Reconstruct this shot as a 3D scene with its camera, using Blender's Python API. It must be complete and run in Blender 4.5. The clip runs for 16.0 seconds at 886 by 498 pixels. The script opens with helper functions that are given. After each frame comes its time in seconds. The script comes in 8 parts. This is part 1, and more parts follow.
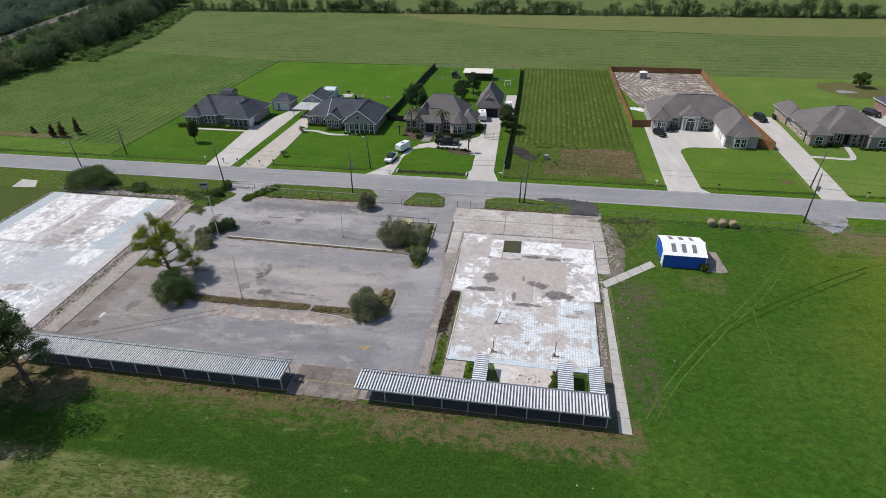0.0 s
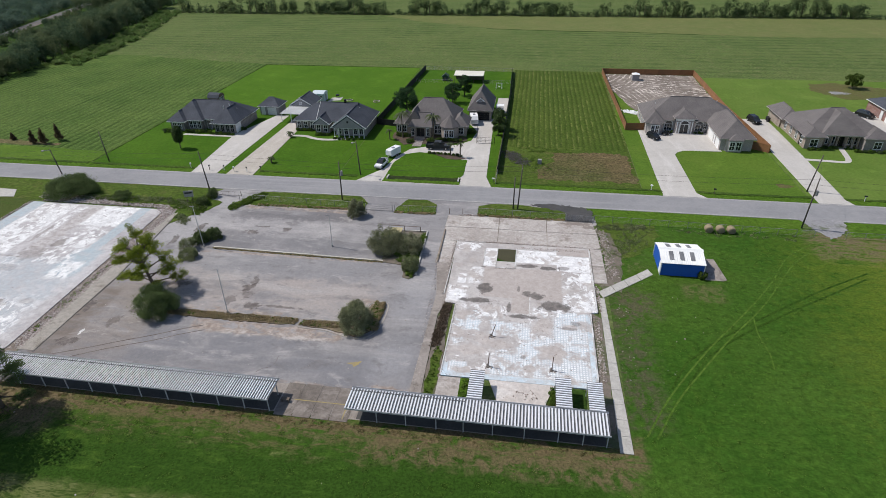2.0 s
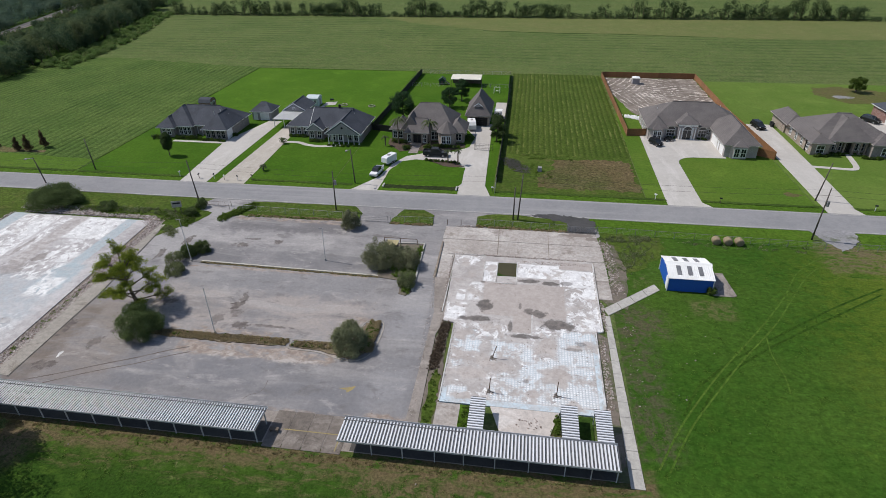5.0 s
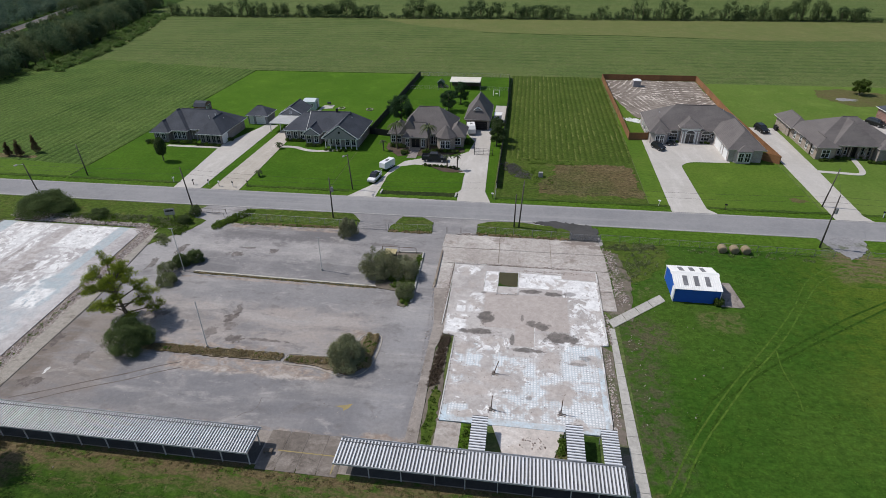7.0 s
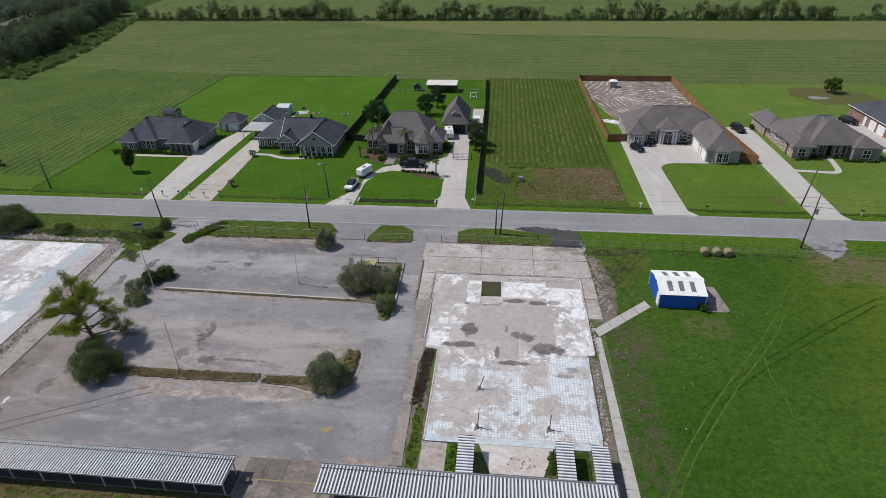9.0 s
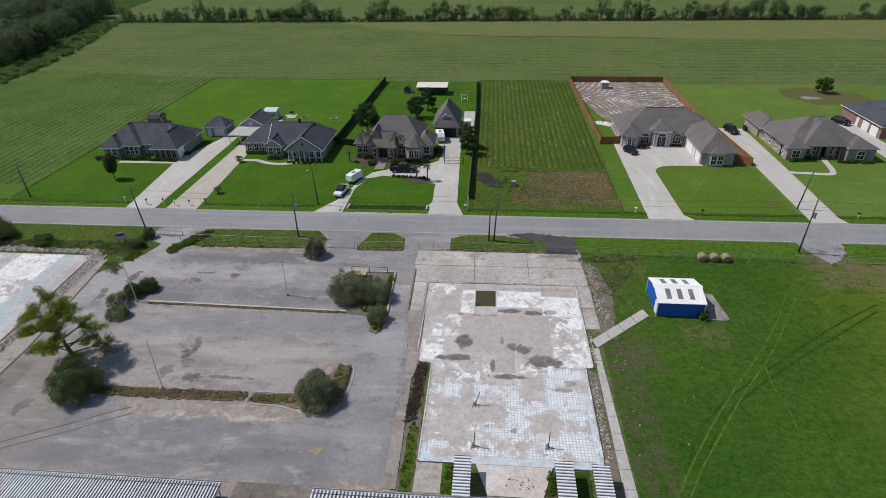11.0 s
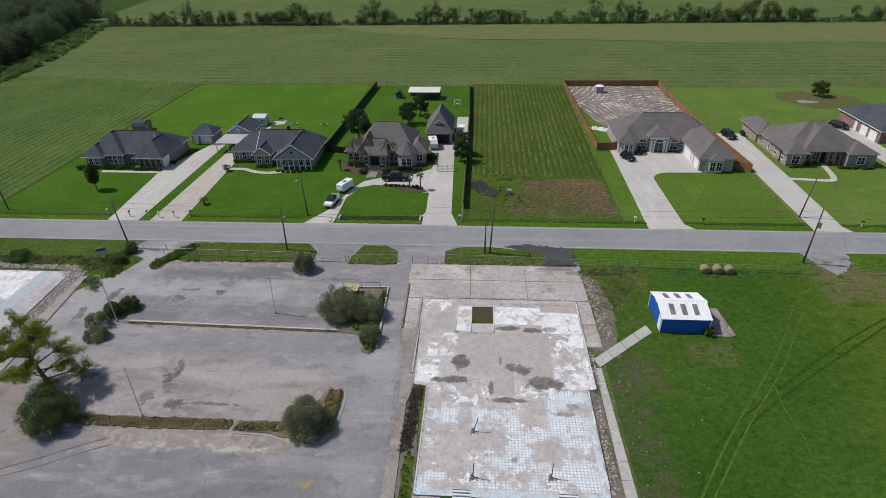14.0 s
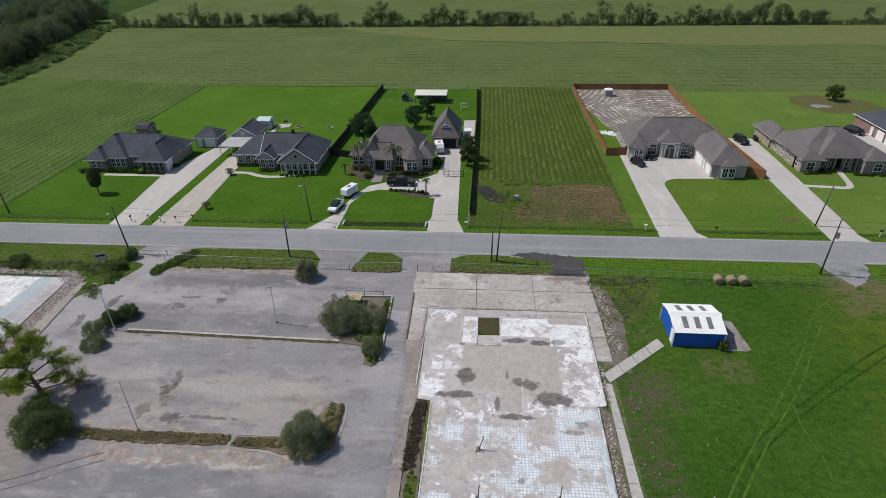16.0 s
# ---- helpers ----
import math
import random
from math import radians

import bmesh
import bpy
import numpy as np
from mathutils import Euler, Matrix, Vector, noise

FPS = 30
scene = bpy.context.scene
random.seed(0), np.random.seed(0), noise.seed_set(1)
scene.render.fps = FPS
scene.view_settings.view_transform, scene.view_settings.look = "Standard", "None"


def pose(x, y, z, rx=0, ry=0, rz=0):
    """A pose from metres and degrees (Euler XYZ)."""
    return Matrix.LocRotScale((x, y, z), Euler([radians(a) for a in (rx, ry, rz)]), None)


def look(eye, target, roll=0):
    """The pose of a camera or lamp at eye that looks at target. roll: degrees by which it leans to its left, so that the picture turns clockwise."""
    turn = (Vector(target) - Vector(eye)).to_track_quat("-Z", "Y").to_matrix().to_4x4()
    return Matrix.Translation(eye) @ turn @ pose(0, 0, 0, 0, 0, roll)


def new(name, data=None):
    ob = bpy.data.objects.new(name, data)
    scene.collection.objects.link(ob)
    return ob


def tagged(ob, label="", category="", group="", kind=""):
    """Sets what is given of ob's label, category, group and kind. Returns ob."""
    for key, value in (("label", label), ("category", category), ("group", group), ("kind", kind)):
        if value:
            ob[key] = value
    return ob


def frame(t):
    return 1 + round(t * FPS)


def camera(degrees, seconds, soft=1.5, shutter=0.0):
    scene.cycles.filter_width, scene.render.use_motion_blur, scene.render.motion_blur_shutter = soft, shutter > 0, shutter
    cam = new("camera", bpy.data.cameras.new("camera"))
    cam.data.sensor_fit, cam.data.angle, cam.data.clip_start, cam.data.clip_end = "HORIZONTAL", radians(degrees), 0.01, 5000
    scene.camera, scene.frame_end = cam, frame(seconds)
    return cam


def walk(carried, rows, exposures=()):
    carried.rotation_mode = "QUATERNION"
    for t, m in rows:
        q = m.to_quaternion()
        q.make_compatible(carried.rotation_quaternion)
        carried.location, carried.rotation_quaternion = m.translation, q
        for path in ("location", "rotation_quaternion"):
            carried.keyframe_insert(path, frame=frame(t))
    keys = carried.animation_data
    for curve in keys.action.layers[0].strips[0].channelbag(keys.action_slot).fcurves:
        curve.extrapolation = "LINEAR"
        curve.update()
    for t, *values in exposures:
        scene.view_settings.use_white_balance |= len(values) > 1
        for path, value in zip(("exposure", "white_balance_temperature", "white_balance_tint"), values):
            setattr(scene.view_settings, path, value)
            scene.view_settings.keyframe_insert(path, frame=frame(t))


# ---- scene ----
cam = camera(76.0, 16.0, soft=0.5)
PATH = [
    (0, (4.344, -25.175, 49.139), (1.3371, -8.2611, 38.8987), -0.91),
    (0.5, (4.203, -24.497, 49.116), (1.2445, -7.5661, 38.8892), -0.89),
    (1, (4.065, -23.790, 49.095), (1.2299, -6.8394, 38.8653), -0.88),
    (1.5, (3.927, -23.067, 49.074), (1.1613, -6.1064, 38.8432), -0.91),
    (2, (3.789, -22.339, 49.056), (1.0632, -5.3655, 38.8342), -0.92),
    (2.5, (3.650, -21.610, 49.040), (0.9337, -4.6286, 38.8301), -1.00),
    (3, (3.509, -20.888, 49.026), (0.8250, -3.9002, 38.8174), -0.91),
    (3.5, (3.368, -20.173, 49.015), (0.6889, -3.1779, 38.8179), -0.99),
    (4, (3.226, -19.469, 49.006), (0.5802, -2.4736, 38.7996), -0.90),
    (6.5, (2.542, -16.076, 48.988), (-0.0288, 0.9358, 38.7905), -0.90),
    (7, (2.414, -15.415, 48.987), (-0.1477, 1.6026, 38.7978), -0.89),
    (7.5, (2.290, -14.757, 48.988), (-0.2344, 2.2695, 38.8028), -0.90),
    (8, (2.170, -14.100, 48.988), (-0.1469, 2.9546, 38.8013), -0.88),
    (8.5, (2.054, -13.444, 48.988), (-0.0332, 3.6423, 38.8054), -1.02),
    (9, (1.940, -12.789, 48.988), (0.0835, 4.3303, 38.8160), -1.02),
    (9.5, (1.830, -12.135, 48.987), (0.0558, 4.9929, 38.8150), -1.09),
    (12, (1.305, -8.912, 48.963), (-0.1179, 8.2513, 38.7943), -1.08),
    (12.5, (1.206, -8.285, 48.951), (-0.1813, 8.8874, 38.7934), -1.12),
    (13, (1.110, -7.666, 48.936), (-0.2359, 9.5096, 38.7787), -1.09),
    (13.5, (1.021, -7.056, 48.917), (-0.2904, 10.1344, 38.7790), -1.00),
    (14, (0.942, -6.452, 48.893), (-0.3591, 10.7468, 38.7685), -1.10),
    (14.5, (0.876, -5.854, 48.862), (-0.3773, 11.3387, 38.7207), -1.01),
    (15, (0.831, -5.257, 48.823), (-0.5291, 11.9493, 38.7185), -1.00),
    (15.5, (0.813, -4.655, 48.775), (-0.6725, 12.5497, 38.6852), -1.00),
    (16, (0.834, -4.040, 48.715), (-0.6782, 13.1676, 38.6342), -1.10),
]
walk(cam, [(t, look(eye, target, roll)) for t, eye, target, roll in PATH], [(0.0, 0.21), (4.0, 0.11), (8.0, 0.0), (16.0, -0.03)])

# ---- light ----
SUN_DIR = Vector((0.59, -0.09, -0.81)).normalized()   # the way that sunlight travels
world = bpy.data.worlds.new("sky")
scene.world = world
world.use_nodes = True
wn = world.node_tree
bg = wn.nodes["Background"]
sky = wn.nodes.new("ShaderNodeTexSky")
sky.sky_type = 'NISHITA'
sky.sun_disc = False
sky.sun_elevation = math.asin(-SUN_DIR.z)
sky.sun_rotation = math.atan2(-SUN_DIR.x, -SUN_DIR.y)
wn.links.new(sky.outputs[0], bg.inputs[0])
bg.inputs[1].default_value = 0.10
sun = new("sun", bpy.data.lights.new("sun", 'SUN'))
sun.data.energy = 3.6
sun.data.angle = radians(0.6)
sun.data.color = (1.0, 0.955, 0.90)
sun.rotation_euler = SUN_DIR.to_track_quat("-Z", "Y").to_euler()

# ---- materials ----
rng = np.random.RandomState(7)


class Nodes:
    """Short hands for a node material."""

    def __init__(self, name, rough=0.9, metal=0.0):
        self.m = bpy.data.materials.new(name)
        self.m.use_nodes = True
        self.t = self.m.node_tree
        self.b = self.t.nodes["Principled BSDF"]
        self.b.inputs["Roughness"].default_value = rough
        self.b.inputs["Metallic"].default_value = metal
        self.co = self.t.nodes.new("ShaderNodeTexCoord").outputs["Object"]

    def put(self, sock, v):
        if isinstance(v, bpy.types.NodeSocket):
            self.t.links.new(v, sock)
        elif isinstance(v, (tuple, list)) and len(v) == 3 and sock.type == 'RGBA':
            sock.default_value = (*v, 1)
        else:
            sock.default_value = v

    def stretch(self, sx, sy, sz=1, turn=0):
        n = self.t.nodes.new("ShaderNodeMapping")
        self.put(n.inputs[0], self.co)
        n.inputs["Scale"].default_value = (sx, sy, sz)
        n.inputs["Rotation"].default_value = (0, 0, radians(turn))
        return n.outputs[0]

    def noise(self, scale, detail=4, rough=0.6, co=None, warp=0.0):
        n = self.t.nodes.new("ShaderNodeTexNoise")
        self.put(n.inputs["Vector"], co or self.co)
        n.inputs["Scale"].default_value = scale
        n.inputs["Detail"].default_value = detail
        n.inputs["Roughness"].default_value = rough
        n.inputs["Distortion"].default_value = warp
        return n.outputs[0]

    def step(self, v, lo, hi, a=0.0, b=1.0):
        n = self.t.nodes.new("ShaderNodeMapRange")
        n.interpolation_type = 'SMOOTHSTEP'
        for k, x in zip(("Value", "From Min", "From Max", "To Min", "To Max"), (v, lo, hi, a, b)):
            self.put(n.inputs[k], x)
        return n.outputs[0]

    def mix(self, f, a, b, how='MIX'):
        n = self.t.nodes.new("ShaderNodeMix")
        n.data_type, n.blend_type = 'RGBA', how
        self.put(n.inputs[0], f)
        self.put(n.inputs[6], a)
        self.put(n.inputs[7], b)
        return n.outputs[2]

    def math(self, op, a, b=0.0):
        n = self.t.nodes.new("ShaderNodeMath")
        n.operation = op
        self.put(n.inputs[0], a)
        self.put(n.inputs[1], b)
        return n.outputs[0]

    def axis(self, k, co=None):
        n = self.t.nodes.new("ShaderNodeSeparateXYZ")
        self.put(n.inputs[0], co or self.co)
        return n.outputs[k]

    def box(self, x0, x1, y0, y1, soft):
        """1 inside a rectangle of the plan, with a wandering edge."""
        w = self.math('MULTIPLY', self.math('SUBTRACT', self.noise(0.7, 4), 0.5), soft * 1.6)
        x, y, f = self.math('ADD', self.axis(0), w), self.math('ADD', self.axis(1), w), None
        for v, lo, hi in ((x, x0, x1), (y, y0, y1)):
            g = self.math('MULTIPLY', self.step(v, lo - soft / 2, lo + soft / 2), self.step(v, hi - soft / 2, hi + soft / 2, 1.0, 0.0))
            f = g if f is None else self.math('MULTIPLY', f, g)
        return f

    def spot(self, cx, cy, rx, ry, ragged_by=1.5, scale=0.8):
        """1 inside a ragged oval of the plan, fading outwards."""
        x = self.math('DIVIDE', self.math('SUBTRACT', self.axis(0), cx), rx)
        y = self.math('DIVIDE', self.math('SUBTRACT', self.axis(1), cy), ry)
        d = self.math('SQRT', self.math('ADD', self.math('MULTIPLY', x, x), self.math('MULTIPLY', y, y)))
        d = self.math('ADD', d, self.math('MULTIPLY', self.math('SUBTRACT', self.noise(scale, 6, 0.65), 0.5), ragged_by * 2))
        return self.step(d, 0.65, 1.05, 1.0, 0.0)

    def random(self):
        return self.t.nodes.new("ShaderNodeObjectInfo").outputs["Random"]

    def island(self):
        return self.t.nodes.new("ShaderNodeNewGeometry").outputs["Random Per Island"]

    def bump(self, v, strength=0.5, dist=0.05):
        n = self.t.nodes.new("ShaderNodeBump")
        n.inputs["Strength"].default_value = strength
        n.inputs["Distance"].default_value = dist
        self.put(n.inputs["Height"], v)
        self.put(self.b.inputs["Normal"], n.outputs[0])

    def done(self, colour, rough=None, sheen=0.3):
        self.put(self.b.inputs["Base Color"], colour)
        if rough is not None:
            self.put(self.b.inputs["Roughness"], rough)
        self.b.inputs["Specular IOR Level"].default_value = sheen
        return self.m


def simple(name, a, b, scale=1.0, rough=0.85, metal=0.0, bump=0.2, bdist=0.02, by_object=0.0):
    """Two tones mixed by noise at two scales."""
    n = Nodes(name, rough, metal)
    f = n.math('ADD', n.math('MULTIPLY', n.noise(scale * 0.25, 3), 0.6), n.math('MULTIPLY', n.noise(scale * 3, 5), 0.4))
    c = n.mix(n.step(f, 0.35, 0.65), a, b)
    if by_object:
        c = n.mix(n.math('MULTIPLY', n.random(), by_object), c, (0.02, 0.02, 0.02))
    if bump:
        n.bump(n.noise(scale * 12, 4), bump, bdist)
    return n.done(c)


def grass(name, a, b, dry, dry_amount=0.5, rows=None, patch=0.06, fine=4.0, coarse=1.0, narrow=0.15):
    """Grass from above: two greens, patches, dry spots, and mowing or planting rows along y."""
    n = Nodes(name, 0.95)
    big, mid, grain, small = n.noise(patch, 5, 0.65), n.noise(0.30, 6, 0.72), n.noise(1.5, 5, 0.75), n.noise(fine, 4, 0.7)
    c = n.mix(n.step(big, 0.35, 0.65), a, b)
    c = n.mix(n.step(mid, 0.60 - 0.12 * dry_amount, 0.85 - 0.12 * dry_amount, 0, 0.55), c, dry)
    c = n.mix(n.step(n.noise(0.16, 6, 0.75, warp=0.6), 0.50, 0.72, 0, 0.45), c, tuple(x * 1.45 for x in b))
    c = n.mix(1.0, c, n.step(grain, 0.28, 0.72, 1 - 0.45 * coarse, 1 + 0.36 * coarse), 'MULTIPLY')
    c = n.mix(n.step(small, 0.3, 0.75, 0.0, 0.35 * coarse), c, tuple(x * 0.45 for x in a))
    h = n.math('ADD', small, n.math('MULTIPLY', grain, 1.5))
    if rows:
        pitch, dark, turn, amount = rows
        x = n.axis(0, n.stretch(1, 1, 1, turn))
        wave = n.math('SINE', n.math('ADD', n.math('MULTIPLY', x, 6.283 / pitch), n.math('MULTIPLY', n.noise(0.05, 3), 3.5)))
        ragged_rows = n.noise(1.0, 5, 0.72, n.stretch(1.0 / pitch, 0.34 / pitch, 1, turn), 1.0)
        f = n.math('MULTIPLY', n.step(n.math('ADD', wave, n.math('MULTIPLY', n.math('SUBTRACT', ragged_rows, 0.5), 5.2)), narrow, narrow + 1.05), n.step(n.noise(0.022, 6, 0.72), 0.40, 0.60, 0.10, 1.0))
        c = n.mix(n.math('MULTIPLY', f, amount), c, dark)
        h = n.math('ADD', h, n.math('MULTIPLY', wave, -0.6))
    n.bump(h, 0.7 * coarse, 0.15)
    return n.done(c, sheen=0.05)


M = {}
M["pasture"] = grass("pasture_grass", (0.118, 0.154, 0.050), (0.092, 0.134, 0.040), (0.215, 0.195, 0.105), 1.0, (5.4, (0.056, 0.088, 0.025), 90, 0.8), patch=0.03, coarse=1.1)
M["hay"] = grass("hayfield_grass", (0.072, 0.122, 0.028), (0.096, 0.144, 0.036), (0.14, 0.155, 0.05), 0.4, (2.1, (0.026, 0.052, 0.011), 0, 0.85))
M["lawn"] = grass("mown_lawn", (0.043, 0.103, 0.008), (0.060, 0.124, 0.011), (0.10, 0.15, 0.02), 0.0, coarse=0.4)
M["lawn_dull"] = grass("rough_lawn", (0.074, 0.136, 0.018), (0.094, 0.152, 0.022), (0.11, 0.12, 0.04), 0.4, coarse=0.45)
M["lawn_back"] = grass("bright_back_lawn", (0.056, 0.124, 0.010), (0.076, 0.148, 0.014), (0.10, 0.15, 0.02), 0.1, patch=0.03, coarse=0.3)
# The rough lawn's colours lightened, to paint pale haze over the far right.
M["lawn_hazy"] = grass("pale_rough_lawn", (0.090, 0.150, 0.026), (0.112, 0.168, 0.034), (0.13, 0.14, 0.05), 0.4, coarse=0.35)
M["crop"] = grass("crop_rows", (0.054, 0.088, 0.014), (0.074, 0.106, 0.020), (0.12, 0.13, 0.036), 0.5, (1.35, (0.185, 0.198, 0.062), 0, 0.75), narrow=0.55)
M["weeds"] = grass("dry_weeds", (0.145, 0.108, 0.056), (0.085, 0.095, 0.032), (0.25, 0.19, 0.115), 1.0, fine=2.0, coarse=1.4)
M["lawn_damp"] = grass("damp_lawn", (0.118, 0.105, 0.046), (0.095, 0.112, 0.032), (0.13, 0.095, 0.055), 1.0, coarse=0.6)
M["verge"] = grass("verge_grass", (0.062, 0.125, 0.012), (0.078, 0.145, 0.016), (0.14, 0.14, 0.045), 0.4)
M["verge_rough"] = grass("rough_verge_grass", (0.060, 0.098, 0.016), (0.082, 0.120, 0.022), (0.16, 0.13, 0.06), 0.9)
M["tall"] = grass("unmown_grass", (0.028, 0.06, 0.010), (0.045, 0.085, 0.015), (0.09, 0.09, 0.035), 0.4, fine=2.5)
M["dry"] = grass("dry_grass", (0.16, 0.125, 0.068), (0.095, 0.105, 0.036), (0.24, 0.185, 0.12), 1.0, fine=2.5)


def meadow(name, dry_boxes, laid=()):
    """Meadow grass with ragged dry and bare stretches."""
    n = Nodes(name, 0.95)
    big, mid, small = n.noise(0.05, 5, 0.65), n.noise(0.45, 6, 0.72), n.noise(3.5, 4, 0.75)
    c = n.mix(n.step(big, 0.38, 0.62), (0.034, 0.085, 0.010), (0.052, 0.104, 0.015))
    c = n.mix(n.step(mid, 0.42, 0.72, 0, 0.7), c, (0.056, 0.110, 0.014))
    c = n.mix(n.step(small, 0.35, 0.75, 0.0, 0.55), c, (0.018, 0.056, 0.005))
    c = n.mix(n.step(n.noise(1.4, 6, 0.85), 0.62, 0.76, 0, 0.4), c, (0.12, 0.145, 0.046))
    c = n.mix(n.step(n.noise(0.02, 3), 0.5, 0.7, 0, 0.5), c, (0.085, 0.115, 0.02))
    lump = n.noise(0.8, 6, 0.72, n.stretch(1.0, 1.7, 1, 12), 1.0)
    c = n.mix(1.0, c, n.step(n.noise(1.3, 6, 0.8), 0.30, 0.70, 0.74, 1.26), 'MULTIPLY')
    c = n.mix(1.0, c, n.step(lump, 0.34, 0.66, 0.86, 1.16), 'MULTIPLY')
    for box, colour, amount in dry_boxes:
        f = n.math('MULTIPLY', n.box(*box), n.step(n.noise(0.7, 7, 0.75, n.stretch(0.45, 1.3) if box[1] - box[0] > 30 else None, 0.6), 0.62 - 0.3 * amount, 0.82 - 0.3 * amount))
        c = n.mix(f, c, n.mix(n.step(small, 0.35, 0.7), colour, tuple(k * 0.5 for k in colour)))
    swirl = n.noise(1.0, 6, 0.70, n.stretch(0.45, 1.5, 1, 24), 2.2)
    for box in laid:
        f = n.box(*box)
        c = n.mix(n.math('MULTIPLY', f, n.step(swirl, 0.36, 0.56, 0.15, 0.75)), c, n.mix(n.step(n.noise(0.3, 4), 0.40, 0.62), (0.105, 0.128, 0.036), (0.165, 0.168, 0.066)))
        c = n.mix(n.math('MULTIPLY', f, n.step(swirl, 0.56, 0.68, 0, 0.6)), c, (0.200, 0.195, 0.090))
        c = n.mix(n.math('MULTIPLY', f, n.step(swirl, 0.36, 0.50, 0.85, 0)), c, (0.036, 0.060, 0.013))
    n.bump(n.math('ADD', n.math('ADD', small, n.math('MULTIPLY', swirl, 1.5)), n.math('MULTIPLY', n.math('ADD', mid, lump), 1.6)), 0.5, 0.14)
    return n.done(c, sheen=0.05)


M["meadow"] = meadow("green_meadow", [((-120, 14, -80, 18, 8), (0.033, 0.076, 0.010), 1.05), ((-300, -88, 20, 72, 6), (0.080, 0.106, 0.028), 1.1), ((16, 21.5, 24, 52, 3), (0.092, 0.094, 0.048), 0.72), ((16, 24, 56, 74, 3), (0.13, 0.145, 0.055), 0.45),
                                      ((48, 170, 16, 73, 18), (0.098, 0.148, 0.018), 1.0), ((60, 170, 10, 74, 10), (0.150, 0.175, 0.028), 0.9), ((52, 90, 64, 78, 4), (0.17, 0.14, 0.080), 0.8), ((28, 34, 49.5, 53.5, 2.0), (0.125, 0.135, 0.050), 0.8), ((18, 24, 44, 50, 2.5), (0.105, 0.100, 0.055), 0.75),
                                      ((-62, 18, 17.6, 22, 1.4), (0.150, 0.115, 0.062), 0.85), ((-12, 17, 15.6, 18.6, 2), (0.145, 0.118, 0.060), 0.75), ((-60, -10, 15.0, 18.4, 2.5), (0.120, 0.115, 0.045), 0.55),
                                      ((-39, -27, 14.95, 15.35, 0.35), (0.17, 0.19, 0.065), 0.45), ((-33, -29.5, 16.3, 16.9, 0.9), (0.20, 0.18, 0.09), 0.45), ((-21, -14, 14.9, 15.3, 0.5), (0.17, 0.19, 0.065), 0.45), ((-20, -16, 17.0, 18.0, 0.9), (0.20, 0.165, 0.09), 0.45),
                                      ((-62, -48, 14, 21, 3), (0.19, 0.145, 0.085), 0.9), ((-52, -47.6, 5.4, 8.0, 1.2), (0.33, 0.26, 0.19), 1.1)], laid=((-90, -22, -40, 8.6, 1.6), (-24, 3, -40, 4.0, 7.0)))


def paving(name, a, b, stain, streak=(0.12, 0.5), stain_at=0.6, pale=None, crack=0.004, fine=6.0, zones=(), spots=(), grain=0.18, scuffs=0.0):
    """Old paving: mottled, streaked along x, stained, finely cracked."""
    n = Nodes(name, 0.9)
    big, mid, fin = n.noise(0.09, 5, 0.65), n.noise(0.7, 6, 0.75), n.noise(fine, 5, 0.8)
    c = n.mix(n.step(n.math('ADD', n.math('MULTIPLY', big, 0.6), n.math('MULTIPLY', mid, 0.4)), 0.36, 0.64), a, b)
    s = n.noise(1.0, 6, 0.7, n.stretch(*streak), 0.4)
    if pale:
        c = n.mix(n.step(s, 0.50, 0.68, 0, 0.85), c, pale)
    for box, colour, amount in zones:
        c = n.mix(n.math('MULTIPLY', n.box(*box), n.step(n.noise(0.3, 6, 0.68, n.stretch(0.35, 1)), 0.32, 0.56, 0, amount)), c, colour)
    if scuffs:
        c = n.mix(n.step(n.noise(1.0, 7, 0.75, n.stretch(0.10, 0.6, 1, 4), 2.2), 0.55, 0.72, 0, scuffs), c, pale)
        c = n.mix(n.step(n.noise(1.0, 6, 0.75, n.stretch(0.12, 0.4, 1, -6), 2.2), 0.53, 0.70, 0, scuffs * 0.6), c, tuple(k * 0.75 for k in a))
    c = n.mix(n.step(n.noise(0.22, 6, 0.78, warp=0.8), stain_at, stain_at + 0.13, 0, 0.75), c, stain)
    c = n.mix(1.0, c, n.step(n.noise(1.9, 6, 0.8), 0.28, 0.72, 1.0 - grain, 1.0 + grain), 'MULTIPLY')
    c = n.mix(n.step(fin, 0.35, 0.75, 0, grain * 1.6), c, tuple(k * 0.5 for k in a))
    c = n.mix(n.step(n.noise(11, 2), 0.70, 0.76, 0, 0.5), c, tuple(min(1, k * 1.7) for k in b))
    for spot in spots:
        c = n.mix(n.math('MULTIPLY', n.spot(*spot), 0.8), c, tuple(k * 0.8 for k in stain))
    if crack:
        d = n.math('ABSOLUTE', n.math('SUBTRACT', n.noise(0.16, 4, 0.6, warp=0.5), 0.5))
        c = n.mix(n.step(d, crack * 0.3, crack, 0.75, 0.0), c, (0.03, 0.028, 0.025))
    n.bump(n.math('ADD', fin, mid), 0.35, 0.02)
    return n.done(c)


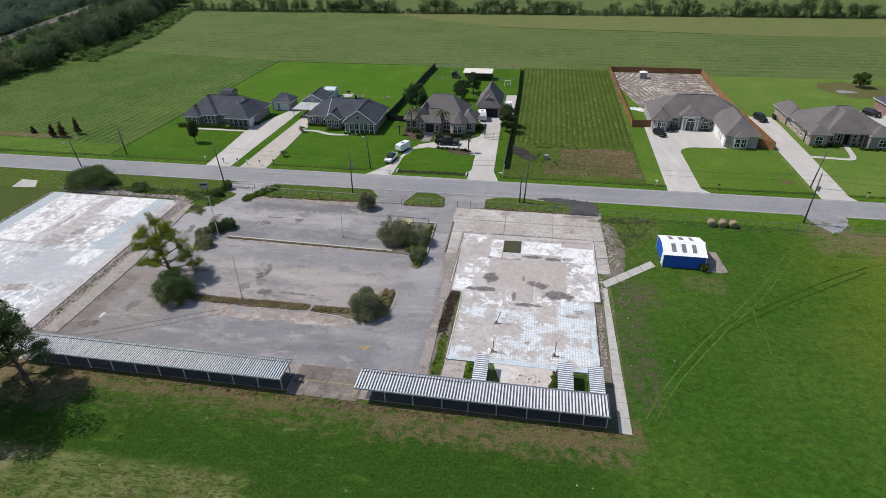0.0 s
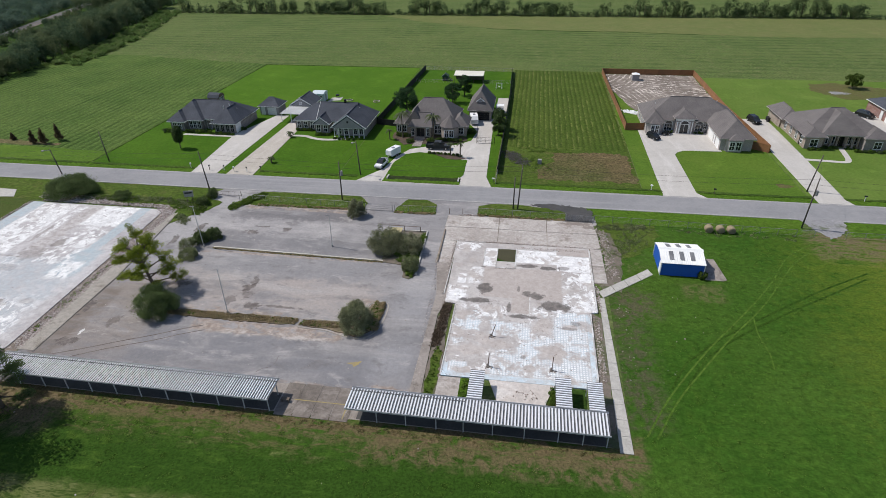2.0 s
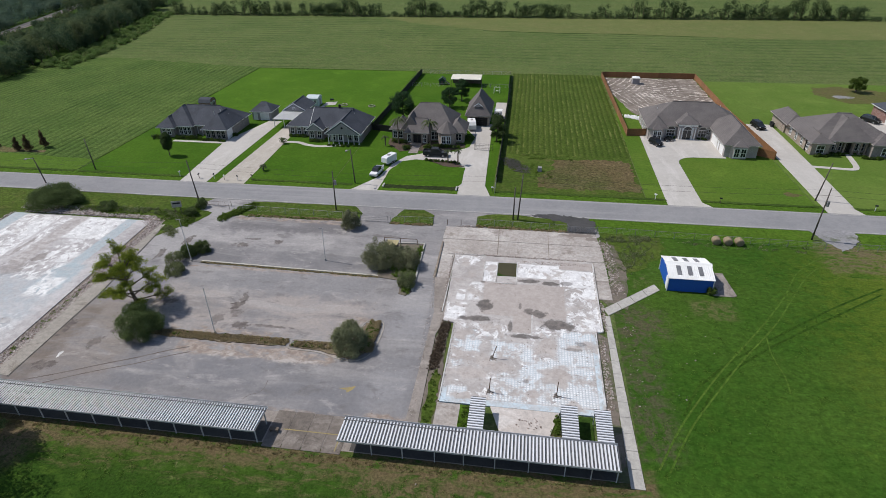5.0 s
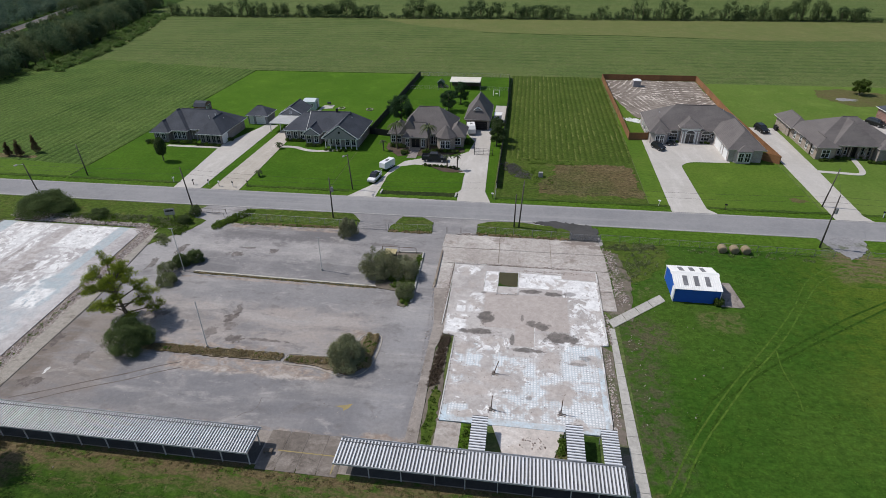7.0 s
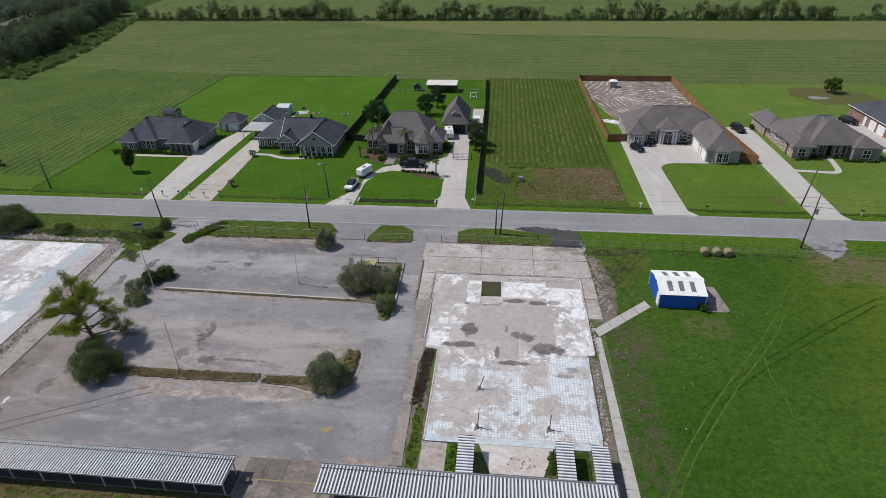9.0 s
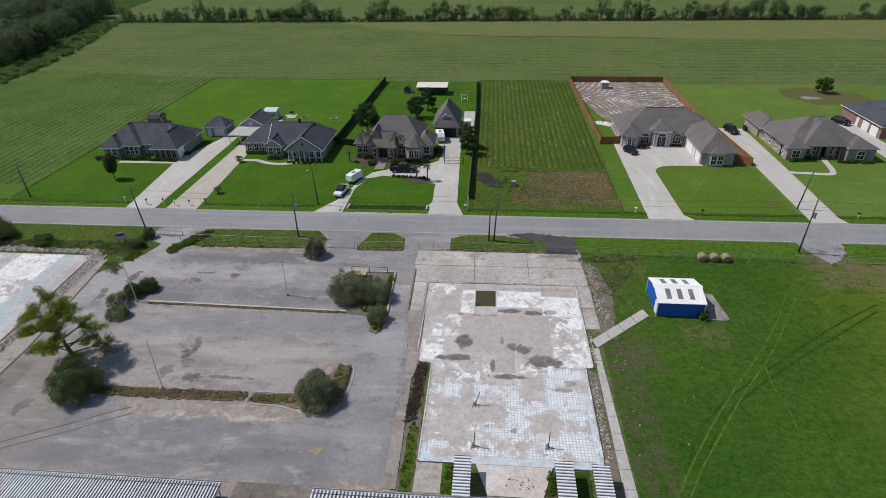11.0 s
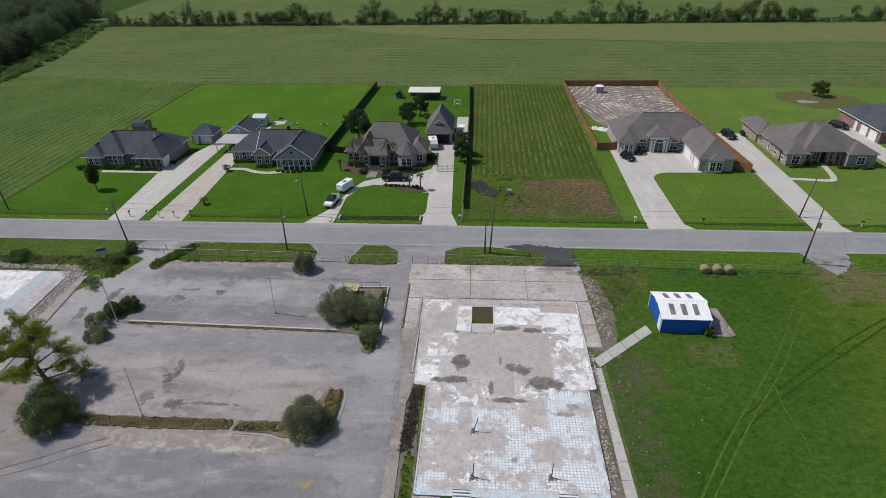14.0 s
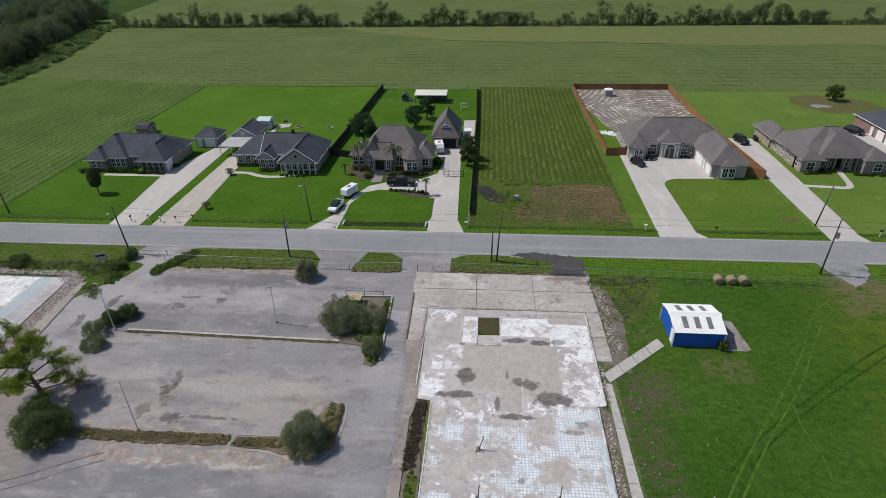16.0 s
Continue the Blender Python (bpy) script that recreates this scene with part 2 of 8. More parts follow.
def car_park_surface(name):
    """Old asphalt: cloudy greys, pale dusty sweeps, brown silt along the plantings, dark stains, fine cracks."""
    n = Nodes(name, 0.9)
    big, cloud, mid, fin = n.noise(0.06, 4, 0.6), n.noise(0.24, 6, 0.62, warp=0.5), n.noise(0.9, 6, 0.7), n.noise(7.0, 4, 0.7)
    c = n.mix(n.step(n.math('ADD', n.math('MULTIPLY', cloud, 0.6), n.math('MULTIPLY', big, 0.4)), 0.38, 0.62), (0.196, 0.188, 0.193), (0.262, 0.250, 0.250))
    patchy = n.noise(0.26, 6, 0.66, n.stretch(0.55, 1.0), 0.6)
    for box, colour, amount in (((-55, -8, 24, 32.8, 2.2), (0.176, 0.173, 0.183), 0.95), ((-50, -17, 38.4, 47.2, 4.0), (0.325, 0.288, 0.268), 0.95), ((-48, -18, 47.5, 53.8, 2.5), (0.225, 0.219, 0.224), 0.7),
                                ((-50, -28, 65.6, 71, 2.5), (0.150, 0.142, 0.145), 0.95), ((-37, -19, 55, 60.5, 2.5), (0.172, 0.167, 0.172), 0.9), ((-50, -42, 54.8, 58.8, 2.0), (0.165, 0.160, 0.165), 0.9),
                                ((-51, -29, 60.2, 65.2, 3.0), (0.345, 0.326, 0.320), 0.9), ((-62, -52, 50, 78, 3.0), (0.325, 0.312, 0.310), 0.85), ((-14, -9, 26, 62, 2.0), (0.262, 0.256, 0.264), 0.8),
                                ((-60, -47, 26, 45, 3.5), (0.225, 0.195, 0.176), 0.85), ((-59.6, -56, 25, 41, 1.5), (0.150, 0.122, 0.102), 0.8), ((-27, -10, 66.5, 77, 2.0), (0.215, 0.208, 0.212), 0.8)):
        c = n.mix(n.math('MULTIPLY', n.box(*box), n.step(patchy, 0.34, 0.54, 0.15, amount)), c, colour)
    c = n.mix(n.step(n.noise(1.0, 4, 0.55, n.stretch(0.05, 0.26, 1, 5), 0.5), 0.48, 0.70, 0, 0.5), c, (0.36, 0.342, 0.334))
    c = n.mix(n.step(n.noise(1.0, 4, 0.55, n.stretch(0.06, 0.22, 1, -7), 0.6), 0.50, 0.70, 0, 0.5), c, (0.150, 0.145, 0.150))
    c = n.mix(n.step(n.noise(0.5, 6, 0.66, n.stretch(0.4, 1.0), 0.5), 0.54, 0.70, 0, 0.55), c, (0.385, 0.362, 0.352))
    c = n.mix(n.step(n.noise(0.45, 6, 0.68, n.stretch(0.6, 1.0), 0.5), 0.54, 0.68, 0, 0.60), c, (0.140, 0.130, 0.129))
    # silt washed off the planting strips
    silt = n.noise(0.8, 7, 0.72, n.stretch(0.5, 1.1), 0.8)
    for box, lo in (((-41, -19.4, 33.2, 35.8, 0.9), 0.375), ((-46, -27, 37.2, 38.6, 0.7), 0.44), ((-20.5, -16.5, 38.5, 43.2, 1.0), 0.42), ((-50, -20, 53.0, 53.7, 0.4), 0.40), ((-50, -28, 69.6, 71.4, 0.6), 0.40), ((-13.0, -7.6, 24.8, 26.2, 0.8), 0.42), ((-60, -8, 24.4, 25.5, 0.6), 0.44)):
        c = n.mix(n.math('MULTIPLY', n.box(*box), n.step(silt, lo, lo + 0.16, 0, 0.9)), c, n.mix(n.step(mid, 0.42, 0.60), (0.245, 0.190, 0.155), (0.36, 0.305, 0.265)))
    c = n.mix(n.math('MULTIPLY', n.box(-36, -20, 32.9, 34.2, 0.8), n.step(silt, 0.50, 0.60, 0, 0.7)), c, (0.44, 0.405, 0.38))
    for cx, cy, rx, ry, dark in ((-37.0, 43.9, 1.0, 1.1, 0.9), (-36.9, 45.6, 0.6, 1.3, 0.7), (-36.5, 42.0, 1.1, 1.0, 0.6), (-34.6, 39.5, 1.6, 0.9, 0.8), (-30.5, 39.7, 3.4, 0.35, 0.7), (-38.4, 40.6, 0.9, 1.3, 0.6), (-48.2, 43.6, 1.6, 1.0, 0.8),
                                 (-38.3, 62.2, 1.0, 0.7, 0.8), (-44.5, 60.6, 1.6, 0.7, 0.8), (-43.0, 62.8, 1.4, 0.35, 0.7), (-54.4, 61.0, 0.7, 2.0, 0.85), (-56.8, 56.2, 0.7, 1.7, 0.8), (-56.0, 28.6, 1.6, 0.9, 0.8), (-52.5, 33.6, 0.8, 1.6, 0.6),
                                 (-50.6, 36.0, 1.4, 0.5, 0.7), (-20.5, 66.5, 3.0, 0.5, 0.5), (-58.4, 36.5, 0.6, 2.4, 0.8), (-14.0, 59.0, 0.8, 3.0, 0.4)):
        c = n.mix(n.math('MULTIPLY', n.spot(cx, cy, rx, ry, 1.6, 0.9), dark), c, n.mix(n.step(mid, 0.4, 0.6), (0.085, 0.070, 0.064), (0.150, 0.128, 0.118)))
    c = n.mix(1.0, c, n.step(n.noise(2.2, 5, 0.7), 0.30, 0.70, 0.92, 1.08), 'MULTIPLY')
    c = n.mix(n.step(fin, 0.45, 0.75, 0, 0.22), c, (0.11, 0.105, 0.105))
    c = n.mix(n.step(n.noise(5.0, 3), 0.715, 0.75, 0, 0.6), c, (0.50, 0.48, 0.46))
    n.bump(n.math('ADD', fin, mid), 0.3, 0.02)
    return n.done(c)


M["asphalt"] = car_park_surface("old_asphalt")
M["road"] = paving("road_asphalt", (0.205, 0.204, 0.213), (0.255, 0.251, 0.257), (0.17, 0.167, 0.172), (0.012, 0.5), 0.70, (0.285, 0.278, 0.282), 0.0, grain=0.06)
# Dark asphalt; under the carports its darkness stands in for roof shade.
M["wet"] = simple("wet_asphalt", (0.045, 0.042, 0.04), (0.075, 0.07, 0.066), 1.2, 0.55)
M["concrete"] = paving("old_concrete", (0.34, 0.305, 0.28), (0.45, 0.415, 0.39), (0.23, 0.19, 0.165), (0.12, 0.3), 0.52, (0.55, 0.52, 0.49), 0.0, grain=0.24, spots=((13.6, 70.8, 3.2, 0.7), (15.6, 69.6, 1.4, 0.8)))
M["path"] = paving("path_concrete", (0.36, 0.345, 0.32), (0.44, 0.42, 0.39), (0.22, 0.20, 0.17), (0.3, 0.08), 0.62, None, 0.0)
M["drive"] = paving("drive_concrete", (0.405, 0.380, 0.352), (0.465, 0.440, 0.412), (0.31, 0.28, 0.25), (0.3, 0.06), 0.62, (0.52, 0.495, 0.47), 0.0, grain=0.06)
M["drive_old"] = paving("worn_drive_concrete", (0.37, 0.335, 0.29), (0.45, 0.41, 0.36), (0.26, 0.22, 0.18), (0.3, 0.06), 0.60, (0.52, 0.48, 0.44), 0.0, grain=0.09)
n = Nodes("tracked_dirt", 0.95)
warp, patchy = n.noise(0.045, 2, 0.4), n.noise(0.16, 5, 0.65)
c = n.mix(n.step(n.noise(0.5, 6, 0.75), 0.38, 0.62), (0.250, 0.214, 0.184), (0.150, 0.124, 0.104))
c = n.mix(n.step(n.noise(0.09, 4, 0.6), 0.47, 0.58, 0, 0.75), c, (0.135, 0.110, 0.090))
height = None
for box, turn, pitch, swing in (((26, 39, 163, 186, 3), 28, 1.7, 34.0), ((36, 60, 160, 186, 4), 82, 2.0, 40.0), ((28, 44, 140, 166, 4), -20, 1.5, 30.0), ((40, 60, 138, 163, 4), 60, 1.9, 44.0)):
    wave = n.math('SINE', n.math('ADD', n.math('MULTIPLY', n.axis(0, n.stretch(1, 1, 1, turn)), 6.283 / pitch), n.math('MULTIPLY', warp, swing)))
    broken = n.noise(1.0, 5, 0.7, n.stretch(0.7, 0.2, 1, turn), 0.8)
    f = n.math('MULTIPLY', n.box(*box), n.step(n.math('ADD', wave, n.math('MULTIPLY', n.math('SUBTRACT', broken, 0.5), 6.0)), 0.45, 1.2))
    f = n.math('MULTIPLY', f, n.step(patchy, 0.40, 0.56, 0.1, 0.95))
    c = n.mix(f, c, (0.58, 0.52, 0.465))
    height = f if height is None else n.math('ADD', height, f)
n.bump(height, 0.5, 0.12)
M["dirt"] = n.done(c)
M["gravel"] = paving("grey_gravel", (0.20, 0.197, 0.205), (0.29, 0.282, 0.288), (0.075, 0.095, 0.035), (0.3, 0.3), 0.52, None, 0.0, 5.0)
M["soil"] = paving("bare_soil", (0.19, 0.155, 0.125), (0.26, 0.215, 0.175), (0.07, 0.07, 0.03), (0.3, 0.3), 0.55, None, 0.0, 5.0)
M["soil_dark"] = paving("stony_dark_soil", (0.13, 0.108, 0.088), (0.19, 0.16, 0.132), (0.06, 0.085, 0.022), (0.3, 0.3), 0.47, None, 0.0, 5.0)
M["strip_concrete"] = paving("stained_strip_concrete", (0.28, 0.255, 0.225), (0.36, 0.33, 0.295), (0.16, 0.135, 0.11), (0.3, 0.1), 0.54, None, 0.0)
M["forecourt"] = paving("grimy_forecourt", (0.135, 0.115, 0.100), (0.225, 0.195, 0.172), (0.075, 0.062, 0.05), (0.2, 0.3), 0.50, (0.30, 0.265, 0.24), 0.0)
M["old_paving"] = paving("grimy_paving", (0.22, 0.192, 0.172), (0.31, 0.275, 0.25), (0.13, 0.11, 0.09), (0.1, 0.3), 0.54, (0.37, 0.33, 0.30), 0.0)
M["mulch"] = paving("bark_mulch", (0.065, 0.045, 0.035), (0.10, 0.07, 0.05), (0.03, 0.04, 0.015), (0.3, 0.3), 0.5, None, 0.0, 5.0)


def painted_slab(name):
    """Floor slab: grey screed, flaking white paint by room, small pale tiles to the south under dried silt, a pale blue border, damp spots."""
    n = Nodes(name, 0.8)
    big, mid, fin = n.noise(0.14, 5, 0.65), n.noise(0.8, 6, 0.72), n.noise(6, 5, 0.8)
    c = n.mix(n.step(n.math('ADD', n.math('MULTIPLY', big, 0.5), n.math('MULTIPLY', mid, 0.5)), 0.38, 0.62), (0.350, 0.322, 0.308), (0.470, 0.440, 0.425))
    flake = n.math('ADD', n.math('MULTIPLY', n.noise(0.50, 9, 0.76, warp=1.2), 0.75), n.math('MULTIPLY', n.noise(0.15, 3), 0.25))
    white = n.mix(n.step(mid, 0.40, 0.60), (0.76, 0.755, 0.755), (0.62, 0.61, 0.615))
    for box, cover in (((3.1, 9.8, 56.1, 60.1, 0.12), 0.42), ((9.6, 14.85, 54.3, 59.0, 0.15), 0.43), ((10.3, 14.9, 44.8, 54.2, 0.5), 0.47), ((-2.1, -0.1, 54.5, 60.2, 0.1), 0.40), ((-5.6, -4.3, 49.2, 51.8, 0.2), 0.46),
                       ((-4.0, -1.8, 49.4, 54.0, 0.8), 0.50), ((-6.8, -3.8, 44.4, 48.6, 0.8), 0.49), ((-6.9, -2.2, 58.8, 61.6, 0.5), 0.50), ((-5.0, 14.0, 29.0, 44.0, 1.0), 0.545), ((6.0, 10.0, 42.4, 44.2, 0.3), 0.48), ((10.8, 15.0, 43.9, 45.6, 0.2), 0.46)):
        c = n.mix(n.math('MULTIPLY', n.box(*box), n.step(flake, cover, cover + 0.022, 0, 0.95)), c, white)
    # tiles: pale squares between greyer blue joints
    u, v = (n.math('ABSOLUTE', n.math('SUBTRACT', n.math('FRACT', n.math('MULTIPLY', n.axis(k), 1 / 0.36)), 0.5)) for k in (0, 1))
    square = n.math('MULTIPLY', n.step(u, 0.26, 0.36, 1.0, 0.0), n.step(v, 0.26, 0.36, 1.0, 0.0))
    tile = n.mix(square, n.mix(n.step(big, 0.4, 0.6), (0.50, 0.555, 0.600), (0.46, 0.485, 0.51)), n.mix(n.step(mid, 0.35, 0.6), (0.80, 0.81, 0.815), (0.66, 0.67, 0.68)))
    cover = n.math('ADD', n.math('MULTIPLY', n.noise(0.34, 6, 0.62, warp=0.5), 0.7), n.math('MULTIPLY', n.noise(1.3, 5, 0.7), 0.3))
    for box, lo in (((8.9, 13.35, 36.9, 43.5, 0.7), 0.36), ((9.9, 13.35, 29.8, 36.4, 0.7), 0.40), ((6.2, 10.2, 29.8, 33.3, 0.7), 0.40), ((0.8, 6.4, 29.8, 33.7, 0.8), 0.41), ((4.0, 7.0, 32.4, 38.2, 0.8), 0.40), ((0.4, 5.7, 37.5, 40.3, 0.7), 0.41),
                    ((4.2, 9.0, 35.6, 37.6, 0.6), 0.44), ((-3.2, -1.1, 37.2, 43.0, 0.8), 0.45), ((-4.2, -2.4, 33.8, 35.6, 0.6), 0.44), ((-4.3, -2.1, 29.7, 31.6, 0.4), 0.38), ((-0.4, 1.2, 40.0, 42.8, 0.5), 0.47), ((-4.6, 13.4, 29.6, 43.2, 0.6), 0.535)):
        c = n.mix(n.math('MULTIPLY', n.box(*box), n.step(cover, lo + 0.02, lo + 0.09, 0, 0.92)), c, tile)
    for box in ((-5.2, 14.0, 28.8, 29.75, 0.12), (13.35, 14.2, 29.5, 43.6, 0.12), (-5.2, -4.35, 28.8, 31.4, 0.15)):
        c = n.mix(n.math('MULTIPLY', n.box(*box), n.step(mid, 0.36, 0.60, 0.95, 0.40)), c, (0.50, 0.595, 0.660))
    silt = n.mix(n.step(mid, 0.38, 0.62), (0.375, 0.335, 0.312), (0.445, 0.402, 0.378))
    c = n.mix(n.step(n.noise(0.36, 6, 0.60, warp=0.4), 0.54, 0.62, 0, 0.82), c, silt)
    for cx, cy, rx, ry in ((-2.0, 34.2, 2.4, 1.2), (1.4, 35.6, 2.0, 1.0), (-0.6, 36.4, 1.0, 1.6), (8.4, 35.4, 2.2, 0.9), (5.8, 31.6, 1.0, 0.9), (-2.6, 30.2, 1.6, 0.7), (7.6, 40.6, 1.2, 2.0), (-3.6, 41.6, 1.2, 1.2), (11.0, 40.2, 1.2, 0.7), (9.2, 33.6, 0.8, 1.3)):
        c = n.mix(n.math('MULTIPLY', n.spot(cx, cy, rx, ry, 1.0, 0.7), 0.88), c, silt)
    # scattered dark flecks and torn edges
    c = n.mix(n.math('MULTIPLY', n.step(n.noise(1.7, 6, 0.72, warp=1.5), 0.60, 0.64), n.step(big, 0.40, 0.54, 0.15, 0.85)), c, (0.185, 0.165, 0.150))
    mud = n.mix(n.step(mid, 0.35, 0.65), (0.365, 0.322, 0.298), (0.415, 0.370, 0.345))
    for box in ((-1.7, 10.2, 46.1, 54.2, 0.3), (2.9, 5.5, 42.6, 46.8, 0.2), (9.6, 14.8, 59.2, 61.4, 0.12)):
        c = n.mix(n.math('MULTIPLY', n.box(*box), 0.96), c, mud)
    damp = n.mix(n.step(mid, 0.38, 0.62), (0.080, 0.070, 0.064), (0.155, 0.136, 0.126))
    for cx, cy, rx, ry, f in ((-1.2, 48.2, 1.2, 1.6, 0.92), (-2.2, 45.0, 2.8, 0.7, 0.9), (6.4, 47.0, 1.4, 0.9, 0.85), (5.0, 47.6, 0.7, 0.8, 0.8), (9.2, 44.8, 2.7, 1.3, 0.9), (4.4, 41.9, 2.4, 0.5, 0.85), (2.6, 43.6, 0.35, 1.5, 0.8), (5.0, 55.2, 1.9, 0.6, 0.9), (8.0, 54.9, 1.6, 0.6, 0.9), (10.8, 55.2, 1.2, 0.6, 0.6),
                               (12.0, 41.2, 0.8, 0.5, 0.6), (10.8, 40.0, 1.2, 0.4, 0.5), (4.9, 33.4, 0.5, 0.4, 0.6), (3.8, 48.6, 0.25, 0.8, 0.7), (-2.0, 54.2, 0.5, 0.4, 0.7)):
        c = n.mix(n.math('MULTIPLY', n.spot(cx, cy, rx, ry, 1.1, 0.9), f), c, damp)
    c = n.mix(1.0, c, n.step(n.noise(2.1, 6, 0.8), 0.28, 0.72, 0.86, 1.12), 'MULTIPLY')
    c = n.mix(n.step(fin, 0.45, 0.75, 0, 0.22), c, (0.24, 0.225, 0.22))
    n.bump(n.math('ADD', fin, flake), 0.35, 0.02)
    return n.done(c, n.step(mid, 0.3, 0.7, 0.6, 0.9))


def white_slab(name):
    """Bare slab with flaking white paint in long fields, pale blue bands along y and silt."""
    n = Nodes(name, 0.8)
    big, mid, fin = n.noise(0.10, 5, 0.65), n.noise(0.8, 6, 0.74), n.noise(6, 5, 0.8)
    c = n.mix(n.step(n.math('ADD', n.math('MULTIPLY', big, 0.6), n.math('MULTIPLY', mid, 0.4)), 0.38, 0.62), (0.330, 0.308, 0.306), (0.470, 0.448, 0.448))
    for box, f in (((-82, -66, 24, 47, 4.0), 0.8), ((-90, -80, 30, 48, 3.0), 0.5)):
        c = n.mix(n.math('MULTIPLY', n.box(*box), n.step(mid, 0.34, 0.66, f, f * 0.3)), c, (0.400, 0.440, 0.472))
    for box in ((-70.0, -67.8, 50, 67.2, 0.2), (-94, -90.8, 48, 67.2, 0.3), (-71.5, -66.4, 43, 51, 1.2)):
        c = n.mix(n.math('MULTIPLY', n.box(*box), n.step(mid, 0.38, 0.66, 0.95, 0.45)), c, (0.350, 0.412, 0.445))
    flake = n.math('ADD', n.math('MULTIPLY', n.noise(0.85, 9, 0.70, n.stretch(1, 0.8), 0.4), 0.75), n.math('MULTIPLY', n.noise(0.12, 4), 0.25))
    for box, cover in (((-90.7, -83.2, 48, 66.6, 0.5), 0.445), ((-82.6, -80.6, 54, 66, 0.4), 0.49), ((-77.8, -70.1, 59, 66.8, 0.5), 0.435), ((-77.0, -70.4, 46, 59, 1.5), 0.505), ((-88, -78, 36, 48, 2.5), 0.51), ((-71, -67, 42, 47, 1.0), 0.47), ((-92, -66, 18, 36, 4), 0.515), ((-75, -68, 22, 32, 2.0), 0.47)):
        c = n.mix(n.math('MULTIPLY', n.box(*box), n.step(flake, cover, cover + 0.03, 0, 0.96)), c, n.mix(n.step(mid, 0.38, 0.62), (0.74, 0.735, 0.73), (0.56, 0.555, 0.555)))
    c = n.mix(n.step(n.noise(0.15, 6, 0.70, warp=0.7), 0.57, 0.67, 0, 0.6), c, (0.375, 0.335, 0.312))
    c = n.mix(n.math('MULTIPLY', n.box(-80.6, -77.6, 50, 67, 0.8), 0.75), c, n.mix(n.step(mid, 0.4, 0.6), (0.33, 0.30, 0.285), (0.46, 0.43, 0.42)))
    for cx, cy, rx, ry, f in ((-76.2, 52.4, 1.2, 1.7, 0.9), (-73.5, 34.9, 2.6, 1.2, 0.85), (-82.0, 55.0, 0.5, 3.5, 0.7), (-78.6, 49.0, 2.4, 2.6, 0.5), (-84.5, 47.4, 6.0, 0.3, 0.6), (-79.5, 44, 2.5, 1.2, 0.4), (-68.5, 36.0, 1.5, 0.8, 0.4)):
        c = n.mix(n.math('MULTIPLY', n.spot(cx, cy, rx, ry, 1.0, 0.8), f), c, n.mix(n.step(mid, 0.4, 0.6), (0.20, 0.175, 0.165), (0.30, 0.27, 0.255)))
    c = n.mix(n.math('MULTIPLY', n.step(n.noise(1.5, 6, 0.72, warp=1.5), 0.64, 0.68), n.step(big, 0.42, 0.56, 0.1, 0.6)), c, (0.25, 0.225, 0.21))
    c = n.mix(1.0, c, n.step(n.noise(2.1, 6, 0.8), 0.28, 0.72, 0.86, 1.12), 'MULTIPLY')
    c = n.mix(n.step(fin, 0.45, 0.75, 0, 0.22), c, (0.28, 0.27, 0.265))
    n.bump(n.math('ADD', fin, flake), 0.35, 0.02)
    return n.done(c)


M["slab"] = painted_slab("painted_slab")
M["white_slab"] = white_slab("white_painted_slab")


def shingles(name, a, b):
    n = Nodes(name, 0.9)
    course = n.math('FRACT', n.math('MULTIPLY', n.axis(2), 5.0))
    c = n.mix(n.step(n.math('ADD', n.math('MULTIPLY', n.noise(0.3, 4), 0.5), n.math('MULTIPLY', n.noise(5, 4, 0.8), 0.5)), 0.38, 0.62), a, b)
    c = n.mix(n.step(course, 0.0, 0.25, 0.35, 0.0), c, tuple(k * 0.4 for k in a))
    c = n.mix(n.step(n.noise(1.0, 4, 0.6, n.stretch(2.5, 0.4, 0.4)), 0.6, 0.8, 0, 0.4), c, tuple(k * 1.5 for k in b))
    n.bump(n.noise(8, 3), 0.4, 0.02)
    return n.done(c)


M["roof_dark"] = shingles("dark_shingles", (0.046, 0.051, 0.064), (0.074, 0.081, 0.099))
M["roof_brown"] = shingles("brown_shingles", (0.108, 0.097, 0.097), (0.150, 0.136, 0.132))


def bricks(name, a, b, mortar):
    n = Nodes(name, 0.9)
    k = n.t.nodes.new("ShaderNodeTexBrick")
    mix = n.t.nodes.new("ShaderNodeCombineXYZ")
    n.put(mix.inputs[0], n.math('ADD', n.axis(0), n.axis(1)))
    n.put(mix.inputs[1], n.axis(2))
    n.put(k.inputs["Vector"], mix.outputs[0])
    for key, v in (("Color1", a), ("Color2", b), ("Mortar", mortar)):
        n.put(k.inputs[key], v)
    k.inputs["Scale"].default_value = 1.0
    k.inputs["Brick Width"].default_value = 0.22
    k.inputs["Row Height"].default_value = 0.075
    k.inputs["Mortar Size"].default_value = 0.008
    c = n.mix(n.step(n.noise(0.7, 5), 0.35, 0.7, 0, 0.4), k.outputs[0], tuple(x * 0.5 for x in a))
    n.bump(k.outputs["Fac"], -0.3, 0.01)
    return n.done(c)


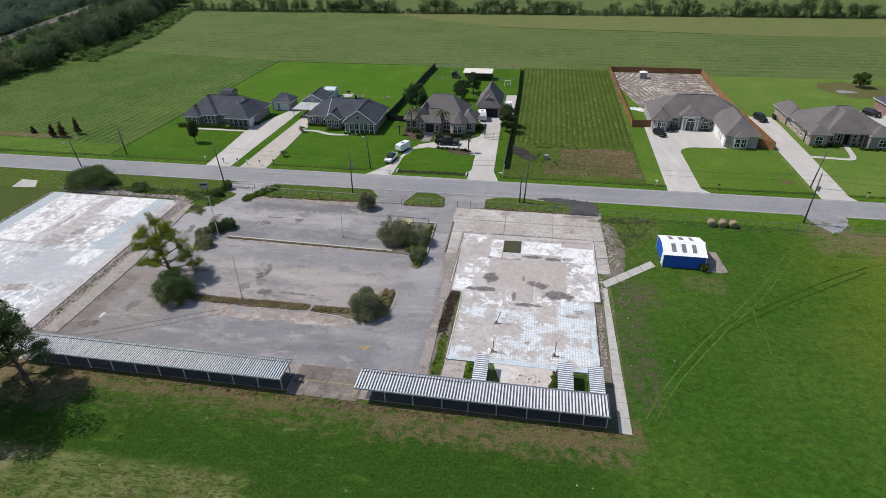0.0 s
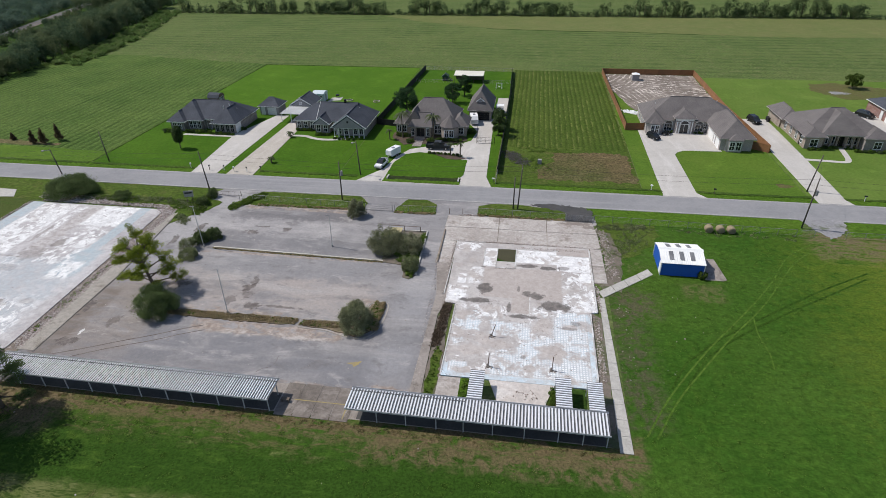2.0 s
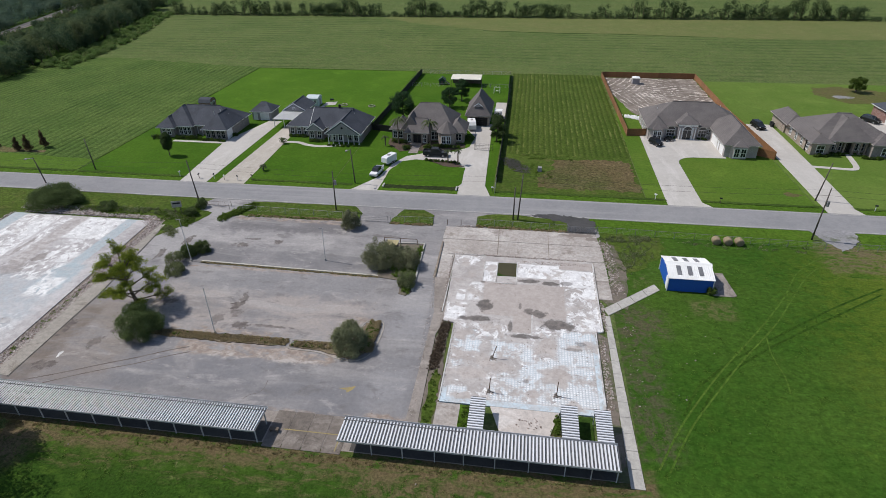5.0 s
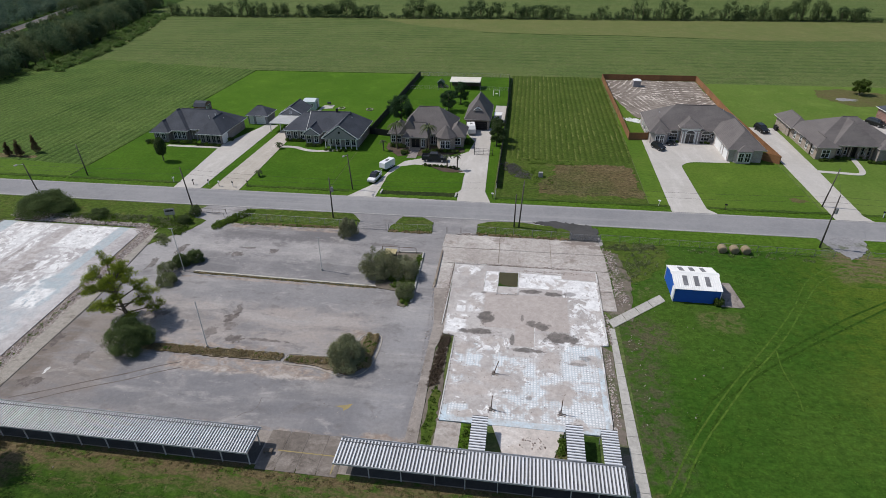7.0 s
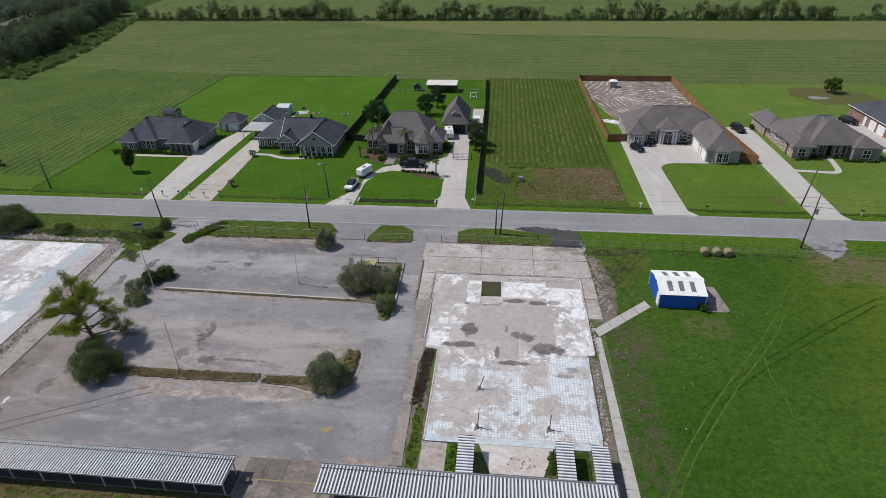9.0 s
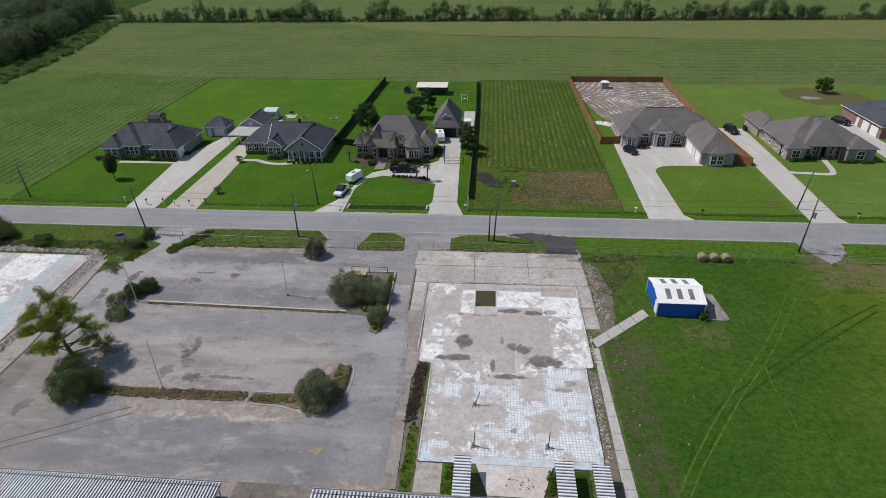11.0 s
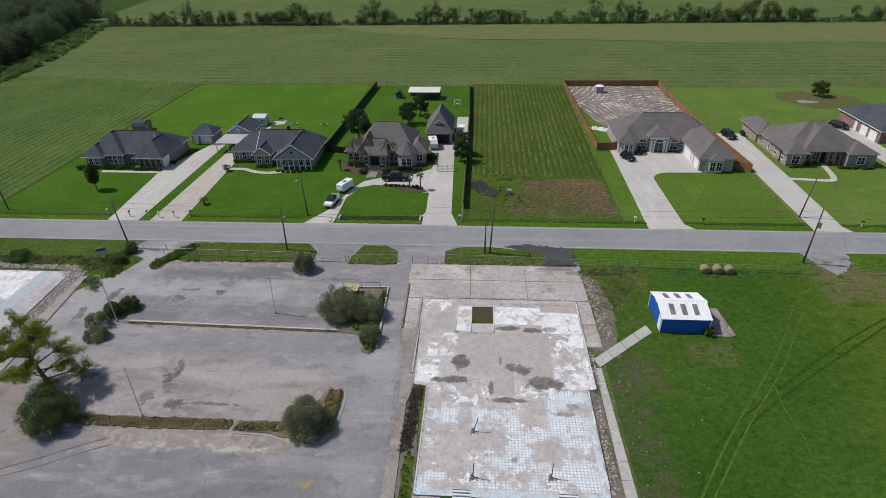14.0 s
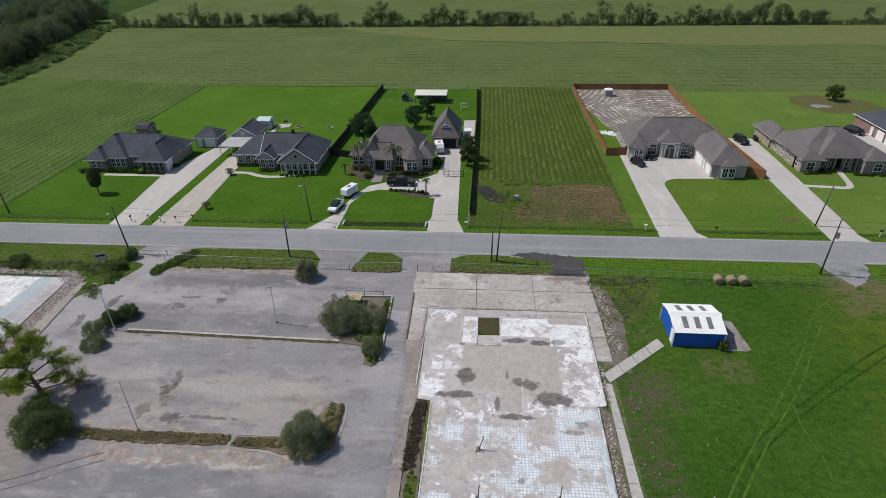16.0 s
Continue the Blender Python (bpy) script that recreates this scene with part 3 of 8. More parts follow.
M["brick"] = bricks("grey_brick", (0.27, 0.235, 0.22), (0.20, 0.175, 0.165), (0.36, 0.34, 0.32))
M["brick_pale"] = bricks("pale_grey_brick", (0.42, 0.375, 0.36), (0.33, 0.295, 0.285), (0.46, 0.44, 0.42))
M["brick_tan"] = bricks("tan_brick", (0.36, 0.29, 0.24), (0.27, 0.215, 0.18), (0.42, 0.38, 0.34))
M["brick_red"] = bricks("red_brick", (0.27, 0.13, 0.105), (0.20, 0.095, 0.08), (0.35, 0.31, 0.29))
M["siding"] = simple("pale_siding", (0.30, 0.285, 0.295), (0.26, 0.248, 0.255), 1.0, 0.7)
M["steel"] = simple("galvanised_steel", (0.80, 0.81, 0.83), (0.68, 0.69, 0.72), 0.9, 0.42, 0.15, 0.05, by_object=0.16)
# Much darker steel, for the flat pans between the pale ribs.
M["steel_dark"] = simple("grimy_steel_trough", (0.085, 0.085, 0.092), (0.18, 0.18, 0.19), 1.2, 0.6, 0.2, 0.05, by_object=0.3)
M["post"] = simple("painted_steel_post", (0.55, 0.56, 0.58), (0.42, 0.42, 0.43), 2.0, 0.5, 0.2)
M["white"] = simple("white_paint", (0.76, 0.76, 0.76), (0.68, 0.68, 0.67), 1.0, 0.6)
M["sheet"] = simple("pale_metal_sheet", (0.56, 0.56, 0.55), (0.46, 0.46, 0.455), 0.9, 0.55)
M["cream"] = simple("cream_sheet", (0.66, 0.63, 0.55), (0.58, 0.55, 0.48), 0.8, 0.6)
M["blue"] = simple("blue_metal", (0.018, 0.098, 0.44), (0.016, 0.085, 0.39), 1.0, 0.45)
M["skylight"] = simple("dull_skylight", (0.13, 0.13, 0.14), (0.22, 0.22, 0.23), 3.0, 0.4)
M["bark"] = simple("bark", (0.09, 0.068, 0.05), (0.15, 0.12, 0.095), 4.0, 0.95)
M["wood"] = simple("weathered_wood", (0.15, 0.12, 0.095), (0.10, 0.08, 0.065), 2.0, 0.9)
M["pole"] = simple("creosoted_pole", (0.070, 0.060, 0.052), (0.115, 0.100, 0.088), 2.0, 0.9)
M["fence_brown"] = simple("cedar_fence", (0.31, 0.155, 0.070), (0.22, 0.105, 0.05), 1.2, 0.85, by_object=0.25)
M["fence_dark"] = simple("dark_fence", (0.022, 0.024, 0.022), (0.035, 0.035, 0.03), 1.2, 0.85)
M["chain"] = simple("chain_link", (0.36, 0.36, 0.36), (0.26, 0.26, 0.26), 2.0, 0.5, 0.5)
M["black"] = simple("black_paint", (0.012, 0.012, 0.014), (0.018, 0.018, 0.02), 1.0, 0.25, 0.0, 0.0)
M["rubber"] = simple("rubber", (0.02, 0.02, 0.02), (0.03, 0.03, 0.03), 3.0, 0.8)
M["rim"] = simple("alloy", (0.5, 0.5, 0.52), (0.4, 0.4, 0.42), 3.0, 0.35, 0.8, 0.0)
M["car_white"] = simple("white_car_paint", (0.75, 0.75, 0.76), (0.70, 0.70, 0.71), 1.0, 0.25, 0.0, 0.0)
M["car_grey"] = simple("dark_grey_car_paint", (0.035, 0.037, 0.042), (0.045, 0.047, 0.05), 1.0, 0.22, 0.2, 0.0)
M["straw"] = simple("hay_bale", (0.28, 0.225, 0.145), (0.19, 0.15, 0.10), 4.0, 0.95, 0, 0.6, 0.05)
M["rust"] = simple("rusty_iron", (0.09, 0.05, 0.03), (0.14, 0.09, 0.06), 5.0, 0.85)
M["gold"] = simple("yellow_board", (0.44, 0.38, 0.20), (0.34, 0.29, 0.17), 2.0, 0.8)
M["kerb"] = paving("kerb_concrete", (0.38, 0.36, 0.31), (0.50, 0.47, 0.42), (0.12, 0.11, 0.07), (0.5, 0.5), 0.56, None, 0.0)
M["damp"] = simple("damp_concrete", (0.115, 0.10, 0.09), (0.17, 0.15, 0.135), 1.5, 0.6)
M["stain"] = simple("stained_asphalt", (0.10, 0.078, 0.07), (0.16, 0.14, 0.132), 2.5, 0.85)
M["tyre"] = grass("pressed_grass", (0.068, 0.128, 0.018), (0.086, 0.145, 0.023), (0.12, 0.14, 0.036), 0.5)
M["tyre_dark"] = grass("pressed_dark_grass", (0.030, 0.070, 0.008), (0.041, 0.085, 0.011), (0.065, 0.105, 0.017), 0.3)
M["pale_blue"] = simple("pale_blue_grey_paint", (0.56, 0.62, 0.64), (0.47, 0.53, 0.56), 1.0, 0.6)
# Darker verge grass: the shaded slope of a shallow ditch, put into colour.
M["ditch_shade"] = grass("unmown_ditch_grass", (0.042, 0.078, 0.014), (0.060, 0.098, 0.018), (0.10, 0.10, 0.04), 0.5, fine=2.5)
M["ditch"] = grass("wet_ditch_grass", (0.022, 0.034, 0.012), (0.040, 0.056, 0.018), (0.09, 0.085, 0.05), 0.6)
# Near-black paint that stands in for the darkness inside a garage.
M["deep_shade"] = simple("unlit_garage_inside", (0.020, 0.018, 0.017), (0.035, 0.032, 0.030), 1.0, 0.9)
M["play_green"] = simple("dark_green_paint", (0.030, 0.058, 0.040), (0.045, 0.075, 0.052), 2.0, 0.6)
M["rubble"] = simple("broken_concrete", (0.36, 0.32, 0.29), (0.22, 0.19, 0.17), 2.5, 0.95, by_object=0.0)


def pane_material():
    n = Nodes("window_glass", 0.08)
    m = n.done(n.mix(n.noise(0.8), (0.012, 0.015, 0.018), (0.03, 0.034, 0.038)))
    n.b.inputs["Specular IOR Level"].default_value = 0.6
    return m


def water_material():
    n = Nodes("murky_water", 0.06)
    n.bump(n.noise(3.0, 3), 0.05, 0.01)
    m = n.done(n.mix(n.noise(0.6, 5), (0.050, 0.042, 0.014), (0.075, 0.065, 0.022)))
    n.b.inputs["Specular IOR Level"].default_value = 0.5
    return m


M["glass"], M["water"] = pane_material(), water_material()


def leaves(name, a, b, light=0.4, clump=0.35, other=None):
    n = Nodes(name, 0.7)
    c = n.mix(n.island(), a, b)
    c = n.mix(n.step(n.noise(clump, 3), 0.4, 0.65, 0, light), c, other or tuple(k * 1.5 for k in b))
    m = n.done(c, sheen=0.08)
    back = n.t.nodes.new("ShaderNodeBsdfTranslucent")
    both = n.t.nodes.new("ShaderNodeMixShader")
    n.put(back.inputs[0], c)
    both.inputs[0].default_value = 0.42
    n.t.links.new(n.b.outputs[0], both.inputs[1])
    n.t.links.new(back.outputs[0], both.inputs[2])
    n.t.links.new(both.outputs[0], n.t.nodes["Material Output"].inputs[0])
    return m


M["leaf"] = leaves("mid_green_leaves", (0.050, 0.090, 0.016), (0.110, 0.155, 0.034))
M["leaf_grey"] = leaves("grey_green_leaves", (0.110, 0.124, 0.068), (0.240, 0.248, 0.150))
M["leaf_dark"] = leaves("dark_green_leaves", (0.034, 0.060, 0.020), (0.080, 0.115, 0.044))
M["leaf_pine"] = leaves("yellow_green_needles", (0.095, 0.150, 0.016), (0.225, 0.262, 0.038))
M["leaf_round"] = leaves("olive_grey_leaves", (0.130, 0.150, 0.082), (0.255, 0.270, 0.160))
M["leaf_dry"] = leaves("dry_brown_leaves", (0.235, 0.185, 0.105), (0.36, 0.295, 0.175))
M["leaf_weed"] = leaves("weed_leaves", (0.065, 0.125, 0.016), (0.125, 0.18, 0.036))
M["leaf_wood"] = leaves("woodland_leaves", (0.044, 0.084, 0.046), (0.092, 0.138, 0.070), 0.75, 0.10, (0.155, 0.180, 0.080))
M["leaf_row"] = leaves("tree_row_leaves", (0.030, 0.058, 0.026), (0.066, 0.104, 0.044), 0.6, 0.12, (0.110, 0.145, 0.055))
# Paler and bluer leaf colours: distance haze painted into the far wood.
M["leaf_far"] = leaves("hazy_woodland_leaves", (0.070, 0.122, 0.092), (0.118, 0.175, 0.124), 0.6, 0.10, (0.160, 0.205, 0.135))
M["leaf_red"] = leaves("reddish_brown_leaves", (0.070, 0.046, 0.030), (0.115, 0.080, 0.050))
M["leaf_palm"] = leaves("palm_fronds", (0.060, 0.085, 0.040), (0.125, 0.145, 0.075))


def chips_material():
    n = Nodes("broken_pieces", 0.95)
    c = n.mix(n.island(), (0.15, 0.12, 0.105), (0.50, 0.455, 0.43))
    return n.done(n.mix(n.step(n.noise(3.0, 4), 0.4, 0.7, 0, 0.4), c, (0.26, 0.16, 0.12)))


M["chips_mixed"] = chips_material()
M["trim_tan"] = simple("tan_trim", (0.40, 0.37, 0.34), (0.34, 0.31, 0.285), 1.5, 0.7)
M["stub"] = paving("worn_wall_stub", (0.46, 0.445, 0.43), (0.66, 0.655, 0.65), (0.28, 0.25, 0.23), (0.3, 0.3), 0.47, None, 0.0)
M["ramp"] = paving("pale_ramp_concrete", (0.46, 0.415, 0.385), (0.55, 0.505, 0.475), (0.34, 0.29, 0.25), (0.2, 0.3), 0.58, (0.66, 0.63, 0.61), 0.0)
M["faded_yellow"] = simple("faded_yellow_line", (0.33, 0.26, 0.10), (0.24, 0.20, 0.12), 3.0, 0.9)
M["leaf_olive"] = leaves("olive_green_leaves", (0.100, 0.128, 0.056), (0.205, 0.228, 0.115))
M["leaf_grass"] = leaves("short_grass_blades", (0.060, 0.115, 0.014), (0.100, 0.150, 0.028))
M["leaf_blue"] = leaves("blue_green_leaves", (0.024, 0.058, 0.022), (0.058, 0.105, 0.046), 0.3)
M["leaf_bush"] = leaves("dull_dark_green_leaves", (0.062, 0.098, 0.034), (0.132, 0.172, 0.066))
M["leaf_dead"] = leaves("dead_grey_brown_stems", (0.075, 0.055, 0.040), (0.150, 0.115, 0.085))
M["field_edge"] = grass("dry_field_edge", (0.125, 0.152, 0.050), (0.145, 0.158, 0.058), (0.22, 0.195, 0.10), 1.0, coarse=0.8)
M["ballast"] = paving("railway_ballast", (0.13, 0.13, 0.135), (0.19, 0.188, 0.192), (0.09, 0.085, 0.08), (0.3, 0.3), 0.55, None, 0.0, 5.0)
M["strip_soil"] = paving("dry_brown_litter", (0.110, 0.084, 0.054), (0.175, 0.135, 0.090), (0.085, 0.085, 0.034), (0.3, 0.3), 0.50, (0.30, 0.25, 0.19), 0.0, 5.0, grain=0.25)
M["leaf_tussock"] = leaves("meadow_blades", (0.066, 0.135, 0.016), (0.120, 0.190, 0.036), 0.3)
M["leaf_scrub"] = leaves("grey_dead_scrub", (0.10, 0.095, 0.095), (0.19, 0.18, 0.17), 0.3)
M["leaf_brush"] = leaves("brush_leaves", (0.085, 0.165, 0.036), (0.145, 0.225, 0.062), 0.6, 0.2, (0.21, 0.265, 0.10))
M["leaf_straw"] = leaves("dry_meadow_blades", (0.15, 0.135, 0.060), (0.23, 0.195, 0.095), 0.3)


# ---- geometry helpers ----
class B:
    """Gathers faces for one mesh."""

    def __init__(self):
        self.v, self.f = [], []

    def add(self, vs, fs):
        o = len(self.v)
        self.v += [tuple(p) for p in vs]
        self.f += [tuple(o + k for k in q) for q in fs]
        return self

    def box(self, x0, x1, y0, y1, z0, z1):
        return self.add([(x, y, z) for z in (z0, z1) for y in (y0, y1) for x in (x0, x1)],
                        [(0, 2, 3, 1), (4, 5, 7, 6), (0, 1, 5, 4), (2, 6, 7, 3), (0, 4, 6, 2), (1, 3, 7, 5)])

    def prism(self, pts, z0, z1):
        a = sum(p[0] * q[1] - q[0] * p[1] for p, q in zip(pts, pts[1:] + pts[:1]))
        pts = pts if a > 0 else pts[::-1]
        n = len(pts)
        return self.add([(x, y, z0) for x, y in pts] + [(x, y, z1) for x, y in pts],
                        [tuple(range(n, 2 * n)), tuple(range(n - 1, -1, -1))] + [(k, (k + 1) % n, n + (k + 1) % n, n + k) for k in range(n)])

    def side(self, pts, y0, y1, inset=0.0):
        """A profile of (x, z) drawn out along y; its upper points drawn in by inset."""
        a = sum(p[0] * q[1] - q[0] * p[1] for p, q in zip(pts, pts[1:] + pts[:1]))
        pts = pts if a > 0 else pts[::-1]
        n, top = len(pts), max(p[1] for p in pts)
        low = min(p[1] for p in pts)
        d = [inset * (p[1] - low) / max(top - low, 1e-6) for p in pts]
        return self.add([(x, y0 + e, z) for (x, z), e in zip(pts, d)] + [(x, y1 - e, z) for (x, z), e in zip(pts, d)],
                        [tuple(range(n)), tuple(range(2 * n - 1, n - 1, -1))] + [((k + 1) % n, k, n + k, n + (k + 1) % n) for k in range(n)])

    def tube(self, p0, p1, r0, r1=None, n=8):
        p0, p1 = Vector(p0), Vector(p1)
        r1 = r0 if r1 is None else r1
        q = (p1 - p0).to_track_quat('Z', 'Y')
        ring = [q @ Vector((math.cos(6.2832 * k / n), math.sin(6.2832 * k / n), 0)) for k in range(n)]
        return self.add([p0 + r0 * c for c in ring] + [p1 + r1 * c for c in ring],
                        [tuple(range(n - 1, -1, -1)), tuple(range(n, 2 * n))] + [(k, (k + 1) % n, n + (k + 1) % n, n + k) for k in range(n)])

    def ob(self, name, mat, parent=None, label="", smooth=False):
        me = bpy.data.meshes.new(name)
        me.from_pydata(self.v, [], self.f)
        me.materials.append(M[mat] if isinstance(mat, str) else mat)
        if smooth:
            me.polygons.foreach_set("use_smooth", [True] * len(me.polygons))
        me.update()
        o = new(name, me)
        if parent:
            o.parent = parent
        if label:
            o["label"] = label
        return o


def again(ob, parent, x=0.0, y=0.0, z=0.0, turn=0.0, scale=(1, 1, 1)):
    """One more piece on the same mesh."""
    o = new(ob.name.split(".")[0], ob.data)
    o.parent = parent
    o.matrix_basis = pose(x, y, z, 0, 0, turn) @ Matrix.Diagonal((*scale, 1))
    return o


def thing(name, label, category, at=(0, 0, 0), turn=0, group="", kind=""):
    o = new(name)
    o.empty_display_size = 0.2
    o.matrix_basis = pose(*at, 0, 0, turn)
    return tagged(o, label, category, group, kind)


def flat(name, pts, z, mat, label, category, thick=0.12):
    """A piece of ground: a slab whose top lies at z."""
    return tagged(B().prism(pts, z - thick, z).ob(name, mat), label, category, kind="structure")


def rect(x0, x1, y0, y1):
    return [(x0, y0), (x1, y0), (x1, y1), (x0, y1)]


def ragged(pts, amount=0.3, step=1.0, seed=1):
    """The outline of a polygon with an uneven edge."""
    r, out = random.Random(seed), []
    for (ax, ay), (bx, by) in zip(pts, pts[1:] + pts[:1]):
        n = max(1, int(math.hypot(bx - ax, by - ay) / step))
        for k in range(n):
            f = k / n
            out.append((ax + (bx - ax) * f + r.uniform(-amount, amount), ay + (by - ay) * f + r.uniform(-amount, amount)))
    return out


def blob(cx, cy, rx, ry, seed, n=40):
    """A puddle's outline."""
    out = []
    for k in range(n):
        a = 6.2832 * k / n
        w = 0.72 + 0.55 * noise.noise((math.cos(a) * 1.1 + seed * 7.3, math.sin(a) * 1.1, seed)) + 0.3 * noise.noise((math.cos(a) * 3 + seed, math.sin(a) * 3, seed * 2.1))
        out.append((cx + rx * w * math.cos(a), cy + ry * w * math.sin(a)))
    return out


def ribbon(line, width):
    """The outline of a strip along a line, smoothed."""
    pts = []
    for k in range(len(line) - 1):
        p = [line[max(k - 1, 0)], line[k], line[k + 1], line[min(k + 2, len(line) - 1)]]
        for s in range(6):
            f = s / 6
            pts.append(tuple(0.5 * (2 * b + (c - a) * f + (2 * a - 5 * b + 4 * c - d) * f * f + (3 * b - a - 3 * c + d) * f ** 3) for a, b, c, d in zip(*p)))
    pts.append(line[-1])
    left, right = [], []
    for k, (x, y) in enumerate(pts):
        (ax, ay), (bx, by) = pts[max(k - 1, 0)], pts[min(k + 1, len(pts) - 1)]
        l = math.hypot(bx - ax, by - ay)
        nx, ny = -(by - ay) / l * width / 2, (bx - ax) / l * width / 2
        left.append((x + nx, y + ny))
        right.append((x - nx, y - ny))
    return left, right


def strip(name, line, width, z, mat, label, category):
    left, right = ribbon(line, width)
    b = B()
    n = len(left)
    b.add([(x, y, z) for x, y in left + right] + [(x, y, z - 0.1) for x, y in left + right],
          [(n + k, n + k + 1, k + 1, k) for k in range(n - 1)] + [(k, k + 1, 2 * n + k + 1, 2 * n + k) for k in range(n - 1)]
          + [(n + k + 1, n + k, 3 * n + k, 3 * n + k + 1) for k in range(n - 1)])
    return tagged(b.ob(name, mat), label, category, kind="structure")


def leaf_mesh(name, lobes, count, size, mat, parent=None, fill=0.35, label="", seed=1, up=0.25, fuzz=0.16):
    """Many small leaves over rounded lobes (x, y, z, rx, ry, rz), thick at the rim and thinner inside."""
    r = np.random.RandomState(seed)
    L = np.array(lobes, float)
    w = (L[:, 3] * L[:, 4] * L[:, 5]) ** (2 / 3)
    pick = r.choice(len(L), count, p=w / w.sum())
    d = r.normal(size=(count, 3))
    d /= np.linalg.norm(d, axis=1)[:, None]
    rad = np.where(r.rand(count) < fill, r.rand(count) ** 0.5, 0.82 + 0.20 * r.rand(count) + fuzz * r.rand(count) ** 4)
    c = L[pick, :3] + d * L[pick, 3:] * rad[:, None]
    n = d + r.normal(size=(count, 3)) * 0.75 + np.array((0, 0, up))
    n /= np.linalg.norm(n, axis=1)[:, None]
    a = np.cross(n, r.normal(size=(count, 3)))
    a /= np.linalg.norm(a, axis=1)[:, None]
    b = np.cross(n, a)
    s = size * (0.6 + 0.8 * r.rand(count))[:, None]
    v = np.stack([c - a * s, c - b * s * 0.55 + n * s * 0.15, c + a * s, c + b * s * 0.55 + n * s * 0.15], 1).reshape(-1, 3)
    me = bpy.data.meshes.new(name)
    me.from_pydata(v.tolist(), [], np.arange(count * 4).reshape(-1, 4).tolist())
    me.materials.append(M[mat])
    me.update()
    o = new(name, me)
    if parent:
        o.parent = parent
    if label:
        o["label"] = label
    return o


def lobes_round(r, h, n, seed, low=0.15):
    """Lobes that make a shrub of radius r and height h, with an uneven outline."""
    q = random.Random(seed)
    out = [(0, 0, h * 0.46, r * 0.7, r * 0.7, h * 0.42)]
    for k in range(n):
        a, e = q.uniform(0, 6.28), q.uniform(low, 0.95)
        d = r * 0.66 * math.sqrt(max(0.05, 1 - (e - 0.4) ** 2 * 1.6))
        s = q.uniform(0.16, 0.40)
        out.append((d * math.cos(a), d * math.sin(a), h * e * 0.88, r * s, r * s, h * s * 0.6))
    for k in range(n):
        a, e = q.uniform(0, 6.28), q.uniform(0.25, 1.0)
        d = r * 0.85 * math.sqrt(max(0.05, 1 - (e - 0.4) ** 2 * 1.6))
        s = q.uniform(0.07, 0.15)
        out.append((d * math.cos(a), d * math.sin(a), h * e * 0.95, r * s, r * s, h * s))
    return out


def lobes_dome(r, h, n, seed):
    """Lobes of a full round bush: one dome with shallow lumps."""
    q = random.Random(seed)
    out = [(0, 0, h * 0.42, r * 0.74, r * 0.74, h * 0.46)]
    for k in range(n):
        a, e = q.uniform(0, 6.28), q.uniform(0.0, 1.0)
        d, s = r * q.uniform(0.55, 0.84) * math.sqrt(1 - e * e * 0.85), q.uniform(0.13, 0.27)
        out.append((d * math.cos(a), d * math.sin(a), h * (0.14 + 0.70 * e), r * s, r * s, h * s * 0.7))
    return out


def shrub(name, label, x, y, r, h, mat="leaf", count=3000, size=0.16, seed=1, group="", category="shrub", dome=False):
    o = thing(name, label, category, (x, y, 0), 0, group)
    q, b = random.Random(seed), B()
    for k in range(6):
        a = q.uniform(0, 6.28)
        b.tube((0.1 * math.cos(a), 0.1 * math.sin(a), -0.05), (r * 0.4 * math.cos(a), r * 0.4 * math.sin(a), h * 0.6), 0.05, 0.02, 5)
    b.ob("stems", "bark", o)
    big = r > 1.2
    leaf_mesh("foliage", lobes_dome(r, h, 34, seed) if dome else lobes_round(r, h, 18, seed), int(count * 1.5) if big else count, size * 0.82 if big else size, mat, o, seed=seed, up=0.45, fuzz=0.36 if big else 0.2)
    return o


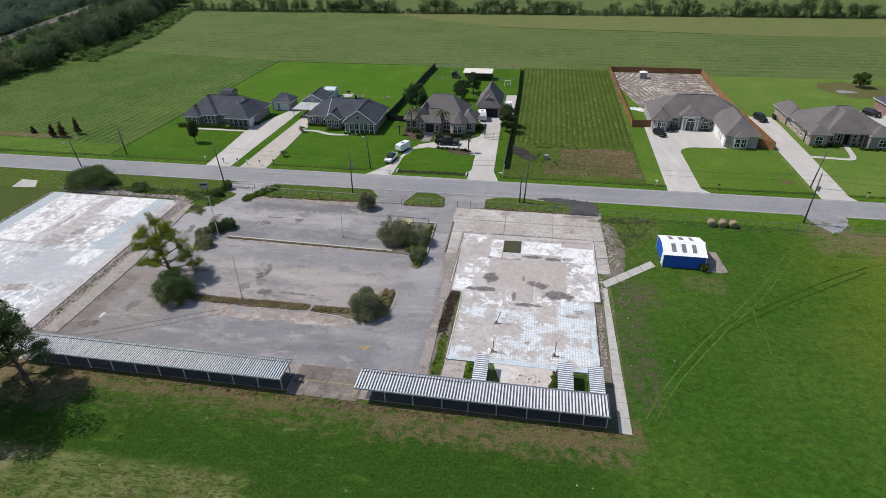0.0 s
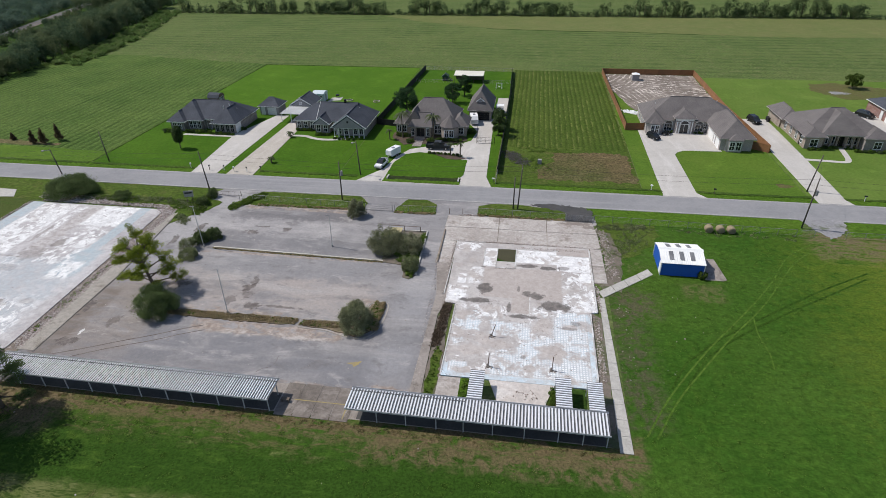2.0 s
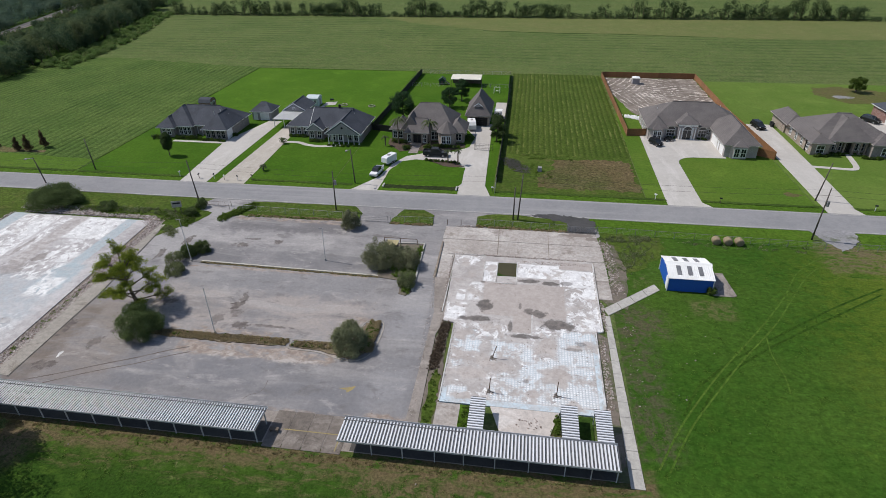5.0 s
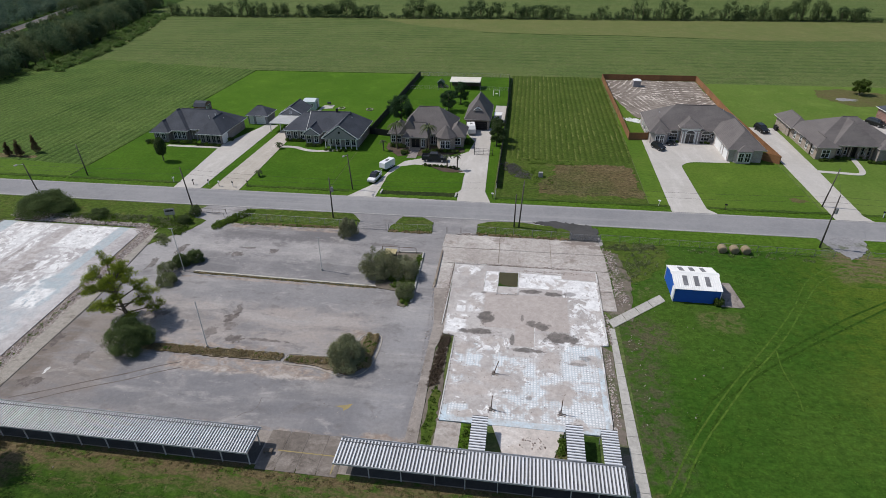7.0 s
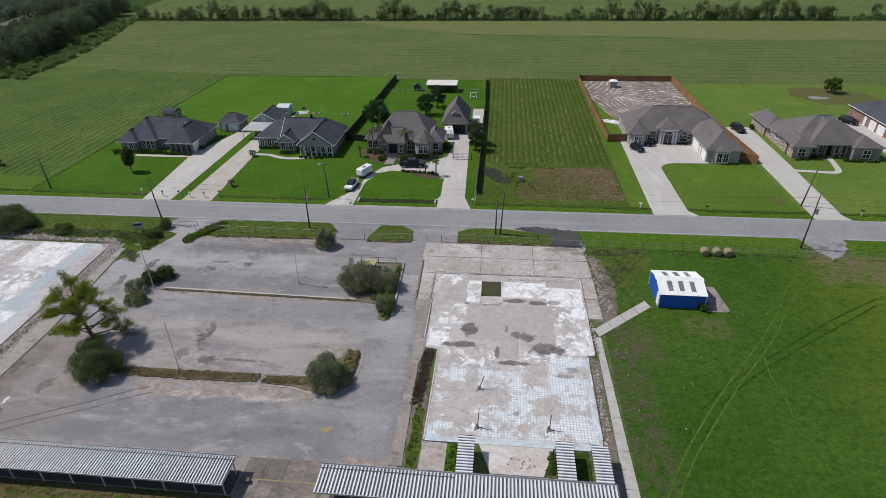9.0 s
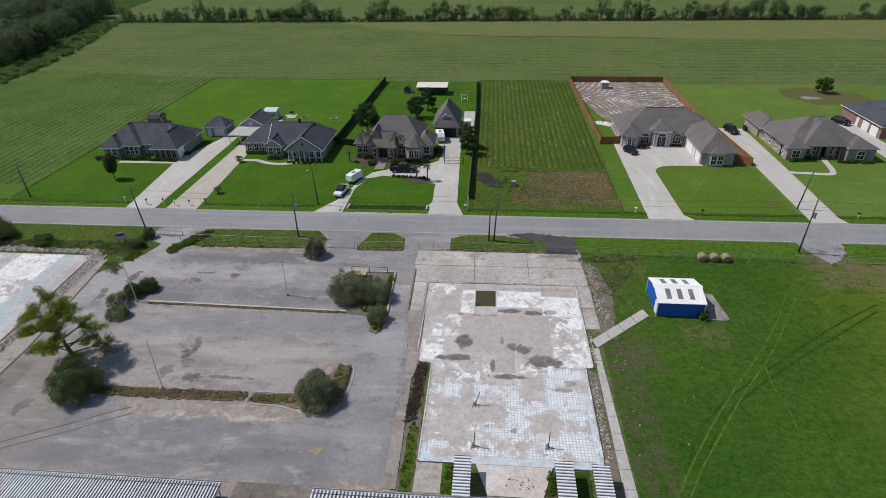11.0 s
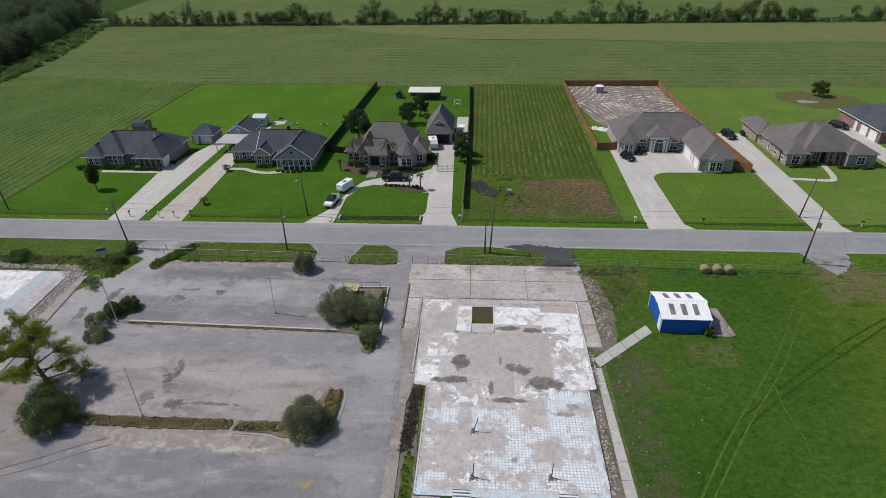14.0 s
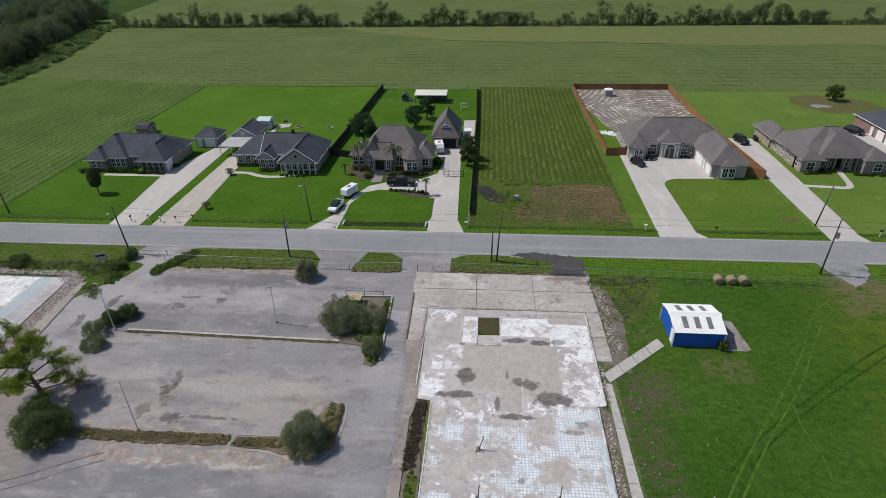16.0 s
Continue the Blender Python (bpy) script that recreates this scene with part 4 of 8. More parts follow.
def tree(name, label, x, y, h, r, mat="leaf", count=5000, size=0.2, seed=1, trunk=0.22, limbs=7, clear=0.3, spread=1.0, lump=0.42, group=""):
    o = thing(name, label, "tree", (x, y, 0), 0, group)
    q, b, lobes = random.Random(seed), B(), []
    lean = (q.uniform(-0.06, 0.06) * h, q.uniform(-0.06, 0.06) * h)
    base = [(lean[0] * f * f, lean[1] * f * f, h * f) for f in (0, 0.2, 0.45, 0.7, 0.9)]
    b.tube((0, 0, -0.1), (0, 0, 0.3), trunk * 1.5, trunk * 1.05, 9)
    for p0, p1, f0, f1 in zip(base, base[1:], (1, 0.85, 0.6, 0.35), (0.85, 0.6, 0.35, 0.12)):
        b.tube(p0, p1, trunk * f0, trunk * f1, 9)
    b.ob("trunk", "bark", o, smooth=True)
    for k in range(limbs):
        f = clear + (0.9 - clear) * k / max(1, limbs - 1)
        a = k * 2.4 + q.uniform(-0.5, 0.5)
        reach = r * spread * (1 - abs(f - 0.55) * 0.8) * q.uniform(0.65, 1.05)
        s = (lean[0] * f * f, lean[1] * f * f, h * f * 0.85)
        m = (s[0] + reach * 0.55 * math.cos(a), s[1] + reach * 0.55 * math.sin(a), s[2] + h * 0.06)
        e = (s[0] + reach * math.cos(a + 0.2), s[1] + reach * math.sin(a + 0.2), s[2] + h * 0.12)
        B().tube(s, m, trunk * 0.4, trunk * 0.25, 6).tube(m, e, trunk * 0.25, trunk * 0.08, 6).ob("limb", "bark", o, smooth=True)
        z = r * lump * q.uniform(0.7, 1.1)
        lobes += [(m[0] + q.uniform(-0.3, 0.3) * r, m[1] + q.uniform(-0.3, 0.3) * r, m[2] + h * 0.07, z * 0.8, z * 0.8, z * 0.6)]
        for t in range(5):
            w = z * q.uniform(0.38, 0.66)
            lobes.append((e[0] + q.uniform(-0.8, 0.8) * z, e[1] + q.uniform(-0.8, 0.8) * z, e[2] + q.uniform(-0.5, 0.6) * z, w, w, w * 0.8))
    for t in range(6):
        w = r * lump * q.uniform(0.4, 0.75)
        lobes.append((lean[0] + q.uniform(-0.4, 0.4) * r, lean[1] + q.uniform(-0.4, 0.4) * r, h * q.uniform(0.78, 0.97), w, w, w * 0.9))
    leaf_mesh("crown", lobes, count, size, mat, o, seed=seed)
    return o


# ---- ground, fields and paving ----
tagged(B().prism(rect(-3500, 3500, -1500, 4500), -1.0, 0.0).ob("ground", "pasture"), "wide flat green pasture with faint mowing rows", "ground", kind="structure")
flat("hayfield", [(-176, 88.5), (-96.5, 88.5), (-96.8, 186.5)] + ragged([(-98, 187), (-120, 190), (-150, 196), (-188, 199)], 1.6, 2.0, 51)[:45] + [(-188, 199)], 0.03, "hay", "green hayfield with long dark rows", "field")
flat("meadow", [(16.9, -80), (400, -80), (400, 72.6), (17.0, 72.6), (16.9, 20.2)], 0.03, "meadow", "lush green meadow with bare and dry spots", "field")
flat("meadow_front", [(-300, -80), (16.9, -80), (16.9, 20.2), (15.42, 20.2), (15.42, 20.62), (-62, 20.62), (-92, 18), (-93.4, 66), (-96, 72), (-300, 72)], 0.03, "meadow", "green meadow drying out along the carports", "field")
flat("dry_field_edge", ragged([(-78, 303), (-50, 284), (-14, 269), (13, 265.4), (44, 264.4), (76, 260.4), (110, 256), (140, 257.5), (420, 240), (420, 307), (-75, 307)], 1.2, 3, 41), 0.03, "field_edge", "pale dry grass along the tree row", "field")
strip("field_edge_furrow", [(-20, 269), (13, 264.8), (44, 263.8), (76, 259.8)], 0.7, 0.05, "tall", "dark furrow along the dry grass", "furrow")
flat("mown_strip", ragged([(-300, 88.2), (-97, 88.2), (-97, 94.6), (-130, 96.0), (-300, 97.0)], 0.25, 2.0, 84), 0.045, "lawn_dull", "mown strip of grass between hayfield and road", "verge")
flat("dry_patch", ragged([(-150, 97.4), (-124, 96.6), (-113, 97.0), (-113, 98.2), (-126, 99.6), (-150, 100.2)], 0.4, 1.2, 42), 0.05, "dry", "band of brown dry weeds in the hayfield", "field")
flat("road", rect(-900, 900, 77.5, 85.0), 0.07, "road", "grey two-lane asphalt road between grass verges", "road")
for y in (77.75, 84.62):
    flat("road_edge_line", rect(-900, 900, y, y + 0.13), 0.076, "path", "worn pale edge line of the road", "road marking")
flat("verge_north", rect(-900, 900, 85.0, 88.0), 0.035, "verge", "mown grass verge beyond the road", "verge")
flat("lawn_1", rect(-96.4, -37, 87.6, 186), 0.04, "lawn", "bright mown lawn round two houses", "lawn")
flat("lawn_back", ragged(rect(-96.2, -37.2, 132, 185.8), 0.05, 3, 83), 0.044, "lawn_back", "bright yellower mown lawn behind two houses", "lawn")
flat("lawn_2", rect(-36.8, -2.9, 87.6, 183.5), 0.04, "lawn", "bright mown lawn inside a dark fence", "lawn")
flat("crop_field", ragged(rect(-2.4, 27.2, 109, 186), 0.3, 2.0, 4), 0.04, "crop", "field of yellow-green crop in straight rows", "field")
flat("weed_patch", ragged([(6.0, 90.2), (26.8, 90.4), (26.6, 106.4), (22, 107.2), (14, 106.0), (9.4, 106.2), (9.8, 100.4), (6.8, 97.0)], 0.6, 0.8, 5), 0.045, "weeds", "patch of brown dry weeds before the crop", "field")
flat("weed_patch_green", rect(-2.4, 27.2, 87.6, 110), 0.038, "verge_rough", "rough green grass beside the weeds", "field")
flat("lawn_3", rect(27.4, 58.6, 87.6, 142), 0.04, "lawn_dull", "green lawn round a large brick house", "lawn")
flat("dirt_yard", ragged([(33, 142), (57.3, 142), (57.3, 183.3), (28, 183.3), (28, 165)], 0.3, 2, 6), 0.05, "dirt", "graded bare dirt yard inside a wooden fence", "yard")
flat("yard_grass", rect(27.9, 57.4, 130, 183.4), 0.035, "lawn_dull", "strip of grass inside the wooden fence", "lawn")
flat("lawn_4", rect(58.8, 260, 87.6, 181), 0.04, "lawn_hazy", "wide green lawn behind the houses", "lawn")
flat("puddle", blob(96.5, 165.6, 3.4, 2.2, 5.3), 0.056, "gravel", "grey drying puddle in the lawn", "puddle")
flat("damp_patch", ragged([(89, 168), (91, 176), (100, 178), (112, 172), (113, 164), (106, 159), (95, 159)], 0.4, 1.0, 3), 0.05, "lawn_damp", "brown damp patch in the lawn", "lawn")
# No ditch is cut here; dark strips paint its slope's shade.
for a, b, k in ((-96, -70, 1), (-55, -32.5, 2), (-25.2, -10, 3), (-2.2, 31, 4), (38, 59.5, 5), (65, 150, 6), (-300, -97, 7)):
    flat("ditch_grass", ragged(rect(a, b, 87.0, 87.9), 0.2, 1.2, k), 0.10, "ditch_shade", "strip of grass coloured dark for a ditch's shaded slope", "verge")
tagged(B().box(-96.6, -36.8, 186.0, 186.4, 0, 0.15).box(-96.8, -96.45, 95, 186.2, 0, 0.12).ob("field_edge_grass", "hay"), "tall dark grass along the lawn's far edge", "grass", kind="structure")

# the south side: verges, car park, slabs
flat("verge_south", ragged([(17.2, 72), (52, 72), (54, 77.6), (15.4, 77.6)], 0.1, 2, 7), 0.045, "verge", "mown grass verge before a wire fence", "verge")
flat("verge_south_2", [(60, 72), (300, 72), (300, 77.6), (61, 77.6)], 0.045, "verge", "mown grass verge before a wire fence", "verge")
flat("verge_west", ragged([(-53, 71.2), (-49, 77.2), (-28.6, 77.4), (-26.6, 74.6), (-26.5, 71.6), (-36, 71.0)], 0.12, 1, 8), 0.09, "verge_rough", "grass verge between two car park entrances", "verge")
flat("verge_island", ragged([(-20.6, 71.2), (-20.4, 73.4), (-19, 77.2), (-15.2, 77.2), (-12.9, 75.4), (-12.6, 71.5)], 0.08, 1, 9), 0.12, "verge_rough", "small grass island between two entrances", "verge")
flat("verge_east", ragged([(-4.8, 72.2), (-4.9, 75.9), (-2, 77.2), (2.5, 77.3), (11.6, 76.0), (11.6, 72.1), (-0.3, 71.7)], 0.08, 1, 10), 0.12, "verge_rough", "grass island before the concrete slab", "verge")
flat("entrance_paving", [(-62, 70.5), (17, 70.5), (17, 77.7), (-58, 77.7)], 0.04, "asphalt", "worn asphalt entrances between the grass islands", "paving")
flat("corner_grass", ragged([(-61.0, 61.6), (-58.6, 65.2), (-56.4, 67.8), (-55.4, 71.5), (-60, 73), (-64, 70), (-62.9, 67.2)], 0.15, 1, 31), 0.1, "verge_rough", "rough grass at the entrance corner", "grass")
flat("verge_far_west", ragged([(-300, 66), (-64, 68.4), (-60, 72.6), (-60.5, 77.4), (-300, 77.4)], 0.3, 2, 11), 0.06, "verge_rough", "grass verge in front of the bare white slab", "verge")
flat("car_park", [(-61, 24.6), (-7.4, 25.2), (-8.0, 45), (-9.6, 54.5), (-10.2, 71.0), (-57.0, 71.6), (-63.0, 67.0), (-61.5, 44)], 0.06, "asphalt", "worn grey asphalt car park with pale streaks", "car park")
flat("carport_paving", [(-61, 20.6), (15.4, 20.6), (15.4, 25.3), (-61, 25.3)], 0.05, "old_paving", "cracked concrete strip under the carports", "paving")
# Dark sheets that deepen the shade under the carport roofs.
flat("carport_floor", rect(-59.4, -23.2, 20.7, 23.5), 0.062, "wet", "carport floor coloured dark for the roof's shade", "paving")
flat("carport_floor_2", rect(-13.4, 15.2, 20.7, 23.5), 0.062, "wet", "carport floor coloured dark for the roof's shade", "paving")
flat("wet_asphalt", ragged([(5.0, 77.8), (9.7, 78.4), (15.2, 77.6), (16.6, 75.5), (16.3, 69.2), (13.5, 69.6), (11.2, 70.9), (11.8, 75.0), (8.0, 76.4), (5.4, 77.2)], 0.35, 0.5, 12), 0.125, "wet", "dark wet asphalt in the gateway", "paving")
flat("gravel_entrance", ragged([(53.5, 78.0), (61, 78.2), (60.2, 74.5), (58.0, 71.8), (56.2, 70.8), (54.6, 73.6)], 0.28, 0.5, 13), 0.085, "gravel", "grey gravel entrance in the verge", "paving")
flat("soil_strip_west", ragged([(-64.8, 24), (-61.2, 24), (-62.0, 62), (-62.6, 68.5), (-66.2, 68.5)], 0.2, 1.2, 14), 0.05, "soil", "strip of bare soil beside the white slab", "soil")
flat("slab_edge_strip", [(-61.5, 26.2), (-58.9, 26.2), (-59.3, 44), (-61.8, 66), (-62.9, 65)], 0.12, "strip_concrete", "narrow concrete strip along the car park", "path")
strip("edge_gap", [(-58.9, 26.0), (-59.15, 35), (-59.25, 44), (-60.5, 55), (-61.7, 66)], 0.32, 0.078, "wet", "dark gap along the concrete strip", "gap")
flat("west_slab", [(-92.4, 18), (-64.6, 18), (-63.0, 26.5), (-65.1, 66.8), (-93.8, 67.0)], 0.17, "white_slab", "bare concrete slab with flaking white paint", "slab", 0.4)
flat("old_pad", [(-105, 68), (-106, 72), (-102, 71.8), (-99.8, 68.6)], 0.1, "path", "small old concrete pad in the grass", "slab")
flat("wall_footing", [(-8.3, 25.4), (-6.9, 25.4), (-7.3, 41), (-6.6, 44.0), (-6.8, 46.0), (-7.2, 54.7), (-9.6, 54.7), (-8.3, 46)], 0.12, "old_paving", "old concrete edging beside the slab", "slab")
flat("soil_strip_east", ragged([(-6.9, 25.3), (-5.1, 25.3), (-5.1, 29), (-5.9, 44), (-6.6, 44), (-7.2, 40)], 0.1, 1, 15), 0.07, "soil_dark", "strip of bare soil and weeds beside the slab", "soil")
flat("grass_pocket", ragged([(-6.6, 25.2), (-5.3, 25.2), (-5.4, 33), (-6.2, 34.4), (-6.7, 31)], 0.2, 0.6, 16), 0.09, "verge_rough", "narrow strip of green grass beside the slab", "grass")
flat("grass_pocket_2", rect(-2.5, -1.0, 25.2, 28.8), 0.09, "verge", "small square of green grass by the canopy", "grass")
flat("grass_pocket_3", [(7.7, 25.3), (8.9, 25.3), (8.9, 28.8)], 0.09, "dry", "small triangle of weeds by the ramp", "grass")
# Dark grass laid where the canopy casts its shadow, deepening it.
flat("grass_pocket_4", rect(10.6, 12.4, 25.3, 28.7), 0.08, "tall", "small square of grass coloured dark for a canopy's shade", "grass")
flat("soil_strip_far", ragged([(14.1, 20.6), (15.4, 20.6), (15.5, 43), (14.2, 44), (14.0, 30)], 0.1, 1, 17), 0.065, "soil_dark", "strip of stony soil beside the footpath", "soil")
flat("soil_strip_stones", ragged([(15.4, 52), (17.0, 52), (17.4, 64), (16.8, 69), (19, 68), (20.2, 60), (19, 50), (16.6, 50)], 0.2, 1, 18), 0.06, "soil_dark", "stony soil along the slab", "soil")
flat("rough_patch", ragged([(17.1, 60.5), (20, 59), (24.5, 63), (27.5, 68), (27, 72), (17.1, 72)], 0.5, 0.8, 61), 0.05, "verge_rough", "rough weedy grass beside the slab", "grass")
flat("ramp", [(2.2, 25.3), (7.6, 25.3), (8.8, 29.0), (0.9, 29.0)], 0.16, "ramp", "pale concrete ramp up to the slab", "ramp")
flat("step_path", rect(-5.2, -2.5, 25.2, 28.8), 0.11, "concrete", "square of old concrete by the slab", "path")

main_slab = flat("main_slab", [(-7.2, 61.8), (15.0, 61.9), (15.1, 44.2), (13.9, 43.9), (14.1, 30.6), (14.0, 28.9), (-5.0, 28.9), (-5.2, 43.8), (-6.7, 44.0), (-6.8, 46)], 0.2, "slab", "bare floor slab with flaking paint and worn tiles", "slab", 0.3)
for name, x0, x1, y0, y1, h in (("wall_stub", -7.22, -7.1, 46.0, 61.9, 0.05), ("wall_stub", -7.3, -2.2, 61.8, 62.0, 0.12), ("wall_stub", 14.85, 15.05, 44.3, 61.2, 0.14),
                                ("wall_stub", -5.15, -5.0, 29.0, 43.7, 0.1), ("wall_stub", 13.95, 14.12, 30.5, 43.8, 0.1), ("wall_stub", -2.2, -2.05, 54.8, 60.4, 0.08),
                                ("wall_stub", 3.0, 9.9, 60.3, 60.5, 0.03), ("wall_stub", -0.15, 0.0, 54.2, 60.3, 0.1), ("wall_stub", 2.95, 3.1, 54.2, 60.3, 0.1),
                                ("wall_stub", -0.15, 3.1, 54.1, 54.25, 0.1), ("wall_stub", 5.45, 5.6, 42.2, 46.7, 0.02), ("wall_stub", 8.2, 14.8, 59.0, 59.1, 0.04)):
    B().box(x0, x1, y0, y1, 0.18, 0.2 + h * 0.6).ob(name, "stub", main_slab)
B().prism([(-0.0, 56.1), (2.95, 56.2), (2.95, 60.1), (-0.0, 60.0)], 0.1, 0.207).ob("pit_floor", "tall", main_slab)
B().prism([(0.05, 57.2), (0.6, 56.6), (1.4, 56.3), (2.9, 56.25), (2.9, 60.05), (0.05, 59.95)], 0.15, 0.214).ob("water", "water", main_slab, "murky green standing water")

# concrete apron of the slab, panel by panel
apron = flat("slab_apron", [(-9.9, 54.6), (-7.2, 54.6), (-7.2, 61.8), (15.1, 61.9), (15.2, 51.8), (17.1, 51.8), (16.7, 67.5), (16.2, 71.5), (-10.1, 71.5)], 0.07, "soil", "weathered concrete apron in large panels", "slab")
for pts in ([(-10.1, 67.0), (-0.5, 67.1), (-0.55, 71.5), (-10.1, 71.4)], [(-0.4, 67.1), (8.0, 67.1), (8.0, 71.5), (-0.45, 71.5)], [(8.1, 67.1), (16.7, 67.2), (16.2, 71.4), (8.1, 71.5)],
            [(-9.9, 62.1), (-0.4, 62.15), (-0.45, 66.9), (-10.0, 66.9)], [(-0.3, 62.15), (8.05, 62.15), (8.05, 67.0), (-0.35, 67.0)], [(8.15, 62.15), (16.9, 62.1), (16.75, 67.1), (8.15, 67.0)],
            [(-9.8, 54.7), (-7.4, 54.7), (-7.4, 62.0), (-9.9, 62.0)], [(15.15, 56.6), (17.05, 56.6), (16.95, 62.0), (15.15, 62.0)], [(15.15, 51.9), (17.1, 51.9), (17.05, 56.5), (15.15, 56.5)]):
    B().prism(pts, 0.0, 0.12 + 0.012 * rng.rand()).ob("concrete_panel", "concrete", apron)

# footpath slabs
walkway = thing("footpath", "straight concrete footpath in short slabs", "path", kind="structure")
for k in range(12):
    f0, f1 = k / 12, (k + 1) / 12
    ax, bx = 15.45 + 0.1 * f0, 15.45 + 0.1 * f1
    cx, dx = 16.85 - 0.55 * f0, 16.85 - 0.55 * f1
    y0, y1 = 20.0 + 28 * f0, 20.0 + 28 * f1 - 0.04
    B().prism([(ax, y0), (cx, y0), (dx, y1), (bx, y1)], -0.05, 0.09 + 0.015 * rng.rand()).ob("paving_slab", "path", walkway)
for k in range(4):
    f0, f1 = k / 4, (k + 1) / 4 - 0.01
    p = lambda f, s: (15.9 + 8.2 * f + s * 0.28, 48.9 + 7.3 * f - s * 0.75)
    B().prism([p(f0, 1), p(f1, 1), p(f1, -1), p(f0, -1)], -0.05, 0.1 + 0.012 * rng.rand()).ob("paving_slab", "path", walkway)
flat("shed_pad", [(31.9, 55.0), (34.6, 54.9), (35.2, 55.3), (34.7, 61.3), (31.9, 61.4)], 0.09, "old_paving", "grey concrete pad beside the shed", "slab")

# driveways
flat("driveway_1", [(-69.9, 85), (-71.9, 110.3), (-67.9, 123.4), (-67.2, 126.6), (-63.6, 126.4), (-63.9, 85)], 0.09, "drive", "pale concrete driveway", "driveway")
flat("driveway_2", [(-61.6, 85), (-61.0, 123.5), (-56.7, 120.4), (-55.4, 85)], 0.09, "drive_old", "worn concrete driveway", "driveway")
flat("front_path_1", [(-85.3, 107.9), (-71.0, 107.75), (-71.0, 108.85), (-85.3, 109.0)], 0.095, "drive", "pale concrete path along the house front", "path")
strip("front_path_2", [(-57.6, 110.6), (-53, 110.6), (-50, 109.2), (-46.4, 108.6), (-41.5, 109.8)], 1.2, 0.09, "drive", "curved pale concrete path", "path")
flat("driveway_3", [(-32.0, 85), (-27.7, 92), (-26.4, 99.5), (-24.2, 104.5), (-19.6, 107.2), (-13.4, 108.6), (-10.2, 112), (-9.4, 119), (-12.6, 126), (-12.8, 129.8), (-5.8, 129.8), (-5.3, 113), (-4.6, 90), (-3.2, 85)], 0.085, "drive", "pale concrete horseshoe driveway", "driveway")
flat("driveway_lawn", ragged([(-26.3, 88.6), (-26.2, 96), (-24.4, 101.2), (-21.5, 102.6), (-18.6, 102.4), (-14.6, 99.2), (-9.8, 99.0), (-9.6, 90.3), (-10.2, 88.8)], 0.06, 1, 20), 0.14, "lawn", "bright lawn island inside the driveway", "lawn")
flat("drive_verge", ragged([(-26.4, 85.2), (-26.3, 88.7), (-10.2, 88.8), (-9.8, 85.2)], 0.06, 1, 81), 0.13, "verge", "mown verge before the driveway lawn", "verge")
flat("ditch", ragged([(-25.2, 86.5), (-25.3, 88.2), (-10.0, 88.4), (-9.8, 86.6)], 0.12, 0.8, 82), 0.15, "ditch", "dark overgrown ditch between two headwalls", "ditch")
flat("flower_bed", ragged([(-19.8, 102.9), (-17.5, 103.0), (-13, 101.6), (-10.0, 99.6), (-12.3, 98.9), (-14.8, 99.3), (-17.5, 101.6)], 0.1, 0.7, 21), 0.17, "mulch", "mulched flower bed with low shrubs", "flower bed")
flat("house_bed", ragged([(-30.5, 112.5), (-26.5, 107.4), (-24, 108.4), (-17, 107.8), (-11.2, 111.5), (-11.4, 114), (-30.5, 116)], 0.15, 0.8, 22), 0.1, "mulch", "mulched bed along the house front", "flower bed")
flat("garden_path", [(-24.2, 106.4), (-22.0, 106.6), (-22.2, 113), (-24, 113)], 0.115, "brick", "short brick path to the front door", "path")
flat("back_terrace", rect(-6.0, -2.9, 131.8, 150), 0.09, "drive", "concrete terrace beside the garage", "terrace")
flat("bare_spot", blob(55.7, 92.6, 2.2, 1.3, 3.1), 0.05, "lawn_damp", "small worn spot in the front lawn", "lawn")
flat("driveway_4", [(31.0, 85), (31.5, 125), (48.2, 124.9), (48.6, 111.2), (41.2, 111.0)] + [(41.2 - 3.7 * math.sin(0.175 * k), 107.2 + 3.7 * math.cos(0.175 * k)) for k in range(1, 10)] + [(37.7, 87), (39.2, 85)], 0.09, "drive", "pale concrete driveway with a wide forecourt", "driveway")
flat("driveway_5", [(59.6, 85), (60, 137), (66.2, 137), (66.3, 131), (65.9, 111.3), (65.2, 87), (66.0, 85)], 0.09, "drive", "long pale concrete driveway", "driveway")
strip("front_path_5", [(65.8, 108.3), (70, 107.9), (73.4, 107.6), (74.8, 108.8), (75.6, 112), (76.4, 117)], 1.2, 0.09, "drive", "angled pale concrete path", "path")
flat("driveway_6", [(88, 85), (94.5, 85), (95.6, 112), (95.7, 146), (90.2, 146), (90.4, 117)], 0.09, "drive", "wide pale concrete driveway", "driveway")
for line in ([(18.6, 22.6), (21.8, 28.5), (25.8, 34.5), (29.7, 39.8), (33.7, 44.8), (38.1, 50.5), (42.1, 56.2), (46.1, 62.8), (50.8, 67.4), (54.3, 69.2)],
             [(19.6, 22.4), (23.0, 28.6), (26.5, 33.6), (30.0, 38.4), (32.6, 41.8), (36.5, 46.5), (39.8, 50.9), (44.2, 57.6), (47.6, 62.4), (51.6, 66.2), (55.0, 68.0)]):
    strip("tyre_track", line, 0.22, 0.045, "tyre", "pressed pale grass of a tyre track", "track")
for line in ([(22.6, 30.4), (25.0, 34.9), (26.9, 37.0), (29.5, 39.7), (33.8, 43.3), (41.8, 49.5), (48.7, 54.6), (57.1, 60.1)],
             [(24.6, 31.2), (27.8, 36.2), (31.2, 39.8), (36.1, 43.9), (43.0, 49.0), (49.2, 53.4), (56.1, 58.3)]):
    strip("tyre_track", line, 0.30, 0.041, "tyre_dark", "pressed dark grass of a tyre track", "track")
